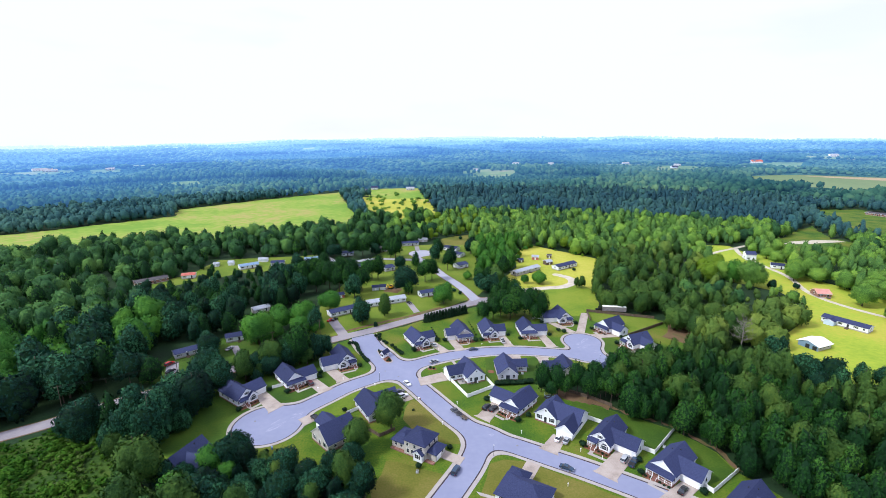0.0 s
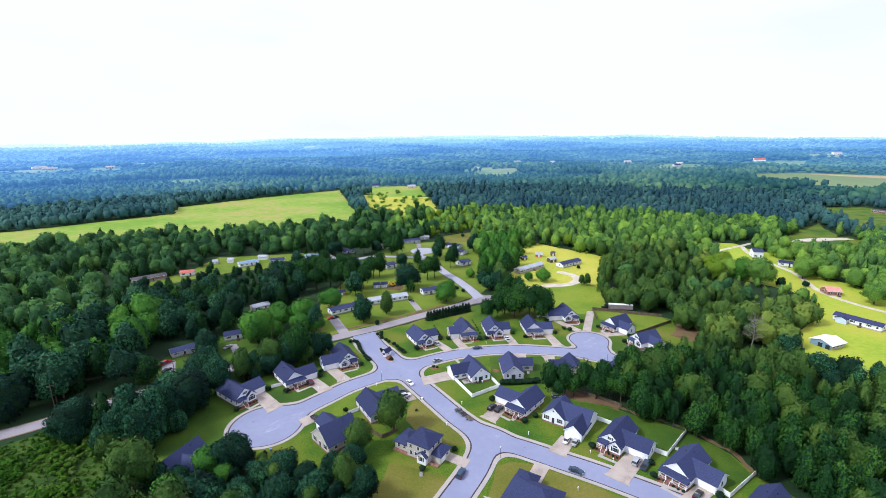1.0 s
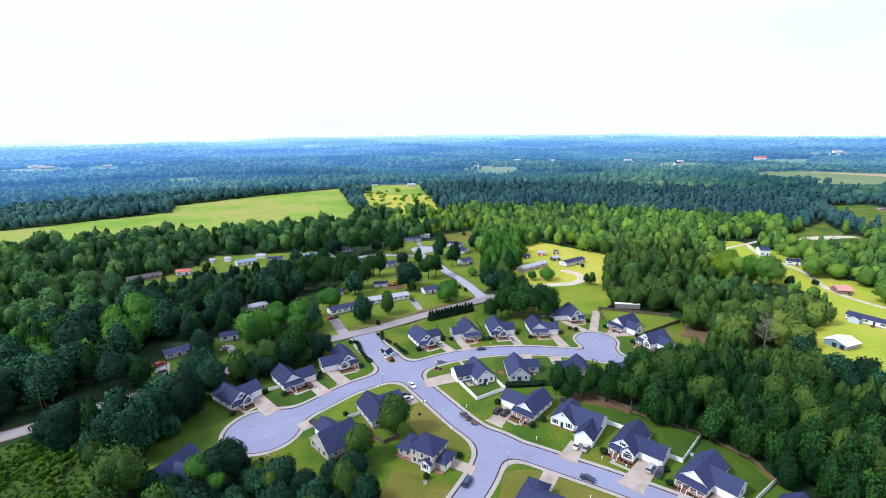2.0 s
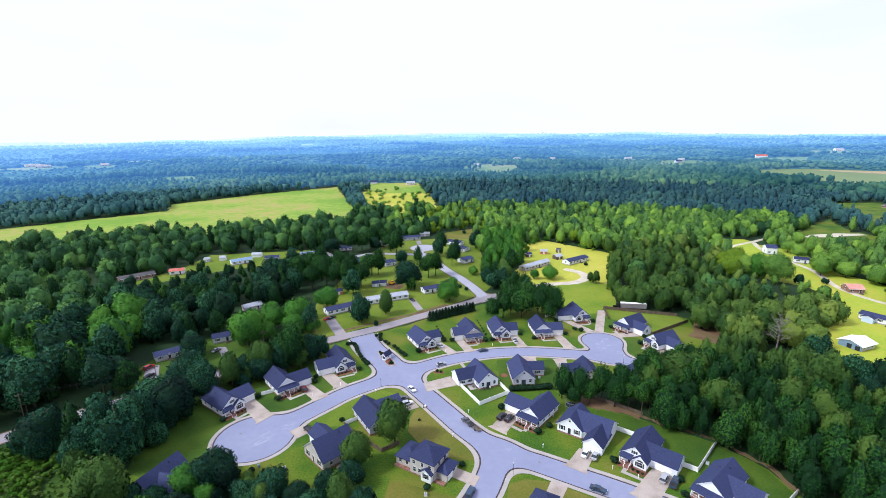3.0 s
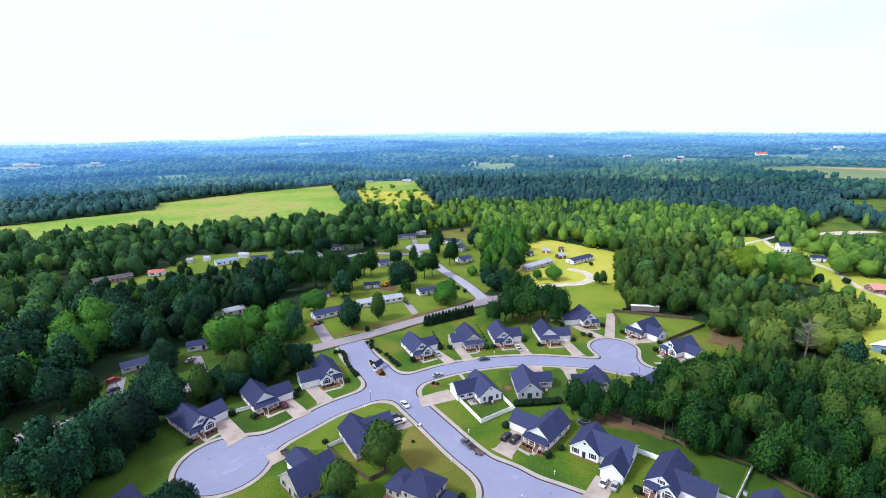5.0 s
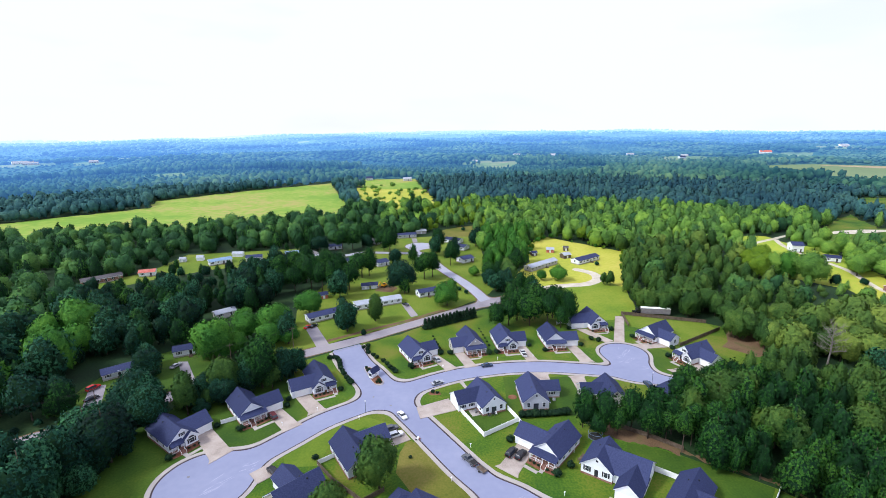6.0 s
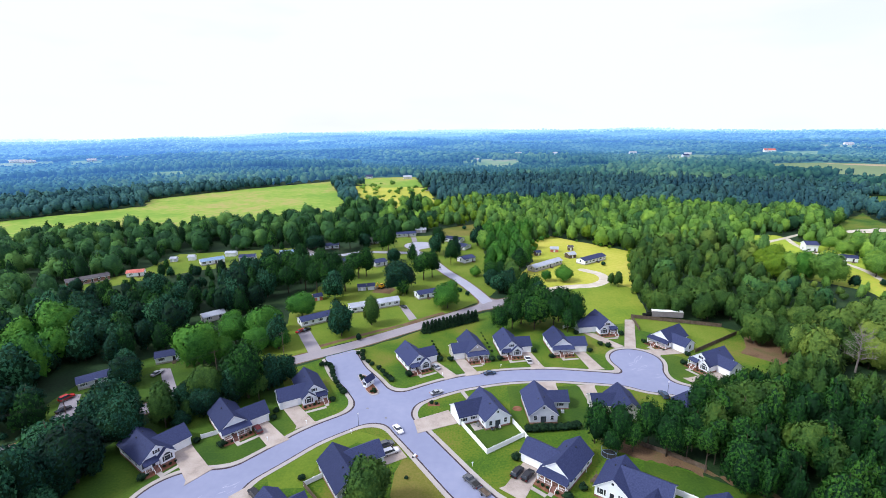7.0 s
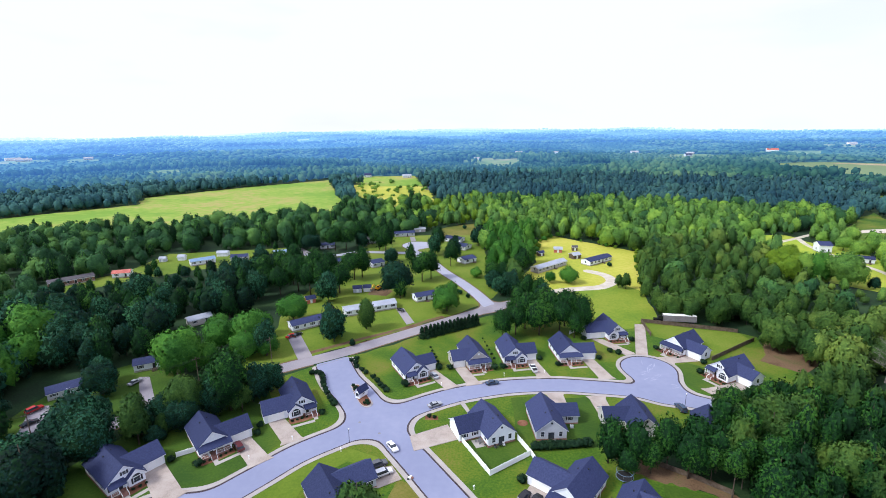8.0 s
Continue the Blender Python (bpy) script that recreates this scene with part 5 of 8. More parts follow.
def window(house, face, u, at, z=1.35, wide=0.95, high=1.45, shutters=True):
    frame_ob = part("window", on_face(face, u, at, 0.05, wide / 2 + 0.09, z - 0.09, z + high + 0.09), M["trim"], house)
    for lo, hi in ((0.0, 0.48), (0.52, 1.0)):
        part("pane", on_face(face, u, at, 0.07, wide / 2, z + high * lo, z + high * hi), M["glass"], frame_ob)
    if shutters:
        for s in (-1, 1):
            part("shutter", on_face(face, u + s * (wide / 2 + 0.33), at, 0.06, 0.2, z - 0.05, z + high + 0.05), M["shutter"], house, "dark louvred shutter")


def garage_door(house, face, u, at, wide=4.7, high=2.25, z=0.12):
    door = part("garage_door", on_face(face, u, at, 0.05, wide / 2, z, z + high), M["trim"], house, "white sectional garage door")
    for k in range(4):
        part("panel", on_face(face, u, at, 0.08, wide / 2 - 0.08, z + 0.05 + k * high / 4, z + (k + 1) * high / 4 - 0.04), M["vinyl"], door)


def door(house, face, u, at, z=0.55, mat="shutter"):
    d = part("door", on_face(face, u, at, 0.06, 0.5, z, z + 2.05), M[mat], house, "dark front door")
    part("door_frame", on_face(face, u, at, 0.04, 0.62, z, z + 2.17), M["trim"], house)
    return d


BALUSTER = box(bmesh.new(), -0.02, 0.02, -0.02, 0.02, 0.0, 0.76)
BALUSTER_MESH = bpy.data.meshes.new("baluster")
BALUSTER.to_mesh(BALUSTER_MESH)
BALUSTER.free()
BALUSTER_MESH.materials.append(M["vinyl"])


def railing(house, x0, x1, y, z0, high=0.9, along="x"):
    """Two rails and a row of balusters."""
    bm = bmesh.new()
    for lo, hi in ((high - 0.07, high), (0.08, 0.14)):
        if along == "x":
            box(bm, x0, x1, y - 0.03, y + 0.03, z0 + lo, z0 + hi)
        else:
            box(bm, y - 0.03, y + 0.03, x0, x1, z0 + lo, z0 + hi)
    rail = part("railing", bm, M["vinyl"], house, "white porch railing")
    n = max(2, int((x1 - x0) / 0.34))
    for k in range(n + 1):
        x = x0 + 0.03 + (x1 - x0 - 0.06) * k / n
        b = new("baluster", BALUSTER_MESH)
        b.parent = rail
        b.location = (x, y, z0 + 0.09) if along == "x" else (y, x, z0 + 0.09)


def front_steps(house, x, y, z):
    bm = bmesh.new()
    for k in range(4):
        box(bm, x - 0.65, x + 0.65, y - 0.32 * (k + 1), y - 0.32 * k, 0, z - 0.15 * (k + 0.6))
    part("steps", bm, M["brick"], house, "brick front steps")
    for s in (-0.72, 0.72):
        bm = bmesh.new()
        prism(bm, [(x + s - 0.05, y, z + 0.85), (x + s - 0.05, y, z + 0.7), (x + s - 0.05, y - 1.3, 0.6), (x + s - 0.05, y - 1.3, 0.78)], (0.1, 0, 0))
        box(bm, x + s - 0.06, x + s + 0.06, y - 1.36, y - 1.24, 0, 0.85)
        part("handrail", bm, M["vinyl"], house, "white handrail")


def house(x, y, turn, w, d, wing, front, wall="white", ze=3.2, zr=None, garage="f", label="", roof="shingle"):
    """A gabled house: the block faces -y in its own axes; wing = (side, reach, set back, depth)."""
    h = thing("house", x, y, 0.05, turn, label or "single-storey white house with a slate-grey gabled roof", "house", group="houses of the estate")
    W, R = M[wall], M[roof]
    slope = 0.82
    zr = zr or ze + w / 2 * slope
    s, reach, off, deep = wing
    gable_block(h, -w / 2, w / 2, 0, d, ze, zr, "y", W, R)
    part("foundation", boxed(-w / 2 - 0.05, w / 2 + 0.05, -0.05, d + 0.05, 0, 0.55), M["brick"], h, "low red-brown brick foundation")
    zw, rw = ze - 0.15, ze - 0.15 + deep / 2 * 0.70
    inner = max(0.2, w / 2 - (rw - ze) / ((zr - ze) / (w / 2)) - 0.5)
    xa, xb = sorted((s * inner, s * reach))
    gable_block(h, xa, xb, off, off + deep, zw, rw, "x", W, R, ends=(s < 0, s > 0), name="garage_wall")
    part("foundation", boxed(s * (w / 2 + 0.1), s * (reach + 0.04), off + deep - 0.2, off + deep + 0.04, 0, 0.4), M["brick"], h)
    mid = s * (w / 2 + reach) / 2 + s * 0.1
    if garage == "f":
        garage_door(h, "f", mid, off, min(4.8, reach - w / 2 - 0.8))
        window(h, "b", mid, off + deep)
        window(h, "r" if s > 0 else "l", off + deep / 2, s * reach, shutters=False)
    else:
        garage_door(h, "r" if s > 0 else "l", off + deep / 2, s * reach, min(4.8, deep - 1.2))
        for k in (-1, 1):
            window(h, "f", mid + k * 1.6, off)
            window(h, "b", mid + k * 1.6, off + deep)
    # long walls and back
    for u in (d * 0.22, d * 0.5, d * 0.8):
        window(h, "l" if s > 0 else "r", u, -s * w / 2, shutters=False)
    window(h, "r" if s > 0 else "l", d * 0.86, s * w / 2, shutters=False)
    window(h, "b", -w * 0.30, d, shutters=False)
    window(h, "b", w * 0.30, d, shutters=False)
    part("back_door", on_face("b", 0.1, d, 0.05, 0.85, 0.5, 2.55), M["glass"], h, "glazed back door")
    part("gable_vent", on_face("b", 0, d, 0.04, 0.28, zr - 1.6, zr - 1.0), M["shutter"], h, "dark louvred gable vent")
    for u, v in ((0.9, d * 0.7), (-1.2, d * 0.62)):
        z = zr - abs(u) * (zr - ze) / (w / 2)
        part("roof_vent", boxed(u - 0.17, u + 0.17, v - 0.17, v + 0.17, z, z + 0.42), M["shutter"], h, "small dark roof vent")
    if front == "porch":
        deepth = 2.0
        part("porch_roof", slab(bmesh.new(), [(-w / 2 - 0.2, 0.0, ze + 0.45), (w / 2 + 0.2, 0.0, ze + 0.45), (w / 2 + 0.35, -deepth - 0.3, ze - 0.45), (-w / 2 - 0.35, -deepth - 0.3, ze - 0.45)], 0.12), R, h)
        part("porch_beam", boxed(-w / 2, w / 2, -deepth - 0.1, -deepth + 0.1, ze - 0.85, ze - 0.55), M["trim"], h)
        part("porch_floor", boxed(-w / 2, w / 2, -deepth - 0.15, -0.06, 0.0, 0.62), M["brick"], h, "raised brick porch floor")
        for k in range(5):
            px = -w / 2 + 0.12 + (w - 0.24) * k / 4
            part("post", boxed(px - 0.09, px + 0.09, -deepth - 0.09, -deepth + 0.09, 0.62, ze - 0.84), M["trim"], h)
        st = -s * w * 0.12
        railing(h, -w / 2 + 0.1, st - 0.75, -deepth, 0.62)
        railing(h, st + 0.75, w / 2 - 0.1, -deepth, 0.62)
        for sx in (-1, 1):
            railing(h, -deepth, -0.1, sx * (w / 2 - 0.08), 0.62, along="y")
        front_steps(h, st, -deepth - 0.15, 0.62)
        door(h, "f", st, 0)
        window(h, "f", st - 1.9 if st > -1 else st + 4.2, 0)
        window(h, "f", st + 1.9, 0)
        part("gable_vent", on_face("f", 0, 0, 0.04, 0.35, zr - 1.7, zr - 1.0), M["trim"], h)
    elif front == "gable":
        bx0, bx1 = sorted((s * 0.25, s * (w / 2 - 0.05)))
        bz = ze + (bx1 - bx0) / 2 * 0.85
        gable_block(h, bx0, bx1, -1.0, 1.5, ze - 0.1, bz, "y", W, R, ends=(True, False), name="bay_wall")
        part("foundation", boxed(bx0 - 0.03, bx1 + 0.03, -1.05, -0.1, 0, 0.55), M["brick"], h)
        bm = bmesh.new()
        cx = (bx0 + bx1) / 2
        arch = [(cx + 0.95 * math.cos(a), -1.06, 2.75 + 0.62 * math.sin(a)) for a in np.linspace(0, math.pi, 9)]
        prism(bm, arch, (0, 0.08, 0))
        part("arched_window", bm, M["glass"], h, "half-round dark window over a window pair")
        window(h, "f", cx, -1.0, 1.15, 1.5, 1.4)
        ex = -s * w * 0.26
        part("porch_roof", slab(bmesh.new(), [(ex - 1.9, 0, ze + 0.35), (ex + 1.9, 0, ze + 0.35), (ex + 1.9, -1.9, ze - 0.45), (ex - 1.9, -1.9, ze - 0.45)], 0.12), R, h)
        part("porch_floor", boxed(ex - 1.8, ex + 1.8, -1.7, -0.06, 0, 0.6), M["brick"], h, "raised brick porch floor")
        for k in (-1.65, 0.0, 1.65):
            part("post", boxed(ex + k - 0.08, ex + k + 0.08, -1.68, -1.52, 0.6, ze - 0.5), M["trim"], h)
        door(h, "f", ex + s * 0.9, 0)
        window(h, "f", ex - s * 0.8, 0)
        railing(h, ex - 1.6, ex + 1.6 - 1.6, -1.62, 0.6)
        front_steps(h, ex + 0.85, -1.7, 0.6)
        window(h, "f", 0, 0, zr - 2.4, 0.7, 0.9)
    else:
        for u in (-w * 0.3, w * 0.3):
            window(h, "f", u, 0)
        door(h, "f", 0, 0)
        part("gable_vent", on_face("f", 0, 0, 0.04, 0.3, zr - 1.7, zr - 1.1), M["shutter"], h)
    return h


def local(ob_pose, u, v):
    p = ob_pose @ Vector((u, v, 0))
    return p.x, p.y


def slab_quad(name, pts, z, mat, label, category, thick=0.10):
    bm = bmesh.new()
    slab(bm, [(px, py, z) for px, py in pts], thick)
    return tagged(mesh_object(name, bm, M[mat]), label, category, kind="structure")


def drive(x, y, turn, wing, w, length, wide=5.2, tilt=0.0, flare=1.1):
    """The paved way from the garage front to the street, in the house's own axes."""
    m = pose(x, y, 0, 0, 0, turn)
    s, reach, off, deep = wing
    mid = s * (w / 2 + reach) / 2 + s * 0.1
    a, b = mid - wide / 2, mid + wide / 2
    far = off - length
    slab_quad("driveway", [local(m, a, off - 0.06), local(m, a + tilt - flare * 0.3, far + 1.5), local(m, a + tilt - flare, far), local(m, b + tilt + flare, far), local(m, b + tilt + flare * 0.3, far + 1.5), local(m, b, off - 0.06)], 0.185, "driveway", "pale tan concrete driveway", "driveway", 0.16)


def garden(x, y, turn, w, wing, front, path_to=None):
    """Mulch bed with low plants and a short path along the front."""
    m = pose(x, y, 0, 0, 0, turn)
    s = wing[0]
    deep = -3.6 if front == "porch" else -3.0
    pts = [local(m, -w / 2 - 0.4, -0.3), local(m, -w / 2 - 0.4, deep), local(m, -w * 0.1, deep - 0.4), local(m, w / 2 + 0.4, deep), local(m, w / 2 + 0.4, -0.3)]
    bm = bmesh.new()
    slab(bm, [(a, b, 0.09) for a, b in pts], 0.08)
    tagged(mesh_object("flower_bed", bm, M["mulch"]), "red-brown mulch bed along the house front", "flower bed", kind="structure")
    st = -s * w * 0.12 if front == "porch" else -s * w * 0.26 + 0.85
    y0 = -3.5 if front == "porch" else -3.0
    a = local(m, st - 0.6, y0 + 0.1), local(m, st + 0.6, y0 + 0.1), local(m, st + 0.6, y0 - 1.3), local(m, st - 0.6, y0 - 1.3)
    slab_quad("path", a, 0.12, "pavement", "narrow pale concrete front path", "path", 0.1)
    slab_quad("path", [local(m, st - 0.6, y0 - 1.2), local(m, s * (w / 2 + 0.9), y0 - 1.0), local(m, s * (w / 2 + 0.9), y0 - 2.1), local(m, st - 0.6, y0 - 2.4)], 0.116, "pavement", "narrow pale concrete front path", "path", 0.1)
    for k in range(6):
        u = -w / 2 + 0.5 + (w - 1) * k / 5
        if abs(u - st) > 0.9:
            bush(*local(m, u, deep + 0.9 + random.uniform(-0.2, 0.4)), random.uniform(0.45, 0.65), "small rounded shrub in a mulch bed")
    bush(*local(m, -s * (w / 2 + 1.1), deep + 0.8), random.uniform(1.35, 1.75))
    bush(*local(m, s * (wing[1] + 1.3), wing[2] - 0.4), random.uniform(1.3, 1.7))


WHITE_PORCH = "white one-storey house with railed front porch and grey roof"
WHITE_BAY = "white one-storey house with gabled bay, garage and grey roof"
# north side of the curved street
house(-8.3, 213.0, 26.7, 8.4, 13.5, (1, 9.2, 3.6, 6.4), "gable", label=WHITE_BAY)
drive(-8.3, 213.0, 26.7, (1, 9.2, 3.6, 6.4), 8.4, 14.6, 4.0, 1.5)
garden(-8.3, 213.0, 26.7, 8.4, (1, 9.2, 3.6, 6.4), "gable")
house(14.2, 221.4, 14.2, 8.4, 14, (-1, 9.2, 1.9, 7.0), "porch", "tan", label="beige one-storey house with hip-edged porch and grey roof")
drive(14.2, 221.4, 14.2, (-1, 9.2, 1.9, 7.0), 8.4, 13.5, 4.0, 1.4)
garden(14.2, 221.4, 14.2, 8.4, (-1, 9.2, 1.9, 7.0), "porch")
house(28.0, 223.6, 7.6, 8.4, 13.5, (1, 8.9, 2.4, 7.0), "gable", label=WHITE_BAY)
drive(28.0, 223.6, 7.6, (1, 8.9, 2.4, 7.0), 8.4, 14.0, 4.0, 0.8)
garden(28.0, 223.6, 7.6, 8.4, (1, 8.9, 2.4, 7.0), "gable")
house(48.8, 225.6, 5, 8.4, 12.5, (1, 10.3, 0.6, 6.6), "porch", label=WHITE_PORCH)
drive(48.8, 225.6, 5, (1, 10.3, 0.6, 6.6), 8.4, 15.0, 4.4, 1.2)
garden(48.8, 225.6, 5, 8.4, (1, 10.3, 0.6, 6.6), "porch")
house(73.2, 244.0, 8, 8.2, 13, (-1, 12.2, 2.6, 8.0), "gable", label=WHITE_BAY)
garden(73.2, 244.0, 8, 8.2, (-1, 12.2, 2.6, 8.0), "gable")
slab_quad("driveway", [(62.5, 245.5), (67.5, 244.3), (76.0, 231.2), (71.8, 229.6)], 0.185, "driveway", "pale concrete driveway reaching the turning circle", "driveway", 0.16)
slab_quad("driveway", [(75.6, 230.0), (80.2, 229.6), (91.0, 259.2), (86.6, 259.6)], 0.19, "driveway", "long straight concrete drive with no house", "driveway", 0.16)
house(90.8, 232.0, -57.8, 8.6, 12.5, (1, 10.2, 1.6, 6.4), "porch", label=WHITE_PORCH)
drive(90.8, 232.0, -57.8, (1, 10.2, 1.6, 6.4), 8.6, 10.5, 5.0, -4.5)
garden(90.8, 232.0, -57.8, 8.6, (1, 10.2, 1.6, 6.4), "porch")
house(97.2, 211.9, -64.5, 8.3, 12.5, (1, 9.4, 3.6, 6.4), "gable", label=WHITE_BAY)
drive(97.2, 211.9, -64.5, (1, 9.4, 3.6, 6.4), 8.3, 15.0, 4.6, -1.5)
garden(97.2, 211.9, -64.5, 8.3, (1, 9.4, 3.6, 6.4), "gable")
# west arm
house(-77.5, 161.3, 53.4, 8.2, 14.5, (1, 10.0, 2.0, 7.2), "gable", label=WHITE_BAY)
drive(-77.5, 161.3, 53.4, (1, 10.0, 2.0, 7.2), 8.2, 15.5, 5.4, -2.5, 1.6)
garden(-77.5, 161.3, 53.4, 8.2, (1, 10.0, 2.0, 7.2), "gable")
house(-61.8, 174.7, 40.5, 8.0, 13, (1, 10.4, 0.6, 7.0), "porch", label=WHITE_PORCH)
drive(-61.8, 174.7, 40.5, (1, 10.4, 0.6, 7.0), 8.0, 13.5, 5.0, 0.5)
garden(-61.8, 174.7, 40.5, 8.0, (1, 10.4, 0.6, 7.0), "porch")
house(-42.4, 192.0, 29, 8.4, 13.5, (-1, 11.2, 1.0, 7.4), "gable", label=WHITE_BAY)
drive(-42.4, 192.0, 29, (-1, 11.2, 1.0, 7.4), 8.4, 13.0, 4.8, 2.0)
garden(-42.4, 192.0, 29, 8.4, (-1, 11.2, 1.0, 7.4), "gable")
# backs towards the south
house(-29.2, 161.2, 212, 8.6, 14.5, (-1, 11.6, 0.2, 7.2), "plain", "grey", garage="e", label="light grey one-storey house with windows in its back gable")
slab_quad("driveway", [(-20.6, 166.6), (-16.0, 160.0), (-9.4, 163.6), (-12.4, 168.6)], 0.185, "driveway", "short concrete driveway with parked cars", "driveway", 0.16)
house(12.8, 189.2, 201, 8.4, 13, (1, 10.6, 0.4, 7.6), "plain", garage="e", label="white one-storey corner house with fenced back garden")
slab_quad("driveway", [(2.4, 186.4), (5.2, 179.2), (-7.0, 174.4), (-8.6, 181.0)], 0.185, "driveway", "wide concrete driveway at a street corner", "driveway", 0.16)
slab_quad("path", [(9.2, 191.0), (10.6, 190.4), (7.6, 199.0), (6.2, 198.4)], 0.12, "pavement", "narrow concrete path to the front door", "path")
house(31.2, 192.6, 182, 8.6, 14, (-1, 9.9, 0.6, 6.0), "plain", "grey", label="pale grey one-storey house with a plain back gable")
drive(31.2, 192.6, 182, (-1, 9.9, 0.6, 6.0), 8.6, 11.0, 4.6, 0)
house(58.5, 191.0, 180, 8.4, 12, (1, 10.0, 0.8, 6.4), "plain", "tan", label="beige one-storey house partly hidden by pines")
drive(58.5, 191.0, 180, (1, 10.0, 0.8, 6.4), 8.4, 11.0, 4.6, 0)
house(79.0, 185.5, 152, 8.2, 12, (-1, 9.8, 0.8, 6.4), "plain", "white", label="white one-storey house at the edge of pine woods")
drive(79.0, 185.5, 152, (-1, 9.8, 0.8, 6.4), 8.2, 9.0, 4.6, 0)
# east side of the south street
house(29.4, 152.9, -40.5, 8.0, 13.4, (-1, 11.4, 2.0, 7.0), "porch", label=WHITE_PORCH)
drive(29.4, 152.9, -40.5, (-1, 11.4, 2.0, 7.0), 8.0, 12.5, 5.4, 1.5)
garden(29.4, 152.9, -40.5, 8.0, (-1, 11.4, 2.0, 7.0), "porch")
k2 = house(41.6, 146.3, -35.2, 8.4, 10.5, (1, 12.4, 0.9, 10.4), "plain", "white", garage="e", label="white one-storey house with shuttered windows and front garage")
gable_block(k2, 6.2, 12.3, -4.6, 4.5, 3.0, 5.5, "y", M["white"], M["shingle"], ends=(True, False), name="garage_wall")
garage_door(k2, "f", 9.25, -4.6, 4.8)
drive(41.6, 146.3, -35.2, (1, 12.3, -4.6, 7), 6.0, 10.5, 5.2, 0)
house(57.3, 131.2, -41.3, 8.0, 14, (1, 11.6, 2.6, 7.4), "gable", label=WHITE_BAY)
drive(57.3, 131.2, -41.3, (1, 11.6, 2.6, 7.4), 8.0, 15.0, 6.2, -0.5)
garden(57.3, 131.2, -41.3, 8.0, (1, 11.6, 2.6, 7.4), "gable")
house(72.3, 116.3, -50, 8.4, 14.5, (1, 10.4, 3.6, 7.6), "porch", label=WHITE_PORCH)
drive(72.3, 116.3, -50, (1, 10.4, 3.6, 7.6), 8.4, 16.0, 5.0, -1.0)
garden(72.3, 116.3, -50, 8.4, (1, 10.4, 3.6, 7.6), "porch")
house(86.5, 99.0, -52, 8.6, 13.5, (1, 10.4, 3.0, 7.4), "plain", label="white one-storey house with a broad grey roof")
# west of the south street
house(-40.6, 133.4, -46, 11.4, 12.4, (-1, 11.0, 4.6, 6.2), "plain", "tan", label="greyish tan house with steep roof and back deck")
slab_quad("driveway", [(-45.5, 149.5), (-49.4, 145.6), (-53.2, 149.4), (-49.4, 153.4)], 0.185, "driveway", "concrete driveway beside a greyish tan house", "driveway", 0.16)
house(-85.1, 118.4, -20, 8.4, 13, (1, 10.4, 2.0, 7.0), "plain", label="house with a dark grey roof among trees")


def two_storey(x, y, turn):
    h = thing("house", x, y, 0.05, turn, "two-storey beige house with hipped slate-grey roofs", "house", group="houses of the estate")
    part("wall", boxed(-4.2, 4.2, -4.4, 4.0, 0, 5.7), M["tan"], h)
    part("roof", hip_roof(bmesh.new(), -4.2, 4.2, -4.4, 4.0, 5.75, 8.3), M["shingle"], h)
    part("garage_wall", boxed(-10.2, -4.25, -3.2, 4.6, 0, 2.9), M["tan"], h)
    part("roof", hip_roof(bmesh.new(), -10.2, -4.0, -3.2, 4.6, 2.95, 5.0), M["shingle"], h)
    part("porch_wall", boxed(4.25, 7.6, -2.6, 3.4, 0, 2.8), M["tan"], h)
    part("roof", hip_roof(bmesh.new(), 4.0, 7.6, -2.6, 3.4, 2.85, 4.6), M["shingle"], h)
    gable_block(h, 0.4, 3.8, -5.6, -3.0, 2.9, 4.2, "y", M["white"], M["shingle"], ends=(True, False), name="bay_wall")
    for u in (-2.8, 0.2, 2.8):
        window(h, "f", u, -4.4, 3.7, 0.9, 1.2, shutters=False)
    for u in (-2.6, -0.8):
        window(h, "f", u, -4.4, 1.2, shutters=False)
    for u in (-1.5, 1.8):
        window(h, "r", u, 4.2, 3.9, 0.9, 1.2, shutters=False)
    window(h, "r", 1.4, 7.6, shutters=False)
    window(h, "f", 2.1, -5.6, 1.2)
    for u in (-8.6, -6.2):
        window(h, "f", u, -3.2, 1.3, shutters=False)
    garage_door(h, "r", -0.8, 7.6, 2.6)
    part("foundation", boxed(-10.25, 7.65, -4.45, -3.15, 0, 0.4), M["brick"], h)
    return h


two_storey(-4.6, 130.6, -31)
slab_quad("driveway", [(2.2, 131.4), (0.6, 127.6), (8.4, 122.8), (10.4, 126.6)], 0.185, "driveway", "short concrete driveway to a side garage", "driveway", 0.16)


def hip_house(x, y, turn):
    h = thing("house", x, y, 0.05, turn, "single-storey house with a broad hipped slate-grey roof", "house", group="houses of the estate")
    part("wall", boxed(-7.4, 7.4, -5.2, 5.2, 0, 3.0), M["white"], h)
    part("roof", hip_roof(bmesh.new(), -7.4, 7.4, -5.2, 5.2, 3.05, 6.4), M["shingle"], h)
    part("garage_wall", boxed(-7.2, -1.2, 5.25, 8.2, 0, 2.9), M["white"], h)
    part("roof", hip_roof(bmesh.new(), -7.2, -1.2, 3.0, 8.2, 3.0, 5.0), M["shingle"], h)
    garage_door(h, "b", -4.2, 8.2, 4.8)
    for u in (1.5, 4.5):
        window(h, "b", u, 5.2)
    for u in (-5, -1, 3):
        window(h, "f", u, -5.2)
    for u in (-2.5, 2.5):
        window(h, "r", u, 7.4)
        window(h, "l", u, -7.4)
    part("back_door", on_face("f", 5.4, -5.2, 0.05, 0.7, 0.2, 2.3), M["glass"], h)
    return h


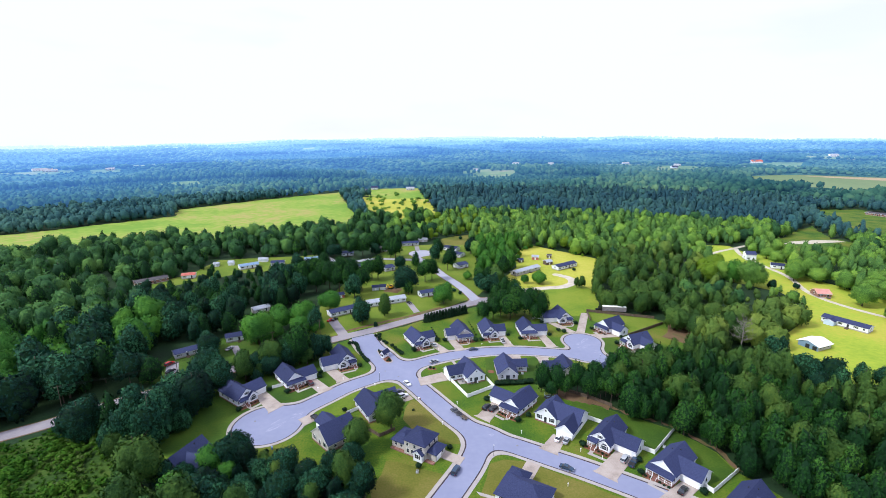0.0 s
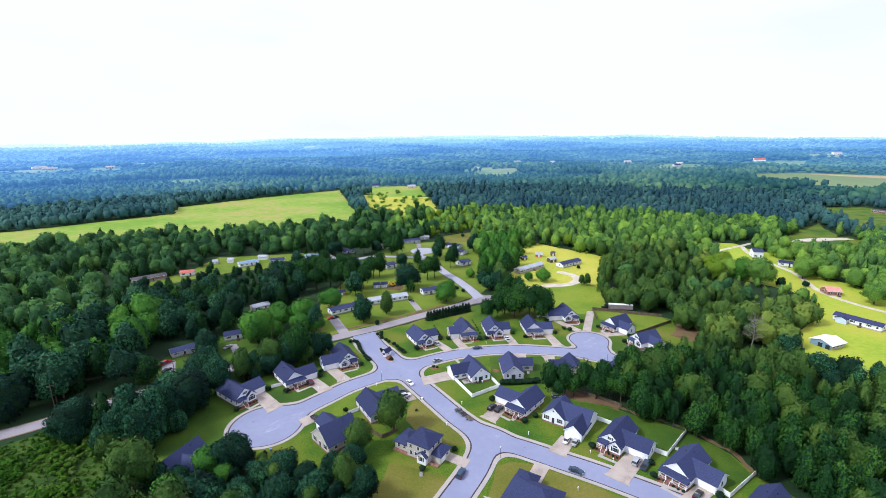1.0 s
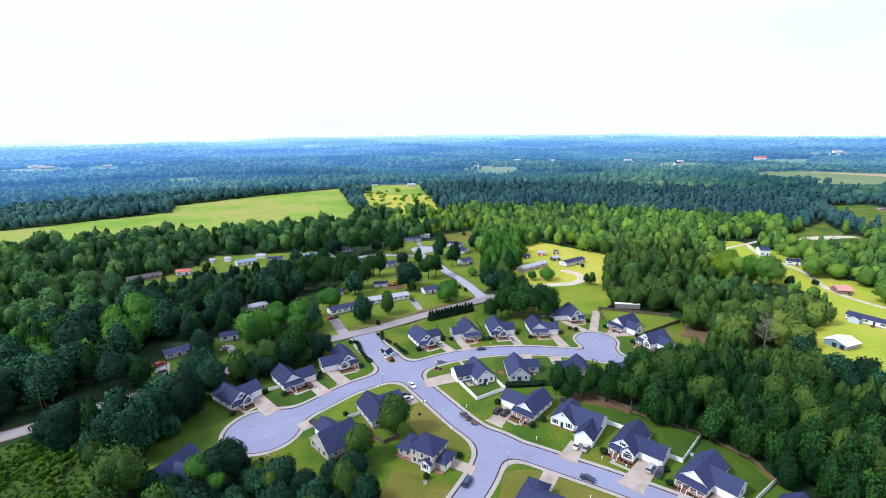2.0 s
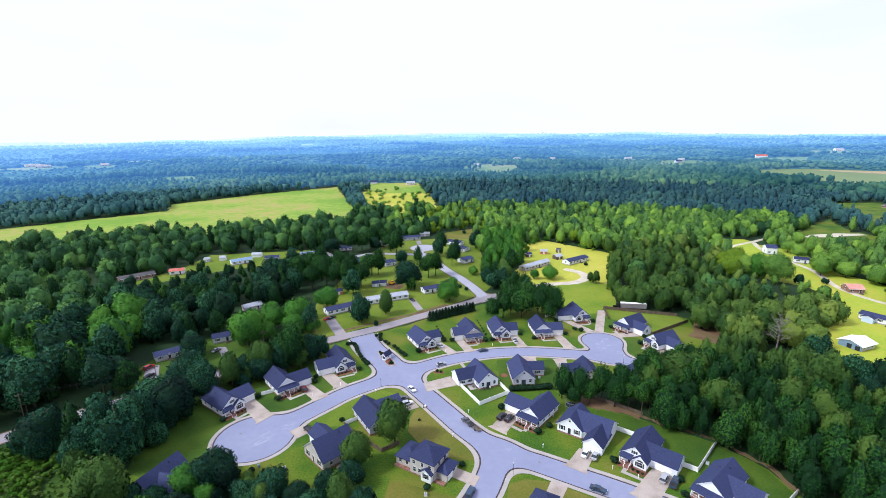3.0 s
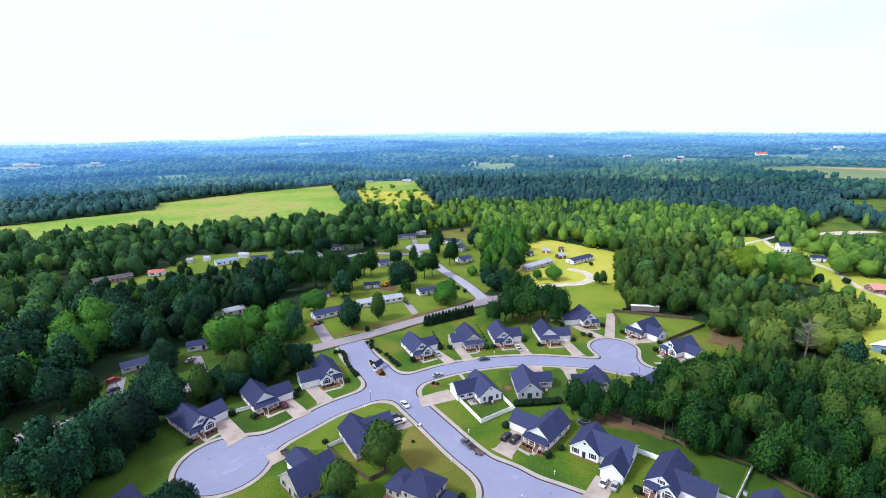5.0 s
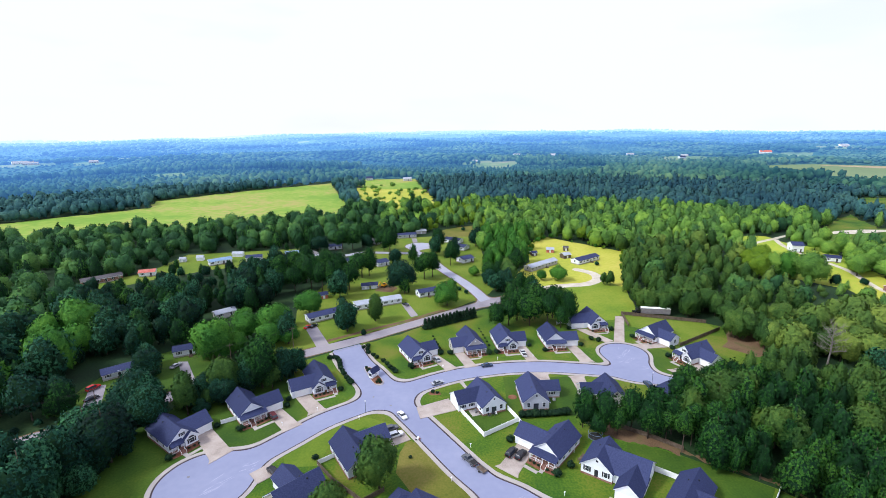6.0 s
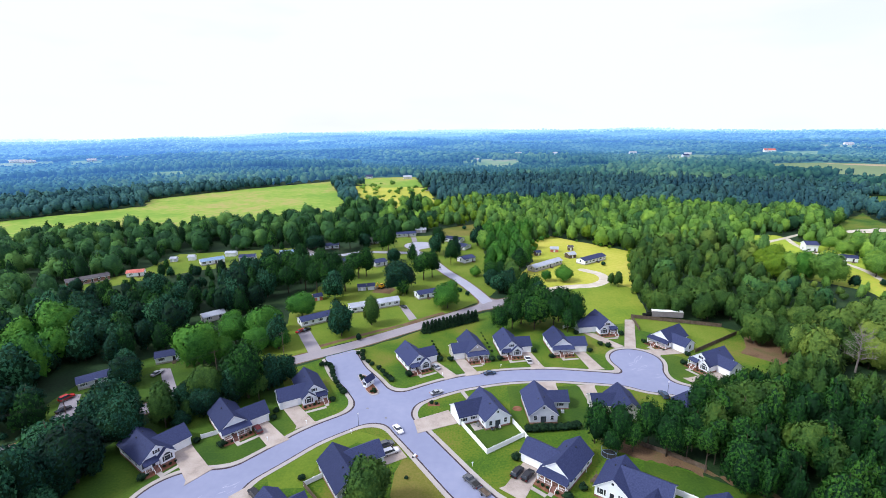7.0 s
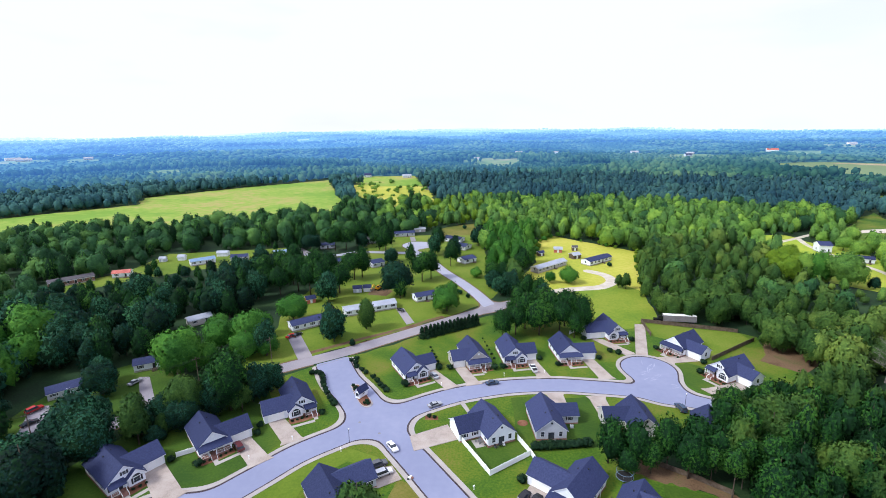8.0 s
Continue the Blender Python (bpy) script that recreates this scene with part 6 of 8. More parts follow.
hip_house(27.5, 107.5, -30)
slab_quad("driveway", [(26.2, 116.2), (30.4, 114.2), (35.2, 122.4), (31.0, 124.9)], 0.185, "driveway", "pale concrete driveway crossing a dry lawn", "driveway", 0.16)
slab_quad("path", [(13.2, 110.8), (14.2, 109.2), (22.0, 106.0), (22.0, 107.4)], 0.12, "pavement", "narrow concrete path across the lawn", "path")
patch("lawn", [(14, 109), (18.5, 123.5), (23.5, 126), (31, 124.5), (44, 116), (60, 106), (80, 92), (70, 80), (20, 85)], 0.056, M["dry_lawn"], "dry straw-green lawn at a street corner", "lawn", 1.0)
patch("lawn", [(-20, 112), (-18, 124), (-12, 126), (3, 120), (6.0, 122), (1, 112), (-6, 98), (-16, 90)], 0.056, M["dry_lawn"], "worn straw-green lawn behind a two-storey house", "lawn", 4.0)
patch("lawn", [(-5, 160), (4.5, 145.5), (9.5, 138.5), (11, 133), (4, 133), (-6, 138), (-13, 150), (-10, 164)], 0.056, M["dry_lawn"], "straw-green lawn with worn spots", "lawn", 2.5)


# Shade on these side lawns is put in by the darker lawn colour.
patch("lawn", [(-97, 130), (-99, 137), (-97, 143), (-95, 150), (-96, 161), (-98, 168), (-90, 187), (-63, 213), (-55, 202), (-50, 190), (-43, 180), (-50, 168), (-56, 158), (-58, 142), (-66, 131), (-62, 126.5), (-80, 124)], 0.054, M["green_lawn"], "dark green side lawns, colour darkened for shade", "lawn", 2.0)
GREEN = "dark green well-kept lawn beside a house"
patch("lawn", [(59, 149), (64, 145.6), (75, 129), (87.5, 141), (77, 148.5), (66, 157), (57, 161), (54, 155)], 0.056, M["green_lawn"], GREEN, "lawn", 1.8)
patch("lawn", [(76, 128), (84, 112), (98, 119), (96.5, 129), (88, 140.6)], 0.056, M["green_lawn"], GREEN, "lawn", 1.8)
patch("lawn", [(6.4, 178.6), (13.1, 165), (24.6, 172.6), (22, 179)], 0.056, M["green_lawn"], GREEN, "lawn", 0.2)
patch("lawn", [(85.6, 221), (92, 223), (101, 216), (94, 206), (88, 203.5), (83.5, 209)], 0.056, M["green_lawn"], GREEN, "lawn", 1.8)
patch("lawn", [(91.5, 261), (126, 249.5), (128, 242), (102.5, 225.5), (98, 240), (89.5, 247)], 0.056, M["sunny_lawn"], "bright fenced back lawn beside woods", "lawn", 1.8)
patch("lawn", [(22.6, 200.5), (22, 180), (27, 176), (48, 176), (50, 188), (50, 201)], 0.056, M["green_lawn"], GREEN, "lawn", 1.8)
patch("lawn", [(-40, 172.6), (-48, 160), (-44, 152), (-36, 152), (-33.5, 162), (-24, 169.5), (-15, 167), (-16, 173), (-24, 175.8)], 0.056, M["sunny_lawn"], "sunny yellow-green corner lawn", "lawn", 2.0)


# ---- mobile homes, sheds and barns ----
def mobile_home(x, y, turn, length, wide, wall="white", roof="shingle", label="", ze=2.9, zr=4.1):
    h = thing("mobile_home", x, y, 0.05 + float(rise(x, y)), turn, label or "long white mobile home with a low dark roof", "mobile home", group="mobile homes")
    gable_block(h, -length / 2, length / 2, 0, wide, ze, zr, "x", M[wall], M[roof])
    part("skirting", boxed(-length / 2 - 0.03, length / 2 + 0.03, -0.03, wide + 0.03, 0, 0.6), M["pavement"], h)
    n = max(2, int(length / 3.4))
    for k in range(n):
        u = -length / 2 + length * (k + 0.5) / n
        if k == n // 2:
            door(h, "f", u, 0, 0.6)
            bm = bmesh.new()
            for j in range(3):
                box(bm, u - 0.8, u + 0.8, -1.2 - 0.3 * (j + 1), -0.06 if j == 0 else -1.2 - 0.3 * j, 0, 0.58 - 0.18 * j)
            part("steps", bm, M["wood"], h, "small wooden steps")
        else:
            window(h, "f", u, 0, 1.35, 0.95, 1.1, shutters=k % 2 == 0)
    window(h, "l", wide / 2, -length / 2, shutters=False)
    window(h, "r", wide / 2, length / 2, shutters=False)
    return h


def heading(ax, ay, bx, by):
    return math.degrees(math.atan2(by - ay, bx - ax))


def home_along(ax, ay, bx, by, wide, **kw):
    return mobile_home((ax + bx) / 2, (ay + by) / 2, heading(ax, ay, bx, by), math.dist((ax, ay), (bx, by)), wide, **kw)


home_along(-64.5, 254.4, -47.0, 267.0, 6.5)
home_along(-44.8, 271.4, -21.8, 282.0, 6.5, roof="metal_roof", label="long white mobile home with a pale blue-grey roof")
home_along(-12.2, 289.6, -2.5, 294.6, 6.0)
home_along(-116.5, 381, -100.5, 385.8, 6.5, roof="blue", label="white mobile home with a blue-grey roof")
home_along(-43.5, 352, -36.5, 357, 9.0, wall="grey")
home_along(-66, 421.5, -51, 419, 6.5, wall="grey", roof="shingle_brown")
home_along(-38, 440, -22, 443.5, 6.5, wall="grey")
home_along(15.2, 358.5, 23.0, 364.5, 8.0)
home_along(5.0, 402, 17.0, 394, 9.0, label="white house with a dark blue-grey roof by the turning circle")
home_along(35.0, 322.5, 43.5, 325.5, 6.0, wall="grey")
home_along(-129.0, 201.0, -120.5, 208.0, 6.0, wall="grey", ze=2.6, zr=3.7, label="grey mobile home with dark roof among trees")
home_along(-112.2, 219.6, -104.4, 223.4, 6.0, label="small white mobile home with a side ramp")
home_along(-113.2, 261.0, -105.8, 267.6, 5.0, wall="tan", roof="metal_roof", label="small barn with a pale metal roof")
home_along(-222, 317.5, -206, 332, 7.0, wall="brick", roof="shingle_brown", label="long brick house with a dark brown roof")
home_along(-198, 335.5, -189, 338.5, 6.0, wall="white", roof="red_roof", label="small white house with a bright red roof")
home_along(-163, 360, -151, 369, 6.5, roof="blue", label="white mobile home with a blue-grey roof")
home_along(-142, 371, -131.5, 373, 6.5, wall="grey")
home_along(-74, 354, -64, 360, 6.5, wall="grey")
home_along(2.0, 424, 14.0, 417, 8.0)
home_along(-89, 402, -79, 405, 6.5, label="small white mobile home beside parked cars")
home_along(94.0, 351.5, 112.0, 364.5, 7.0, label="long white farmhouse with a grey roof in a meadow")
home_along(58.5, 337.0, 80.0, 355.0, 6.0, wall="tan", roof="metal_roof", label="long shed with a pale metal roof in a meadow")
ranch = home_along(220.5, 244.5, 231.5, 226.0, 7.0, label="long white ranch house with dark roof and pale blue front wing")
gable_block(ranch, -8.4, -3.6, -3.2, 1.2, 2.7, 3.7, "y", M["pale_blue"], M["shingle"], name="wing_wall")
home_along(248.5, 284.5, 256.5, 283.0, 8.5, wall="brick", roof="pink_roof", zr=4.8, label="brick house with a faded pink-red roof")
home_along(259.5, 379, 267, 377.5, 8.0, wall="white", ze=5.2, zr=7.2, label="white two-storey house beside a lane")
home_along(264, 354, 272, 349.5, 7.0, label="white outbuilding with a grey roof")
home_along(-140, 927, -128, 929, 9.0, ze=4, zr=7, label="far white farmhouse in a clearing")
home_along(-70, 913, -55, 915, 8.0, ze=4, zr=6.2, roof="metal_roof", label="far white barn with a pale roof")
home_along(-152, 905, -140, 906, 8.0, wall="grey")
home_along(-24, 742, -10, 744, 7.0, wall="grey", label="far grey-roofed house at a meadow's edge")
home_along(71, 763, 84, 760, 8.0)
home_along(1022, 1597, 1056, 1592, 16, ze=6, zr=11, roof="red_roof", label="far white building with a red roof")
home_along(690, 1440, 704, 1428, 9, ze=4, zr=6, wall="grey", roof="metal_roof", label="far pale warehouse among trees")
home_along(1360, 1700, 1390, 1700, 14, ze=5, zr=9, roof="metal_roof", label="far pale barn beyond a pasture")
home_along(-1192, 1384, -1160, 1420, 14, ze=5, zr=8, roof="metal_roof", label="far pale barn among dark woods")
# Pale blue walls here put the haze of distance into the colour.
for x, y, turn, long, roof in ((237, 1570, 4, 20, "metal_roof"), (347, 1552, -10, 16, "metal_roof"), (648, 1340, 8, 18, "shingle"), (602, 1586, 0, 22, "metal_roof"), (-1118, 1356, 30, 34, "metal_roof"), (-973, 1394, 20, 22, "metal_roof"), (96, 1414, -6, 16, "metal_roof")):
    mobile_home(x, y, turn, long, 10, wall="pale_blue", roof=roof, ze=4.5, zr=7.5, label="far building in a small clearing, walls blued for haze")
home_along(548, 600, 556, 578, 10, roof="shingle_brown", wall="brick", label="far brick farmhouse on a pasture")


def shed(x, y, turn, w, d, ze, zr, wall, roof, label):
    h = thing("shed", x, y, 0.05, turn, label, "shed", group="garden sheds")
    gable_block(h, -w / 2, w / 2, -d / 2, d / 2, ze, zr, "x", M[wall], M[roof])
    part("door", on_face("f", 0, -d / 2, 0.05, 0.6, 0.1, 2.0), M["trim"], h)
    return h


shed(-188.5, 373, 5, 4.0, 3.5, 2.4, 3.4, "grey", "metal_roof", "small grey garden shed on grass")
shed(-177.5, 376.5, 5, 4.5, 3.5, 2.6, 3.8, "white", "metal_roof", "small white garden shed on grass")
shed(-154, 387, 3, 7.5, 4.5, 2.6, 3.6, "white", "metal_roof", "white storage shed with a pale roof")
shed(-45.5, 307.5, 12, 4.5, 4, 2.4, 3.5, "grey", "shingle", "small grey shed behind a mobile home")
shed(-40.5, 308.8, 12, 4, 4, 2.4, 3.5, "white", "shingle", "small white shed behind a mobile home")
shed(-67, 292, 30, 4.5, 4, 2.4, 3.5, "red_roof", "shingle", "small red shed among trees")
shed(68.1, 379, 20, 4, 3.5, 2.4, 3.4, "wood", "shingle", "small wooden shed in a meadow")
shed(82.2, 388, -10, 5.5, 4, 2.6, 3.8, "red_roof", "metal_roof", "small red barn with a pale roof in a meadow")
shed(95, 392, 0, 3.5, 3, 2.8, 3.6, "wood", "shingle_brown", "dark wooden hut in a meadow")
shed(89.7, 371.5, 25, 6, 5, 2.8, 4.0, "wood", "metal_roof", "open wooden shed with a pale roof")
shed(-19, 462, 10, 9, 7, 2.8, 3.9, "tan", "metal_roof", "open carport with a tan roof")
shed(37.5, 346.8, -5, 6, 2.6, 2.4, 2.9, "white", "metal_roof", "parked white caravan-like shed")


def low_barn(x, y, turn):
    h = thing("barn", x, y, 0.05, turn, "low blue barn with a white sheet-metal roof", "barn")
    part("gable_wall", gable_walls(bmesh.new(), -6, -5.85, -5.3, 5.3, 0, 2.7, 4.3, "x"), M["blue"], h, "faded blue gable wall")
    part("rear_wall", gable_walls(bmesh.new(), 5.85, 6, -5.3, 5.3, 0, 2.7, 4.3, "x"), M["blue"], h)
    for y0 in (-5.3, 5.15):
        part("side_wall", boxed(-5.85, 5.85, y0, y0 + 0.15, 0, 2.7), M["tan"], h, "weathered tan side wall")
    for side in (-1, 1):
        edge = [(-6.6, 0, 4.46), (6.6, 0, 4.46), (6.6, side * 6.3, 2.62), (-6.6, side * 6.3, 2.62)]
        part("roof", slab(bmesh.new(), edge, 0.12), M["vinyl"], h, "white sheet-metal roof")
    # Dark panels on the closed wall give the darkness of unlit doorways.
    for u in (-3.6, 0.2):
        part("opening", on_face("l", u, -6, 0.05, 1.1, 0.05, 2.3), M["shutter"], h, "dark panel in place of an unlit doorway")
    for k in range(3):
        part("window", on_face("f", -3.5 + 3.4 * k, -5.3, 0.04, 0.7, 1.1, 2.0), M["glass"], h)
    return h


low_barn(192.0, 211.5, 22).scale = (0.88, 0.88, 0.95)


# ---- fences ----
def fence(points, high, mat, label, name="fence", bay=2.4, board=0.06):
    ax, ay = points[0]
    f = thing(name, ax, ay, 0.05, 0, label, "fence", group="garden fences")
    for (px, py), (qx, qy) in zip(points, points[1:]):
        n = max(1, round(math.dist((px, py), (qx, qy)) / bay))
        turn = math.atan2(qy - py, qx - px)
        for k in range(n + 1):
            t = k / n
            x, y = px + (qx - px) * t - ax, py + (qy - py) * t - ay
            ob = part("post", boxed(-0.09, 0.09, -0.09, 0.09, 0, high + 0.12), M[mat], f)
            ob.matrix_basis = Matrix.Translation((x, y, 0)) @ Matrix.Rotation(turn, 4, "Z")
            if k < n:
                step = math.dist((px, py), (qx, qy)) / n
                bm = bmesh.new()
                box(bm, 0.1, step - 0.1, -board / 2, board / 2, 0.08, high - 0.1)
                box(bm, 0.1, step - 0.1, -board / 2 - 0.03, board / 2 + 0.03, high - 0.12, high)
                box(bm, 0.1, step - 0.1, -board / 2 - 0.03, board / 2 + 0.03, 0.06, 0.2)
                ob = part("panel", bm, M[mat], f)
                ob.matrix_basis = Matrix.Translation((x, y, 0)) @ Matrix.Rotation(turn, 4, "Z")
    return f


WHITE_FENCE = "solid white vinyl fence round a back garden"
fence([(6.1, 178.6), (13.0, 164.6), (24.8, 172.4), (22.2, 179.0)], 1.7, "vinyl", WHITE_FENCE)
fence([(24.8, 172.4), (26.6, 166.0)], 1.7, "vinyl", "short white vinyl fence joining two gardens")
fence([(58.3, 148.9), (63.2, 145.2)], 1.7, "vinyl", WHITE_FENCE)
fence([(71.3, 131.0), (75.2, 128.0), (88.0, 141.2)], 1.7, "vinyl", WHITE_FENCE)
fence([(83.2, 112.8), (85.2, 109.6), (98.4, 119.0)], 1.7, "vinyl", WHITE_FENCE)
fence([(-71.4, 172.8), (-66.6, 175.6)], 1.5, "vinyl", "short white vinyl fence beside a house")
fence([(-35.2, 152.8), (-30.9, 156.2)], 1.5, "vinyl", "short white vinyl fence beside a grey house")
fence([(62.0, 249.0), (58.0, 252.0), (55.0, 249.8)], 1.5, "vinyl", "short white vinyl fence beside a house")
fence([(38.6, 157.0), (39.6, 159.6)], 1.6, "vinyl", "short white vinyl fence beside a house")
BROWN = "weathered brown board fence along a garden"
fence([(-35.2, 152.8), (-29.2, 145.9), (-20.2, 138.3), (-15.1, 142.2)], 1.5, "wood", BROWN, "board_fence", 3.0)
fence([(88.5, 247.0), (90.5, 262.0), (126.6, 249.8)], 1.7, "wood", BROWN, "board_fence", 3.2)
fence([(102.2, 225.0), (128.4, 241.5)], 1.7, "wood", BROWN, "board_fence", 3.2)
fence([(48.0, 176.0), (58.0, 167.0), (64.5, 162.4), (70.5, 157.2)], 1.5, "wood", BROWN, "board_fence", 3.2)


# ---- vehicles ----
def car_meshes(kind, paint):
    """Body, glass house and roof in the car's own axes; it heads along +x."""
    L, Wd, H = {"sedan": (4.7, 1.8, 1.42), "suv": (4.8, 1.9, 1.75), "pickup": (5.6, 1.95, 1.8)}[kind]
    a, hw = L / 2, Wd / 2
    parts = []
    bm = bmesh.new()
    low = [(-a, 0.35), (-a + 0.05, 0.88), (a * 0.42, 0.95), (a - 0.08, 0.76), (a, 0.35)]
    if kind != "sedan":
        low = [(-a, 0.4), (-a + 0.05, 1.05), (a * 0.45, 1.08), (a - 0.08, 0.92), (a, 0.4)]
    prism(bm, [(x, -hw, z) for x, z in low], (0, Wd, 0))
    bmesh.ops.bevel(bm, geom=[e for e in bm.edges if abs(e.verts[0].co.y - e.verts[1].co.y) < 0.01], offset=0.12, segments=2, affect="EDGES")
    parts.append(("body", bm, paint, ""))
    deck = low[1][1]
    if kind == "pickup":
        x = (-0.1, 0.25, 1.05, 1.75)
    elif kind == "suv":
        x = (-a + 0.12, -a + 0.45, a * 0.18, a * 0.50)
    else:
        x = (-a * 0.72, -a * 0.34, a * 0.16, a * 0.50)
    bm = bmesh.new()
    base = [(x[0], -hw + 0.06, deck - 0.05), (x[3], -hw + 0.06, deck - 0.02), (x[3], hw - 0.06, deck - 0.02), (x[0], hw - 0.06, deck - 0.05)]
    top = [(x[1], -hw + 0.25, H - 0.05), (x[2], -hw + 0.25, H - 0.05), (x[2], hw - 0.25, H - 0.05), (x[1], hw - 0.25, H - 0.05)]
    vb, vt = [bm.verts.new(p) for p in base], [bm.verts.new(p) for p in top]
    bm.faces.new(vb[::-1]), bm.faces.new(vt)
    for k in range(4):
        j = (k + 1) % 4
        bm.faces.new((vb[k], vb[j], vt[j], vt[k]))
    parts.append(("cabin", bm, M["glass"], "dark car windows"))
    bm = boxed(x[1] - 0.05, x[2] + 0.05, -hw + 0.22, hw - 0.22, H - 0.06, H)
    bmesh.ops.bevel(bm, geom=list(bm.edges), offset=0.025, segments=1, affect="EDGES")
    parts.append(("roof", bm, paint, ""))
    if kind == "pickup":
        parts.append(("bed", boxed(-a + 0.2, -0.2, -hw + 0.12, hw - 0.12, 1.0, 1.065), M["tyre"], "dark open load bed"))
    for s in (-1, 1):
        parts.append(("headlight", boxed(a - 0.16, a + 0.01, s * (hw - 0.42), s * (hw - 0.08), 0.62, 0.76), M["lamp"], "clear headlight"))
        parts.append(("tail_light", boxed(-a - 0.01, -a + 0.1, s * (hw - 0.36), s * (hw - 0.06), 0.7, 0.86), M["red_lamp"], "red tail light"))
    return parts, (L, Wd)


CARS = {}


def car(kind, paint, x, y, turn, label, z=0.07):
    key = (kind, paint)
    if key in CARS:
        ob = copy_thing(CARS[key], pose(x, y, z, 0, 0, turn))
        return tagged(ob, label)
    name = "pickup_truck" if kind == "pickup" else "car"
    c = thing(name, x, y, z, turn, label, "car", group="parked cars")
    parts, (L, Wd) = car_meshes(kind, M[paint])
    for n, bm, mat, lab in parts:
        part(n, bm, mat, c, lab)
    for sx in (-0.31, 0.30):
        for sy in (-1, 1):
            bm = bmesh.new()
            tube(bm, (0, -0.11, 0), (0, 0.11, 0), 0.34, 0.34, 14)
            wheel = part("wheel", bm, M["tyre"], c)
            wheel.location = (sx * L, sy * (Wd / 2 - 0.09), 0.34)
            bm = bmesh.new()
            tube(bm, (0, sy * 0.08, 0), (0, sy * 0.125, 0), 0.2, 0.19, 10)
            part("rim", bm, M["rim"], wheel)
    CARS[key] = c
    return c


Z_DRIVE = 0.19
car("sedan", "car_white", -13.0, 175.8, -58, "white saloon car standing on the street")
car("sedan", "car_silver", -1.6, 196.4, 27, "silver saloon car parked on the street")
car("sedan", "car_blue", 18.0, 209.4, 12, "dark blue saloon car parked at the kerb")
car("suv", "car_grey", -15.9, 168.4, 28, "grey estate car on a driveway", Z_DRIVE)
car("suv", "car_white", -14.2, 165.2, 28, "white estate car on a driveway", Z_DRIVE)
car("sedan", "car_silver", -2.0, 214.6, 118, "silver saloon car on a driveway", Z_DRIVE)
car("pickup", "car_white", 34.0, 219.0, 98, "white pickup truck on a driveway", Z_DRIVE)
car("suv", "car_black", 20.2, 156.4, 52, "black car on a driveway", Z_DRIVE)
car("suv", "car_black", 22.8, 155.2, 52, "black car on a driveway", Z_DRIVE)
car("pickup", "car_grey", 8.0, 153.4, 127, "dark grey pickup truck at the kerb towing a trailer")
car("sedan", "car_white", 44.2, 136.2, 56, "white car before a garage", Z_DRIVE)
car("sedan", "car_silver", 46.8, 134.9, 56, "silver car before a garage", Z_DRIVE)
car("suv", "car_silver", 63.8, 124.8, 50, "silver car before a garage", Z_DRIVE)
car("pickup", "car_blue", 66.0, 123.0, 50, "dark blue pickup truck before a garage", Z_DRIVE)
car("sedan", "car_blue", 43.4, 120.8, -32, "dark blue car parked on the street")
car("sedan", "car_black", 76.2, 110.2, 42, "black car on a driveway", Z_DRIVE)
car("suv", "car_blue", 7.0, 119.6, 66, "dark blue car parked at the kerb")
car("suv", "car_maroon", -55.8, 176.2, 130, "dark red car on a driveway", Z_DRIVE)
car("suv", "car_red", -128.8, 195.4, 65, "red car on a driveway among trees", 0.12)
car("sedan", "car_black", -124.3, 188.2, 60, "black car on a driveway among trees", 0.12)
car("sedan", "car_silver", -107.2, 212.0, 70, "silver car on a driveway", 0.12)
car("suv", "car_blue", 75.2, 193.0, 95, "blue-grey car parked beside a house", Z_DRIVE)
car("sedan", "car_red", -64.0, 249.6, 60, "red car beside a mobile home", 0.12)
car("sedan", "car_black", -61.6, 250.8, 60, "black car beside a mobile home", 0.12)
car("sedan", "car_black", -19.4, 278.2, -50, "black car beside a mobile home", 0.12)
car("suv", "car_black", -46.6, 149.6, 135, "black car beside a grey house", Z_DRIVE)
for pts, lab in (([(-65.8, 250.2), (-60.6, 252.0), (-50.0, 231.6), (-54.6, 228.4)], "grey concrete driveway to a mobile home"), ([(-22.0, 281.0), (-18.4, 282.0), (-12.0, 264.0), (-15.4, 261.6)], "pale concrete driveway to a mobile home"),
                 ([(-132.0, 198.2), (-126.2, 198.6), (-115.4, 178.6), (-120.0, 175.6)], "grey driveway with two cars"), ([(-108.8, 216.6), (-104.8, 216.6), (-91.6, 198.0), (-95.0, 195.4)], "pale driveway to a small home"),
                 ([(-110, 404), (-104, 406), (-92, 391), (-97, 389.5)], "pale driveway to a mobile home"), ([(-24, 424), (-20, 425), (-22, 440), (-26, 440)], "pale driveway from the turning circle")):
    slab_quad("driveway", pts, 0.10, "old_road", lab, "driveway", 0.08)


def small_trailer(x, y, turn):
    t = thing("utility_trailer", x, y, 0.07, turn, "small dark open trailer behind a pickup truck", "trailer")
    part("deck", boxed(-1.5, 1.5, -0.85, 0.85, 0.5, 0.6), M["wood"], t)
    for s in (-1, 1):
        part("side_rail", boxed(-1.5, 1.5, s * 0.85 - 0.03, s * 0.85 + 0.03, 0.6, 0.95), M["steel"], t)
        bm = bmesh.new()
        tube(bm, (0, s * 0.9, 0.3), (0, s * 1.08, 0.3), 0.3, 0.3, 12)
        part("wheel", bm, M["tyre"], t)
    part("drawbar", boxed(1.5, 2.6, -0.05, 0.05, 0.45, 0.55), M["steel"], t)


small_trailer(11.0, 149.6, 127)


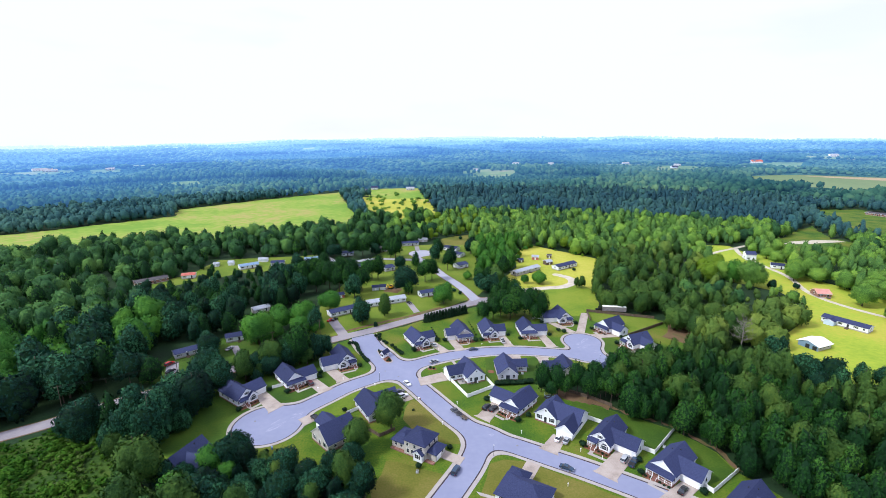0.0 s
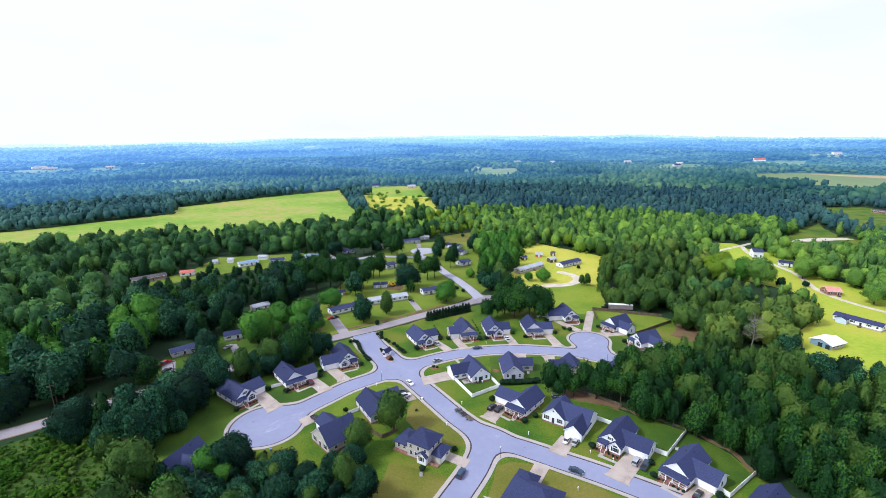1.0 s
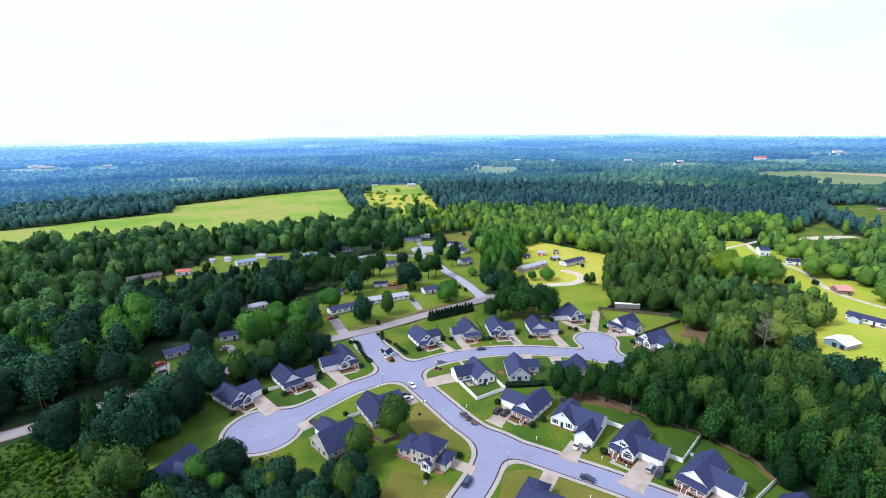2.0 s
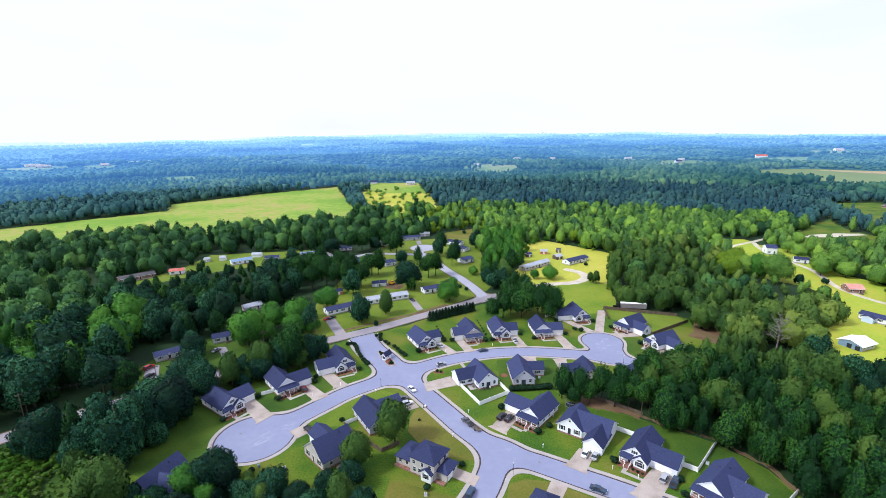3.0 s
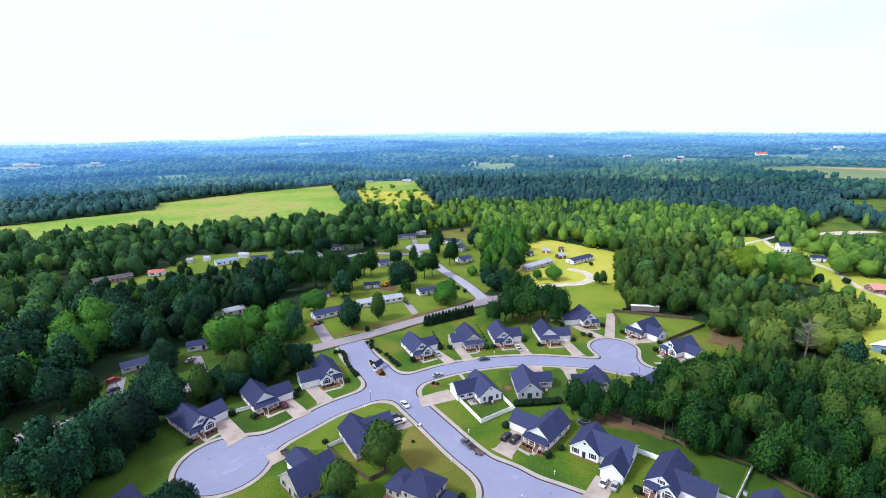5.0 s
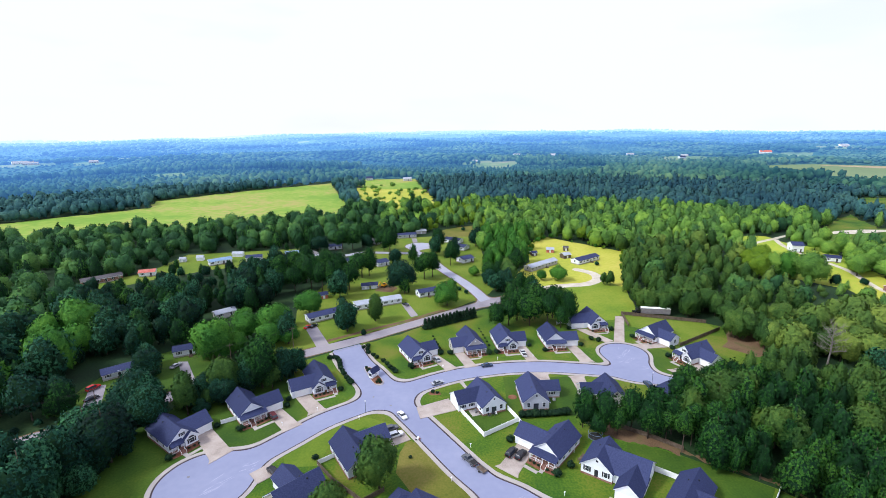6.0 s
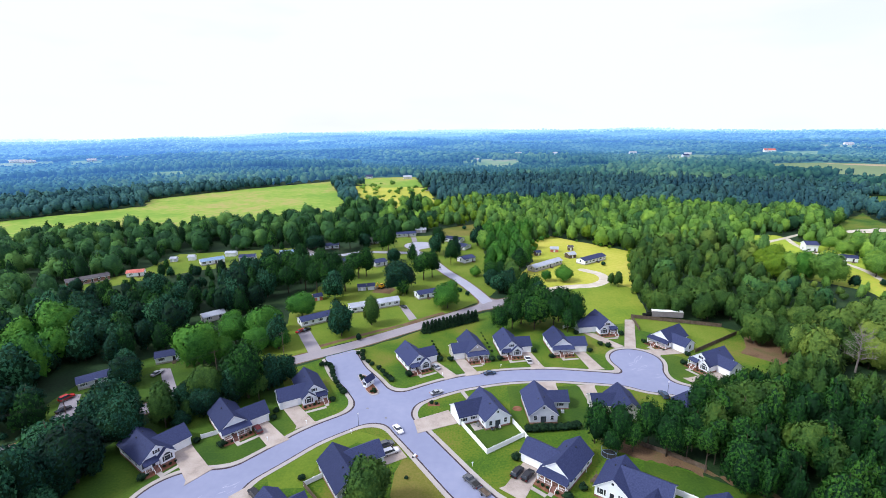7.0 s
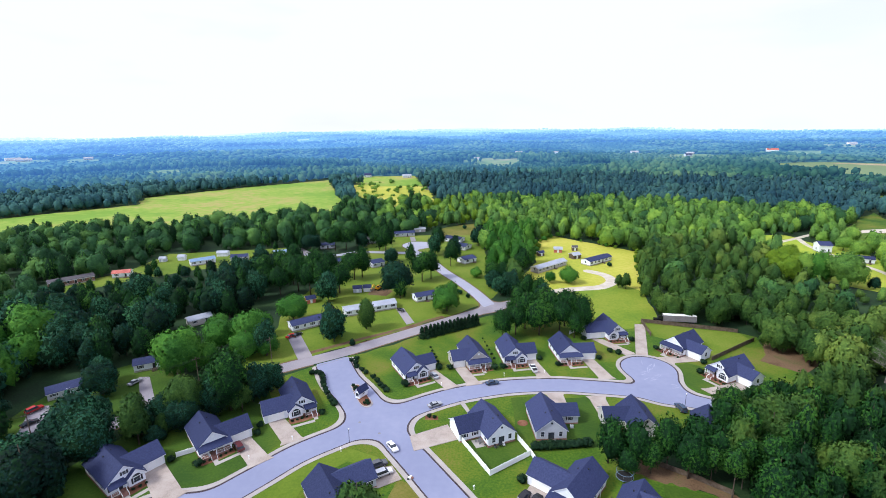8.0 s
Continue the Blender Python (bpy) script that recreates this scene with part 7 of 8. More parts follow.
def lorry(x, y, turn):
    """A tractor with a box trailer, nose along -x."""
    t = thing("articulated_lorry", x, y, 0.06, turn, "dark lorry tractor with a long white box trailer", "lorry")
    box_part = part("trailer_box", boxed(-5.2, 8.6, -1.28, 1.28, 1.25, 3.95), M["trailer_side"], t, "long dull grey-brown box trailer")
    part("trailer_roof", boxed(-5.22, 8.62, -1.3, 1.3, 3.952, 4.0), M["vinyl"], t, "white trailer roof")
    for k in range(11):
        px = -4.8 + 1.28 * k
        part("rib", boxed(px - 0.04, px + 0.04, -1.31, -1.28, 1.3, 3.9), M["trailer_side"], box_part)
    part("chassis", boxed(-8.6, 8.4, -0.5, 0.5, 0.8, 1.24), M["steel"], t)
    bm = boxed(-7.6, -5.4, -1.15, 1.15, 0.9, 3.3)
    bmesh.ops.bevel(bm, geom=list(bm.edges), offset=0.18, segments=2, affect="EDGES")
    part("cab", bm, M["car_black"], t, "dark sleeper cab")
    bm = boxed(-9.2, -7.55, -0.95, 0.95, 0.8, 2.0)
    bmesh.ops.bevel(bm, geom=list(bm.edges), offset=0.15, segments=2, affect="EDGES")
    part("bonnet", bm, M["car_black"], t)
    part("windscreen", boxed(-7.68, -7.55, -0.95, 0.95, 2.1, 2.95), M["glass"], t)
    for px in (-8.5, -5.9, -4.8, 6.2, 7.4):
        for s in (-1, 1):
            bm = bmesh.new()
            tube(bm, (px, s * 0.85, 0.5), (px, s * 1.2, 0.5), 0.5, 0.5, 14)
            part("wheel", bm, M["tyre"], t)


lorry(105.0, 260.6, -9)


def digger(x, y, turn):
    t = thing("excavator", x, y, 0.04, turn, "yellow excavator on bare earth among trees", "excavator")
    for s in (-1, 1):
        bm = boxed(-1.8, 1.8, s * 1.0 - 0.3, s * 1.0 + 0.3, 0, 0.8)
        bmesh.ops.bevel(bm, geom=list(bm.edges), offset=0.2, segments=2, affect="EDGES")
        part("track", bm, M["tyre"], t)
    bm = boxed(-1.8, 1.3, -1.2, 1.2, 0.9, 2.0)
    bmesh.ops.bevel(bm, geom=list(bm.edges), offset=0.15, segments=2, affect="EDGES")
    part("body", bm, M["yellow"], t)
    part("cab", boxed(0.0, 1.3, 0.2, 1.2, 2.0, 3.3), M["yellow"], t)
    part("cab_window", boxed(0.1, 1.34, 0.3, 1.24, 2.3, 3.1), M["glass"], t)
    bm = bmesh.new()
    tube(bm, (1.2, -0.4, 1.8), (3.4, -0.4, 4.4), 0.28, 0.22, 6)
    tube(bm, (3.4, -0.4, 4.4), (5.2, -0.4, 2.2), 0.22, 0.18, 6)
    part("boom", bm, M["yellow"], t)
    part("bucket", boxed(4.8, 5.6, -0.9, 0.1, 1.2, 2.2), M["steel"], t)


digger(-34.6, 309.5, -120)
patch("bare_earth", [(-39, 302), (-29, 300), (-26, 308), (-31, 315), (-38, 313)], 0.055, M["earth"], "bare earth round an excavator", "earth", 1.0)
patch("bare_earth", [(120, 224), (126, 230), (133, 246), (142, 243), (140, 222), (130, 214)], 0.06, M["earth"], "bare red-brown earth at the edge of woods", "earth", 1.5)
# Dark sheet laid on the ground for the shade of the pines.
patch("undergrowth", [(45, 172), (50, 166), (58, 163.5), (66, 160), (73, 154), (80, 160), (74, 172), (62, 178), (47, 178)], 0.056, M["undergrowth"], "dark undergrowth patch standing in for shade beneath pines", "undergrowth", 1.5)
FENCE_FOOT = [(49, 174), (52, 167), (59, 163.5), (67, 160), (75, 153), (81, 149), (89.3, 143), (98, 130), (99.8, 118)]
band("bare_earth", lambda x, y: to_line(x, y, FENCE_FOOT, 0.0) - np.where(x < 69, 2.8, 0.75) + 0.7 * np.sin(x * 0.8 + y * 0.3) * np.sin(y * 0.55) + 0.3 * np.sin(x * 2.1), (44, 104, 114, 184), 0.7, -99, 0.0, 0.06, M["earth"], "bare brown earth under the pines behind fences", "earth")
for pts in ([(-57, 233), (-47, 239.5), (-37, 246), (-18, 258.5), (1, 272), (2, 270), (-18, 255.5), (-36, 244), (-54, 232)],):
    patch("verge", pts, 0.050, M["earth"], "brown worn verge beside the country road", "verge", 0.8)


# ---- entrance island, shrubs, poles and small things ----
def island():
    outline = bent([(-31.0, 209.4), (-28.2, 209.8), (-24.5, 203.5), (-21.6, 198.0), (-23.0, 195.8), (-25.4, 197.4), (-28.6, 203.6), (-31.0, 209.4)], 4)[:-1]
    bm = bmesh.new()
    slab(bm, [(x, y, 0.22) for x, y in outline], 0.16)
    tagged(mesh_object("traffic_island", bm, M["pavement"]), "raised kerbed island at the estate entrance", "traffic island", kind="structure")
    cx, cy = -26.3, 203.0
    bm = bmesh.new()
    slab(bm, [(cx + (x - cx) * 0.86, cy + (y - cy) * 0.9, 0.26) for x, y in outline], 0.1)
    tagged(mesh_object("flower_bed", bm, M["mulch"]), "planted mulch bed on the entrance island", "flower bed", kind="structure")
    for x, y, s in ((-29.8, 208.4, 0.8), (-28.6, 207.4, 0.7), (-28.9, 206.0, 0.8), (-23.6, 198.6, 0.9), (-23.0, 197.3, 0.8), (-24.2, 197.6, 0.7)):
        bush(x, y, s, "low green shrub on the entrance island").location.z = 0.24
    g = thing("gatehouse", -26.0, 202.6, 0.26, 57, "small white gatehouse sign shelter with a grey gabled roof", "gatehouse")
    gable_block(g, -2.0, 2.0, -0.9, 0.9, 2.4, 3.6, "x", M["white"], M["shingle"])
    part("sign_panel", on_face("l", 0, -2.0, 0.06, 0.6, 0.8, 1.9), M["shutter"], g, "dark sign panel")
    window(g, "f", 0, -0.9, 1.0, 0.9, 1.0, shutters=False)


island()
for x, y, s in ((-46.3, 217.4, 1.3), (-44.6, 217.8, 1.4), (-43.0, 216.6, 1.4), (-41.8, 214.8, 1.3), (-41.2, 212.8, 1.3), (-40.6, 210.6, 1.3), (-39.9, 208.4, 1.3), (-38.8, 206.0, 1.2), (-37.7, 203.8, 1.3), (-36.3, 201.4, 1.3), (-35.0, 199.2, 1.35), (-33.8, 197.4, 1.5)):
    bush(x, y, s, "rounded dark shrub in a row by the entrance")
for x, y, s in ((-33.8, 226.8, 1.2), (-32.0, 228.0, 1.3), (-31.8, 224.6, 1.3), (-31.0, 222.0, 1.3), (-28.6, 219.4, 1.3), (-26.8, 217.4, 1.2), (-23.8, 214.2, 1.3), (-22.0, 211.6, 1.3), (-20.6, 209.0, 1.3), (-19.2, 207.2, 1.4), (-18.0, 205.4, 1.5)):
    bush(x, y, s, "rounded dark shrub in a row by the entrance")
for k in range(6):
    bush(-4.0 + 0.75 * k, 238.0 - 3.1 * k, 0.6 + 0.08 * k, "small dark shrub in a row between gardens")
    bush(17.6 + 0.6 * k, 246.0 - 3.6 * k, 0.5 + 0.04 * k, "small dark shrub in a row between gardens")
for k in range(13):
    bush(26.5 + 1.25 * k, 174.8 + 0.12 * k, 1.75, "dark shrub in a clipped hedge behind a house")
bush(-64.3, 130.6, 1.6, "reddish-green round shrub by the turning circle")
bush(-58.5, 129.6, 1.3)
bush(-3.2, 190.3, 0.9)
bush(-1.6, 189.9, 0.8)
bush(-36.5, 155.5, 1.3)
bush(-9.0, 155.3, 0.7)
bush(36.0, 150.6, 1.4)
bush(-5.2, 121.8, 1.4)
bush(5.2, 131.6, 1.3)
for x, y in ((66.5, 232.8), (69.2, 231.0)):
    bush(x, y, 1.5)
patch("flower_bed", [(-4.6, 191.2), (-0.6, 190.8), (-0.4, 188.8), (-4.4, 189.0)], 0.062, M["mulch"], "small mulch bed on a corner lawn", "flower bed", 0.3)
patch("flower_bed", [(24.8 + 1.6 * math.cos(b), 187 + 1.6 * math.sin(b)) for b in np.linspace(0, 6.283, 17)[:-1]], 0.062, M["mulch"], "round red mulch bed on a lawn", "flower bed", 0.3)
def smear(cx, cy, angle, length, wide, z):
    """A ragged pale streak where the street concrete is worn."""
    c, n, sides = Vector((math.cos(angle), math.sin(angle))), 9, ([], [])
    for k in range(n):
        f = k / (n - 1)
        half = wide * math.sin(math.pi * (0.06 + 0.88 * f)) * random.uniform(0.35, 1.0)
        bend = 0.18 * length * math.sin(3 * f + cx)
        mid = Vector((cx, cy)) + c * length * (f - 0.5) + Vector((-c.y, c.x)) * bend * 0.3
        for side, sign in zip(sides, (1, -1)):
            side.append(tuple(mid + Vector((-c.y, c.x)) * half * sign * random.uniform(0.5, 1.0)))
    patch("concrete_stain", sides[0] + sides[1][::-1], z, M["stain"], "pale worn streak on the street concrete", "stain")


for cx, cy, angle, n, reach, length in ((77.0, 220.5, 1.2, 9, 3.6, 4.2), (75.0, 213.5, 0.5, 8, 3.4, 4.0), (80.5, 206.0, -0.4, 4, 2.2, 3.5), (-60.0, 146.5, 0.85, 7, 3.6, 5.5), (-54.5, 152.5, 0.8, 6, 1.8, 3.6), (20.5, 139.0, 0.6, 4, 1.5, 2.4)):
    for k in range(n):
        smear(cx + random.uniform(-reach, reach) * 0.8, cy + random.uniform(-reach, reach), angle + random.uniform(-0.35, 0.35), length * random.uniform(0.4, 1.1), random.uniform(0.1, 0.4), 0.0745 + 0.0004 * k)
for x, y in ((-69.6, 148.6), (-24.2, 188.0), (-17.5, 182.5), (29, 133)):
    bm = bmesh.new()
    tube(bm, (x, y, 0.05), (x, y, 0.078), 0.42, 0.42, 14)
    tagged(mesh_object("manhole_cover", bm, M["steel"]), "round iron manhole cover in the street", "manhole cover", group="manhole covers")


def pole(x, y, high, label, arms=True):
    p = thing("utility_pole", x, y, 0, 35, label, "utility pole", group="utility poles")
    bm = bmesh.new()
    tube(bm, (0, 0, -0.3), (0, 0, high), 0.16, 0.11, 8)
    part("pole", bm, M["wood"], p)
    if arms:
        part("crossarm", boxed(-1.2, 1.2, -0.06, 0.06, high - 0.9, high - 0.75), M["wood"], p)
        for k in (-1.0, 0.0, 1.0):
            bm = bmesh.new()
            tube(bm, (k, 0, high - 0.75), (k, 0, high - 0.55), 0.06, 0.04, 6)
            part("insulator", bm, M["steel"], p)
    return p


POLES = [(-152, 158.5), (-115.0, 178.4), (-84, 211), (-64, 226.5)]
for x, y in POLES:
    pole(x, y, 10.5, "wooden utility pole beside the country road")
for (ax, ay), (bx, by) in zip(POLES, POLES[1:]):
    w = thing("power_line", ax, ay, 0, 0, "thin dark power lines between wooden poles", "power line", group="power lines")
    for off in (-0.8, 0.0, 0.8):
        bm = bmesh.new()
        pts = [Vector(((bx - ax) * t - off * 0.5, (by - ay) * t + off * 0.8, 9.9 - 3.2 * t * (1 - t))) for t in np.linspace(0, 1, 9)]
        rings = [[bm.verts.new(q + Vector(o)) for o in ((0, 0, 0.022), (0.016, -0.016, 0), (0, 0, -0.022), (-0.016, 0.016, 0))] for q in pts]
        for r0, r1 in zip(rings, rings[1:]):
            for j in range(4):
                bm.faces.new((r0[j], r0[(j + 1) % 4], r1[(j + 1) % 4], r1[j]))
        part("wire", bm, M["tyre"], w)
pole(32.1, 301.3, 9.0, "wooden lamp pole by the side street", False)
pole(-6.8, 246.6, 6.5, "wooden pole at the end of the hedge", False)


def street_lamp(x, y, turn):
    p = thing("street_lamp", x, y, 0.05, turn, "dark slender street lamp at the kerb", "street lamp", group="street lamps")
    bm = bmesh.new()
    tube(bm, (0, 0, 0), (0, 0, 4.0), 0.07, 0.05, 8)
    part("post", bm, M["shutter"], p)
    bm = bmesh.new()
    tube(bm, (0, 0, 4.0), (0, 0, 4.4), 0.12, 0.18, 8)
    part("lantern", bm, M["lamp"], p)


for x, y, a in ((-25.5, 178.6, 0), (20.2, 127.5, 0), (77.6, 195.2, 0)):
    street_lamp(x, y, a)


def mailbox(x, y, turn):
    p = thing("mailbox", x, y, 0.05, turn, "white mailbox on a post at the kerb", "mailbox", group="mailboxes")
    part("post", boxed(-0.06, 0.06, -0.06, 0.06, 0, 1.05), M["vinyl"], p)
    bm = boxed(-0.13, 0.13, -0.28, 0.28, 1.05, 1.32)
    bmesh.ops.bevel(bm, geom=list(bm.edges), offset=0.04, segments=2, affect="EDGES")
    part("box", bm, M["trim"], p)


for x, y, a in ((0.5, 208.6, 20), (22.8, 214.8, 5), (37.6, 216.4, 0), (-42.0, 179.8, 35), (-51.2, 171.6, 45), (31.6, 140.0, -35), (50.4, 129.6, -35), (56.6, 125.6, -35), (41.8, 112.8, 145), (8.6, 159.8, -50), (2.6, 145.8, 130), (-27.0, 174.4, 210)):
    mailbox(x, y, a)


def trampoline(x, y):
    t = thing("trampoline", x, y, 0.05, 0, "round dark netted trampoline behind a house", "trampoline")
    bm = bmesh.new()
    tube(bm, (0, 0, 0.85), (0, 0, 0.9), 2.0, 2.0, 24)
    part("mat", bm, M["tyre"], t)
    bm = bmesh.new()
    n = 24
    for z in (0.9, 2.4):
        for k in range(n):
            a, b = 2 * math.pi * k / n, 2 * math.pi * (k + 1) / n
            tube(bm, (2.1 * math.cos(a), 2.1 * math.sin(a), z), (2.1 * math.cos(b), 2.1 * math.sin(b), z), 0.05, 0.05, 4)
    part("rim", bm, M["blue"], t, "faded blue padded rim")
    for k in range(6):
        a = 2 * math.pi * k / 6
        bm = bmesh.new()
        tube(bm, (2.1 * math.cos(a), 2.1 * math.sin(a), 0), (2.1 * math.cos(a), 2.1 * math.sin(a), 2.4), 0.04, 0.04, 6)
        part("leg", bm, M["steel"], t)


trampoline(46.6, 163.0)


def deck(x, y, turn, w, d):
    t = thing("wooden_deck", x, y, 0.05, turn, "small brown wooden deck behind a house", "deck", group="decks")
    n = int(w / 0.3)
    for k in range(n):
        part("plank", boxed(-w / 2 + k * 0.3, -w / 2 + k * 0.3 + 0.27, 0, d, 0.55, 0.6), M["wood"], t)
    for px in (-w / 2 + 0.1, w / 2 - 0.1):
        for py in (0.1, d - 0.1):
            part("leg", boxed(px - 0.06, px + 0.06, py - 0.06, py + 0.06, 0, 1.5), M["wood"], t)
    part("rail", boxed(-w / 2, w / 2, d - 0.08, d, 1.4, 1.5), M["wood"], t)


deck(39.6, 154.4, -130, 3.6, 2.6)
deck(-32.4, 132.2, -136, 3.4, 2.4)


def patio_set(x, y):
    t = thing("patio_table", x, y, 0.07, 20, "round dark patio table on a small terrace", "table")
    bm = bmesh.new()
    tube(bm, (0, 0, 0.70), (0, 0, 0.74), 0.6, 0.6, 16)
    part("tabletop", bm, M["steel"], t)
    for k in range(4):
        a = math.pi / 4 + k * math.pi / 2
        part("leg", boxed(0.4 * math.cos(a) - 0.03, 0.4 * math.cos(a) + 0.03, 0.4 * math.sin(a) - 0.03, 0.4 * math.sin(a) + 0.03, 0, 0.7), M["steel"], t)
    for k in range(4):
        a = k * math.pi / 2
        c = thing("patio_chair", x + 1.1 * math.cos(a), y + 1.1 * math.sin(a), 0.07, math.degrees(a) - 90, "dark metal patio chair at a round table", "chair", group="patio chairs")
        part("seat", boxed(-0.25, 0.25, -0.25, 0.25, 0.42, 0.47), M["steel"], c)
        part("backrest", boxed(-0.25, 0.25, 0.2, 0.25, 0.47, 0.95), M["steel"], c)
        for sx in (-0.22, 0.22):
            for sy in (-0.22, 0.22):
                part("leg", boxed(sx - 0.02, sx + 0.02, sy - 0.02, sy + 0.02, 0, 0.42), M["steel"], c)


slab_quad("patio", [(9.0, 178.8), (13.8, 180.4), (14.8, 177.0), (10.2, 175.4)], 0.07, "pavement", "small pale concrete terrace behind a house", "patio", 0.05)
patio_set(11.4, 178.0)


def dead_tree(x, y):
    t = thing("dead_tree", x, y, 0, 0, "bare pale grey dead tree among green woods", "tree")
    rng = np.random.default_rng(77)
    bm = bmesh.new()
    tube(bm, (0, 0, -0.2), (0.3, 0.1, 6), 0.24, 0.15, 8)
    tube(bm, (0.3, 0.1, 6), (0.1, 0.3, 13.0), 0.15, 0.04, 6)
    part("trunk", bm, M["pale_bark"], t)
    for k in range(20):
        a, z = 2.4 * k, 3.6 + 0.44 * k
        reach = 4.8 - 0.17 * k
        tip = Vector((reach * math.cos(a), reach * math.sin(a), z + rng.uniform(1.4, 3.2)))
        bm = bmesh.new()
        tube(bm, (0.2, 0.2, z), tip, 0.07, 0.022, 5)
        for j in range(22):
            base = Vector((0.2, 0.2, z)).lerp(tip, 0.2 + 0.036 * j)
            tube(bm, base, base + Vector(rng.uniform(-1.0, 1.0, 3)) + Vector((0, 0, 0.6)), 0.03, 0.012, 3)
        part("limb", bm, M["pale_bark"], t)
    return t


dead_tree(152.3, 208.0).scale = (1.5, 1.5, 1.2)


def rubbish(x, y):
    t = thing("rubbish_heap", x, y, 0.07, 55, "pale rubbish bags and a brown box at the kerb", "rubbish")
    for n, (u, v, r, mat) in enumerate(((0.0, 0.0, 0.42, "vinyl"), (0.6, 0.15, 0.36, "vinyl"), (-0.55, 0.1, 0.3, "shutter"))):
        bm = bmesh.new()
        bmesh.ops.create_icosphere(bm, subdivisions=2, radius=r)
        for p in bm.verts:
            p.co *= 1 + 0.18 * noise.noise(p.co * 4 + Vector((n * 3.1, 0, 0)))
            p.co.z = max(p.co.z * 0.85, -r * 0.55) + r * 0.55
        bmesh.ops.translate(bm, verts=bm.verts, vec=(u, v, 0))
        part("bag", bm, M[mat], t, smooth=True)
    part("box", boxed(0.1, 0.6, -0.75, -0.3, 0, 0.4), M["brick"], t, "brown cardboard box")


rubbish(-7.4, 163.9)


def barbecue(x, y, turn):
    t = thing("barbecue", x, y, 0.07, turn, "black covered barbecue on a terrace", "barbecue", group="barbecues")
    bm = boxed(-0.55, 0.55, -0.3, 0.3, 0.75, 1.0)
    bmesh.ops.bevel(bm, geom=list(bm.edges), offset=0.06, segments=2, affect="EDGES")
    part("firebox", bm, M["tyre"], t)
    bm = boxed(-0.5, 0.5, -0.28, 0.28, 1.0, 1.22)
    bmesh.ops.bevel(bm, geom=[e for e in bm.edges if e.verts[0].co.z > 1.1 and e.verts[1].co.z > 1.1], offset=0.14, segments=3, affect="EDGES")
    part("lid", bm, M["shutter"], t)
    part("side_shelf", boxed(0.56, 0.95, -0.26, 0.26, 0.92, 0.96), M["steel"], t)
    for sx in (-0.45, 0.45):
        for sy in (-0.22, 0.22):
            part("leg", boxed(sx - 0.03, sx + 0.03, sy - 0.03, sy + 0.03, 0, 0.75), M["steel"], t)


def lounge_chair(x, y, turn, mat, label):
    c = thing("garden_chair", x, y, 0.06, turn, label, "chair", group="garden chairs")
    part("seat", boxed(-0.3, 0.3, -0.35, 0.3, 0.34, 0.42), M[mat], c)
    part("backrest", slab(bmesh.new(), [(-0.3, 0.26, 0.42), (0.3, 0.26, 0.42), (0.3, 0.55, 1.02), (-0.3, 0.55, 1.02)], 0.07), M[mat], c)
    for sx in (-0.3, 0.3):
        part("armrest", boxed(sx - 0.04, sx + 0.04, -0.3, 0.3, 0.58, 0.63), M["steel"], c)
        for sy in (-0.3, 0.26):
            part("leg", boxed(sx - 0.025, sx + 0.025, sy - 0.025, sy + 0.025, 0, 0.58), M["steel"], c)


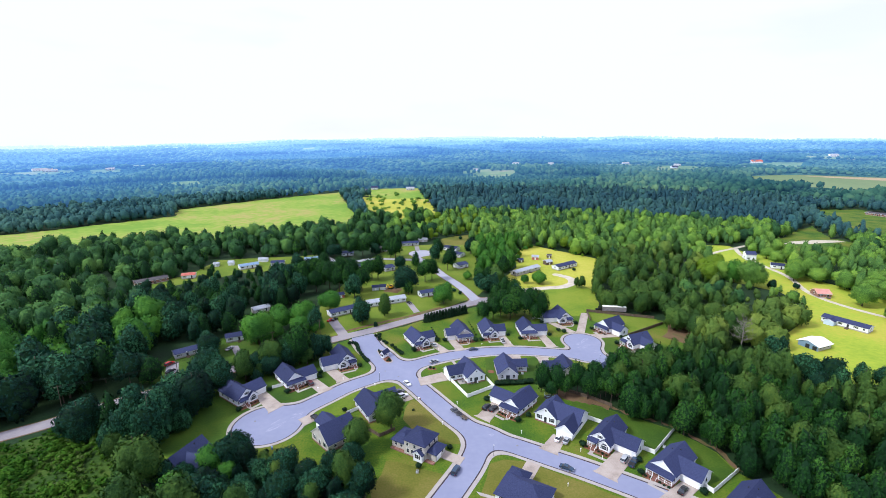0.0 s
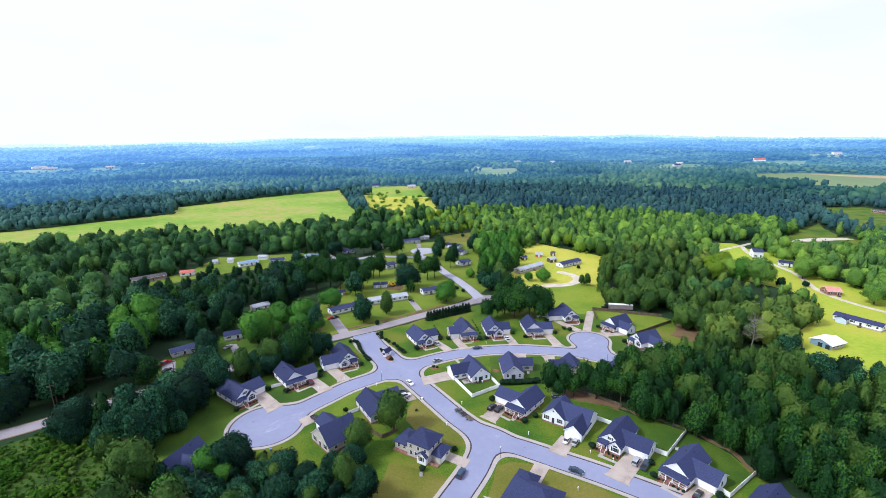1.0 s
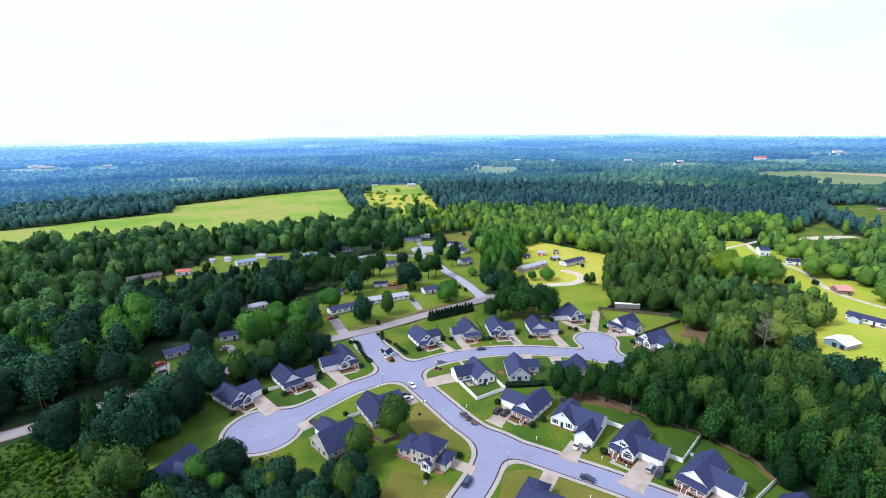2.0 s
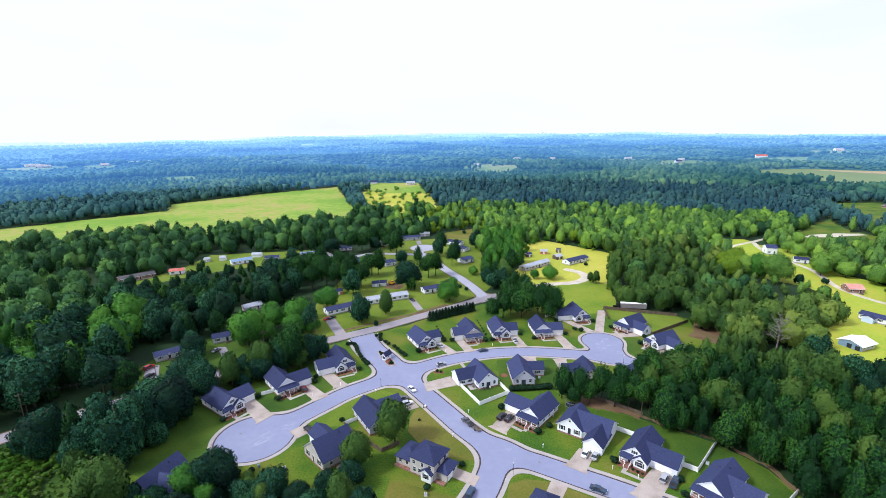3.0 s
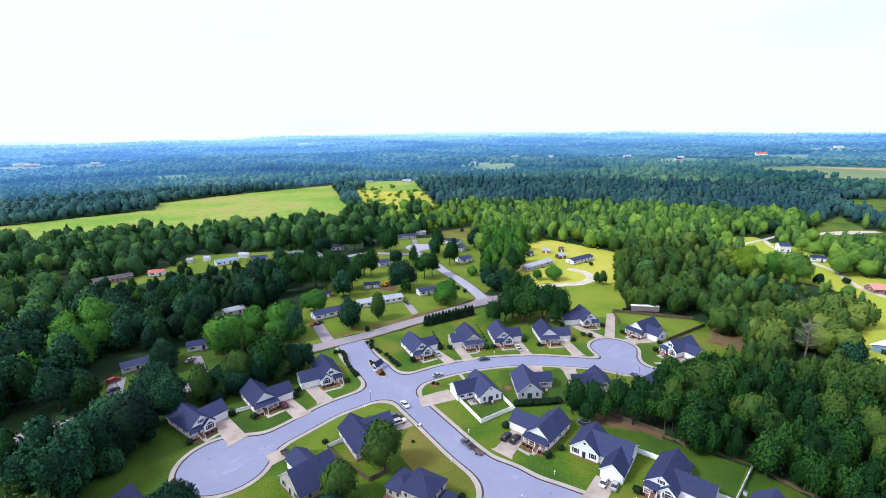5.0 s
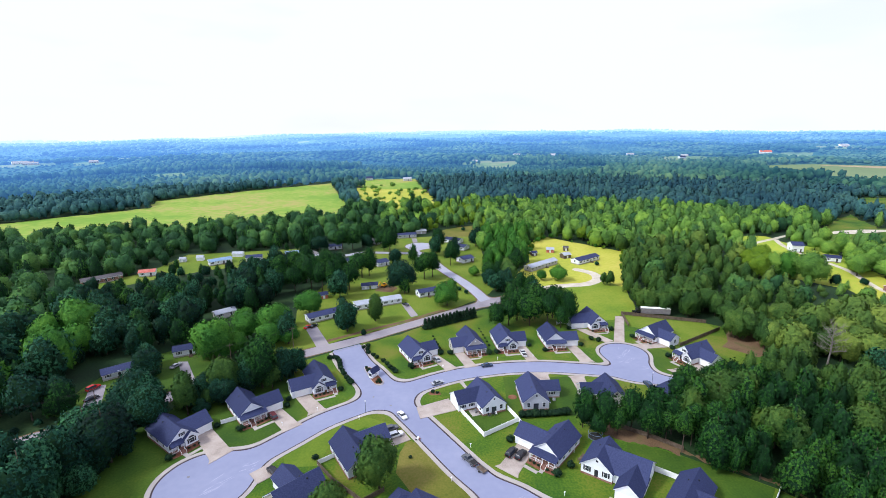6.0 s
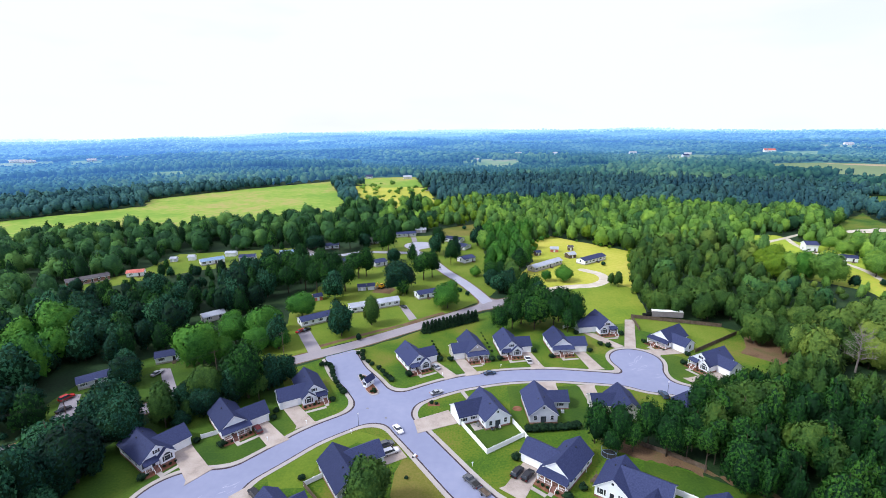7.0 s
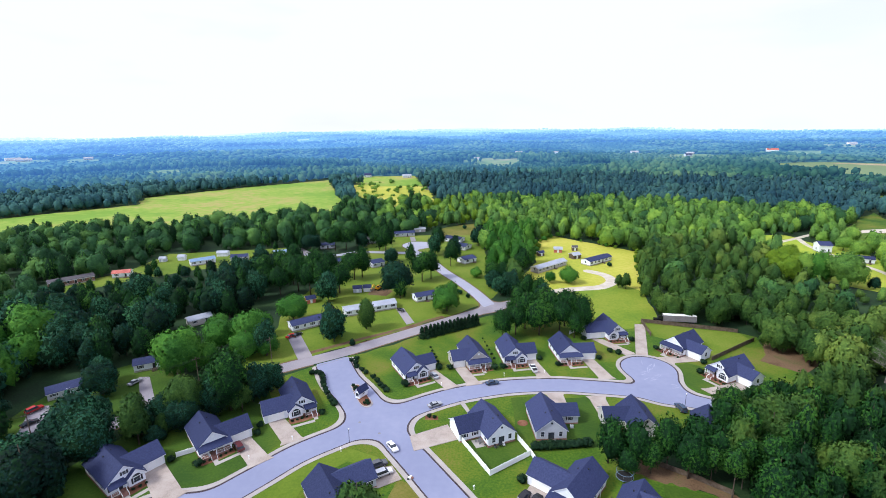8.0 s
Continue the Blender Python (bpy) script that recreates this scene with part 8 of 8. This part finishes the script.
def wheelie_bin(x, y, turn, mat, label):
    t = thing("wheelie_bin", x, y, 0.06, turn, label, "bin", group="wheelie bins")
    bm = bmesh.new()
    lower, upper = [(-0.24, -0.26), (0.24, -0.26), (0.24, 0.26), (-0.24, 0.26)], [(-0.3, -0.34), (0.3, -0.34), (0.3, 0.34), (-0.3, 0.34)]
    vb, vt = [bm.verts.new((u, v, 0.06)) for u, v in lower], [bm.verts.new((u, v, 1.0)) for u, v in upper]
    bm.faces.new(vb[::-1]), bm.faces.new(vt)
    for k in range(4):
        bm.faces.new((vb[k], vb[(k + 1) % 4], vt[(k + 1) % 4], vt[k]))
    part("body", bm, M[mat], t)
    part("lid", slab(bmesh.new(), [(-0.32, -0.38, 1.03), (0.32, -0.38, 1.03), (0.32, 0.38, 1.09), (-0.32, 0.38, 1.09)], 0.05), M[mat], t)
    for sx in (-1, 1):
        bm = bmesh.new()
        tube(bm, (sx * 0.22, 0.28, 0.1), (sx * 0.3, 0.28, 0.1), 0.1, 0.1, 10)
        part("wheel", bm, M["tyre"], t)


def air_conditioner(x, y, turn):
    t = thing("air_conditioner", x, y, 0.06, turn, "grey outdoor air-conditioning unit beside a house", "air conditioner", group="air conditioners")
    bm = boxed(-0.42, 0.42, -0.42, 0.42, 0.08, 0.85)
    bmesh.ops.bevel(bm, geom=list(bm.edges), offset=0.05, segments=2, affect="EDGES")
    part("housing", bm, M["grey"], t)
    bm = bmesh.new()
    tube(bm, (0, 0, 0.851), (0, 0, 0.87), 0.34, 0.34, 14)
    part("fan_grille", bm, M["steel"], t)
    part("base", boxed(-0.5, 0.5, -0.5, 0.5, 0, 0.08), M["pavement"], t)


barbecue(13.6, 179.6, 20)
barbecue(16.9, 175.8, 20)
for x, y, a in ((14.4, 177.6, 200), (12.9, 176.5, 120), (15.6, 175.4, 30)):
    lounge_chair(x, y, a, "shutter", "dark cushioned garden chair beside a terrace")
lounge_chair(18.0, 176.4, 10, "vinyl", "white plastic garden chair on a lawn")
wheelie_bin(-57.0, 131.6, 30, "blue", "blue wheelie bin at the kerb of a turning circle")
wheelie_bin(-16.9, 149.4, 35, "shutter", "dark wheelie bin behind a grey house")
for x, y, a in ((32.6, 177.5, 0), (39.0, 184.5, 0), (-49.0, 131.0, 44), (-5.5, 119.5, 0), (80.0, 131.5, -41), (66.0, 142.5, -41)):
    air_conditioner(x, y, a)
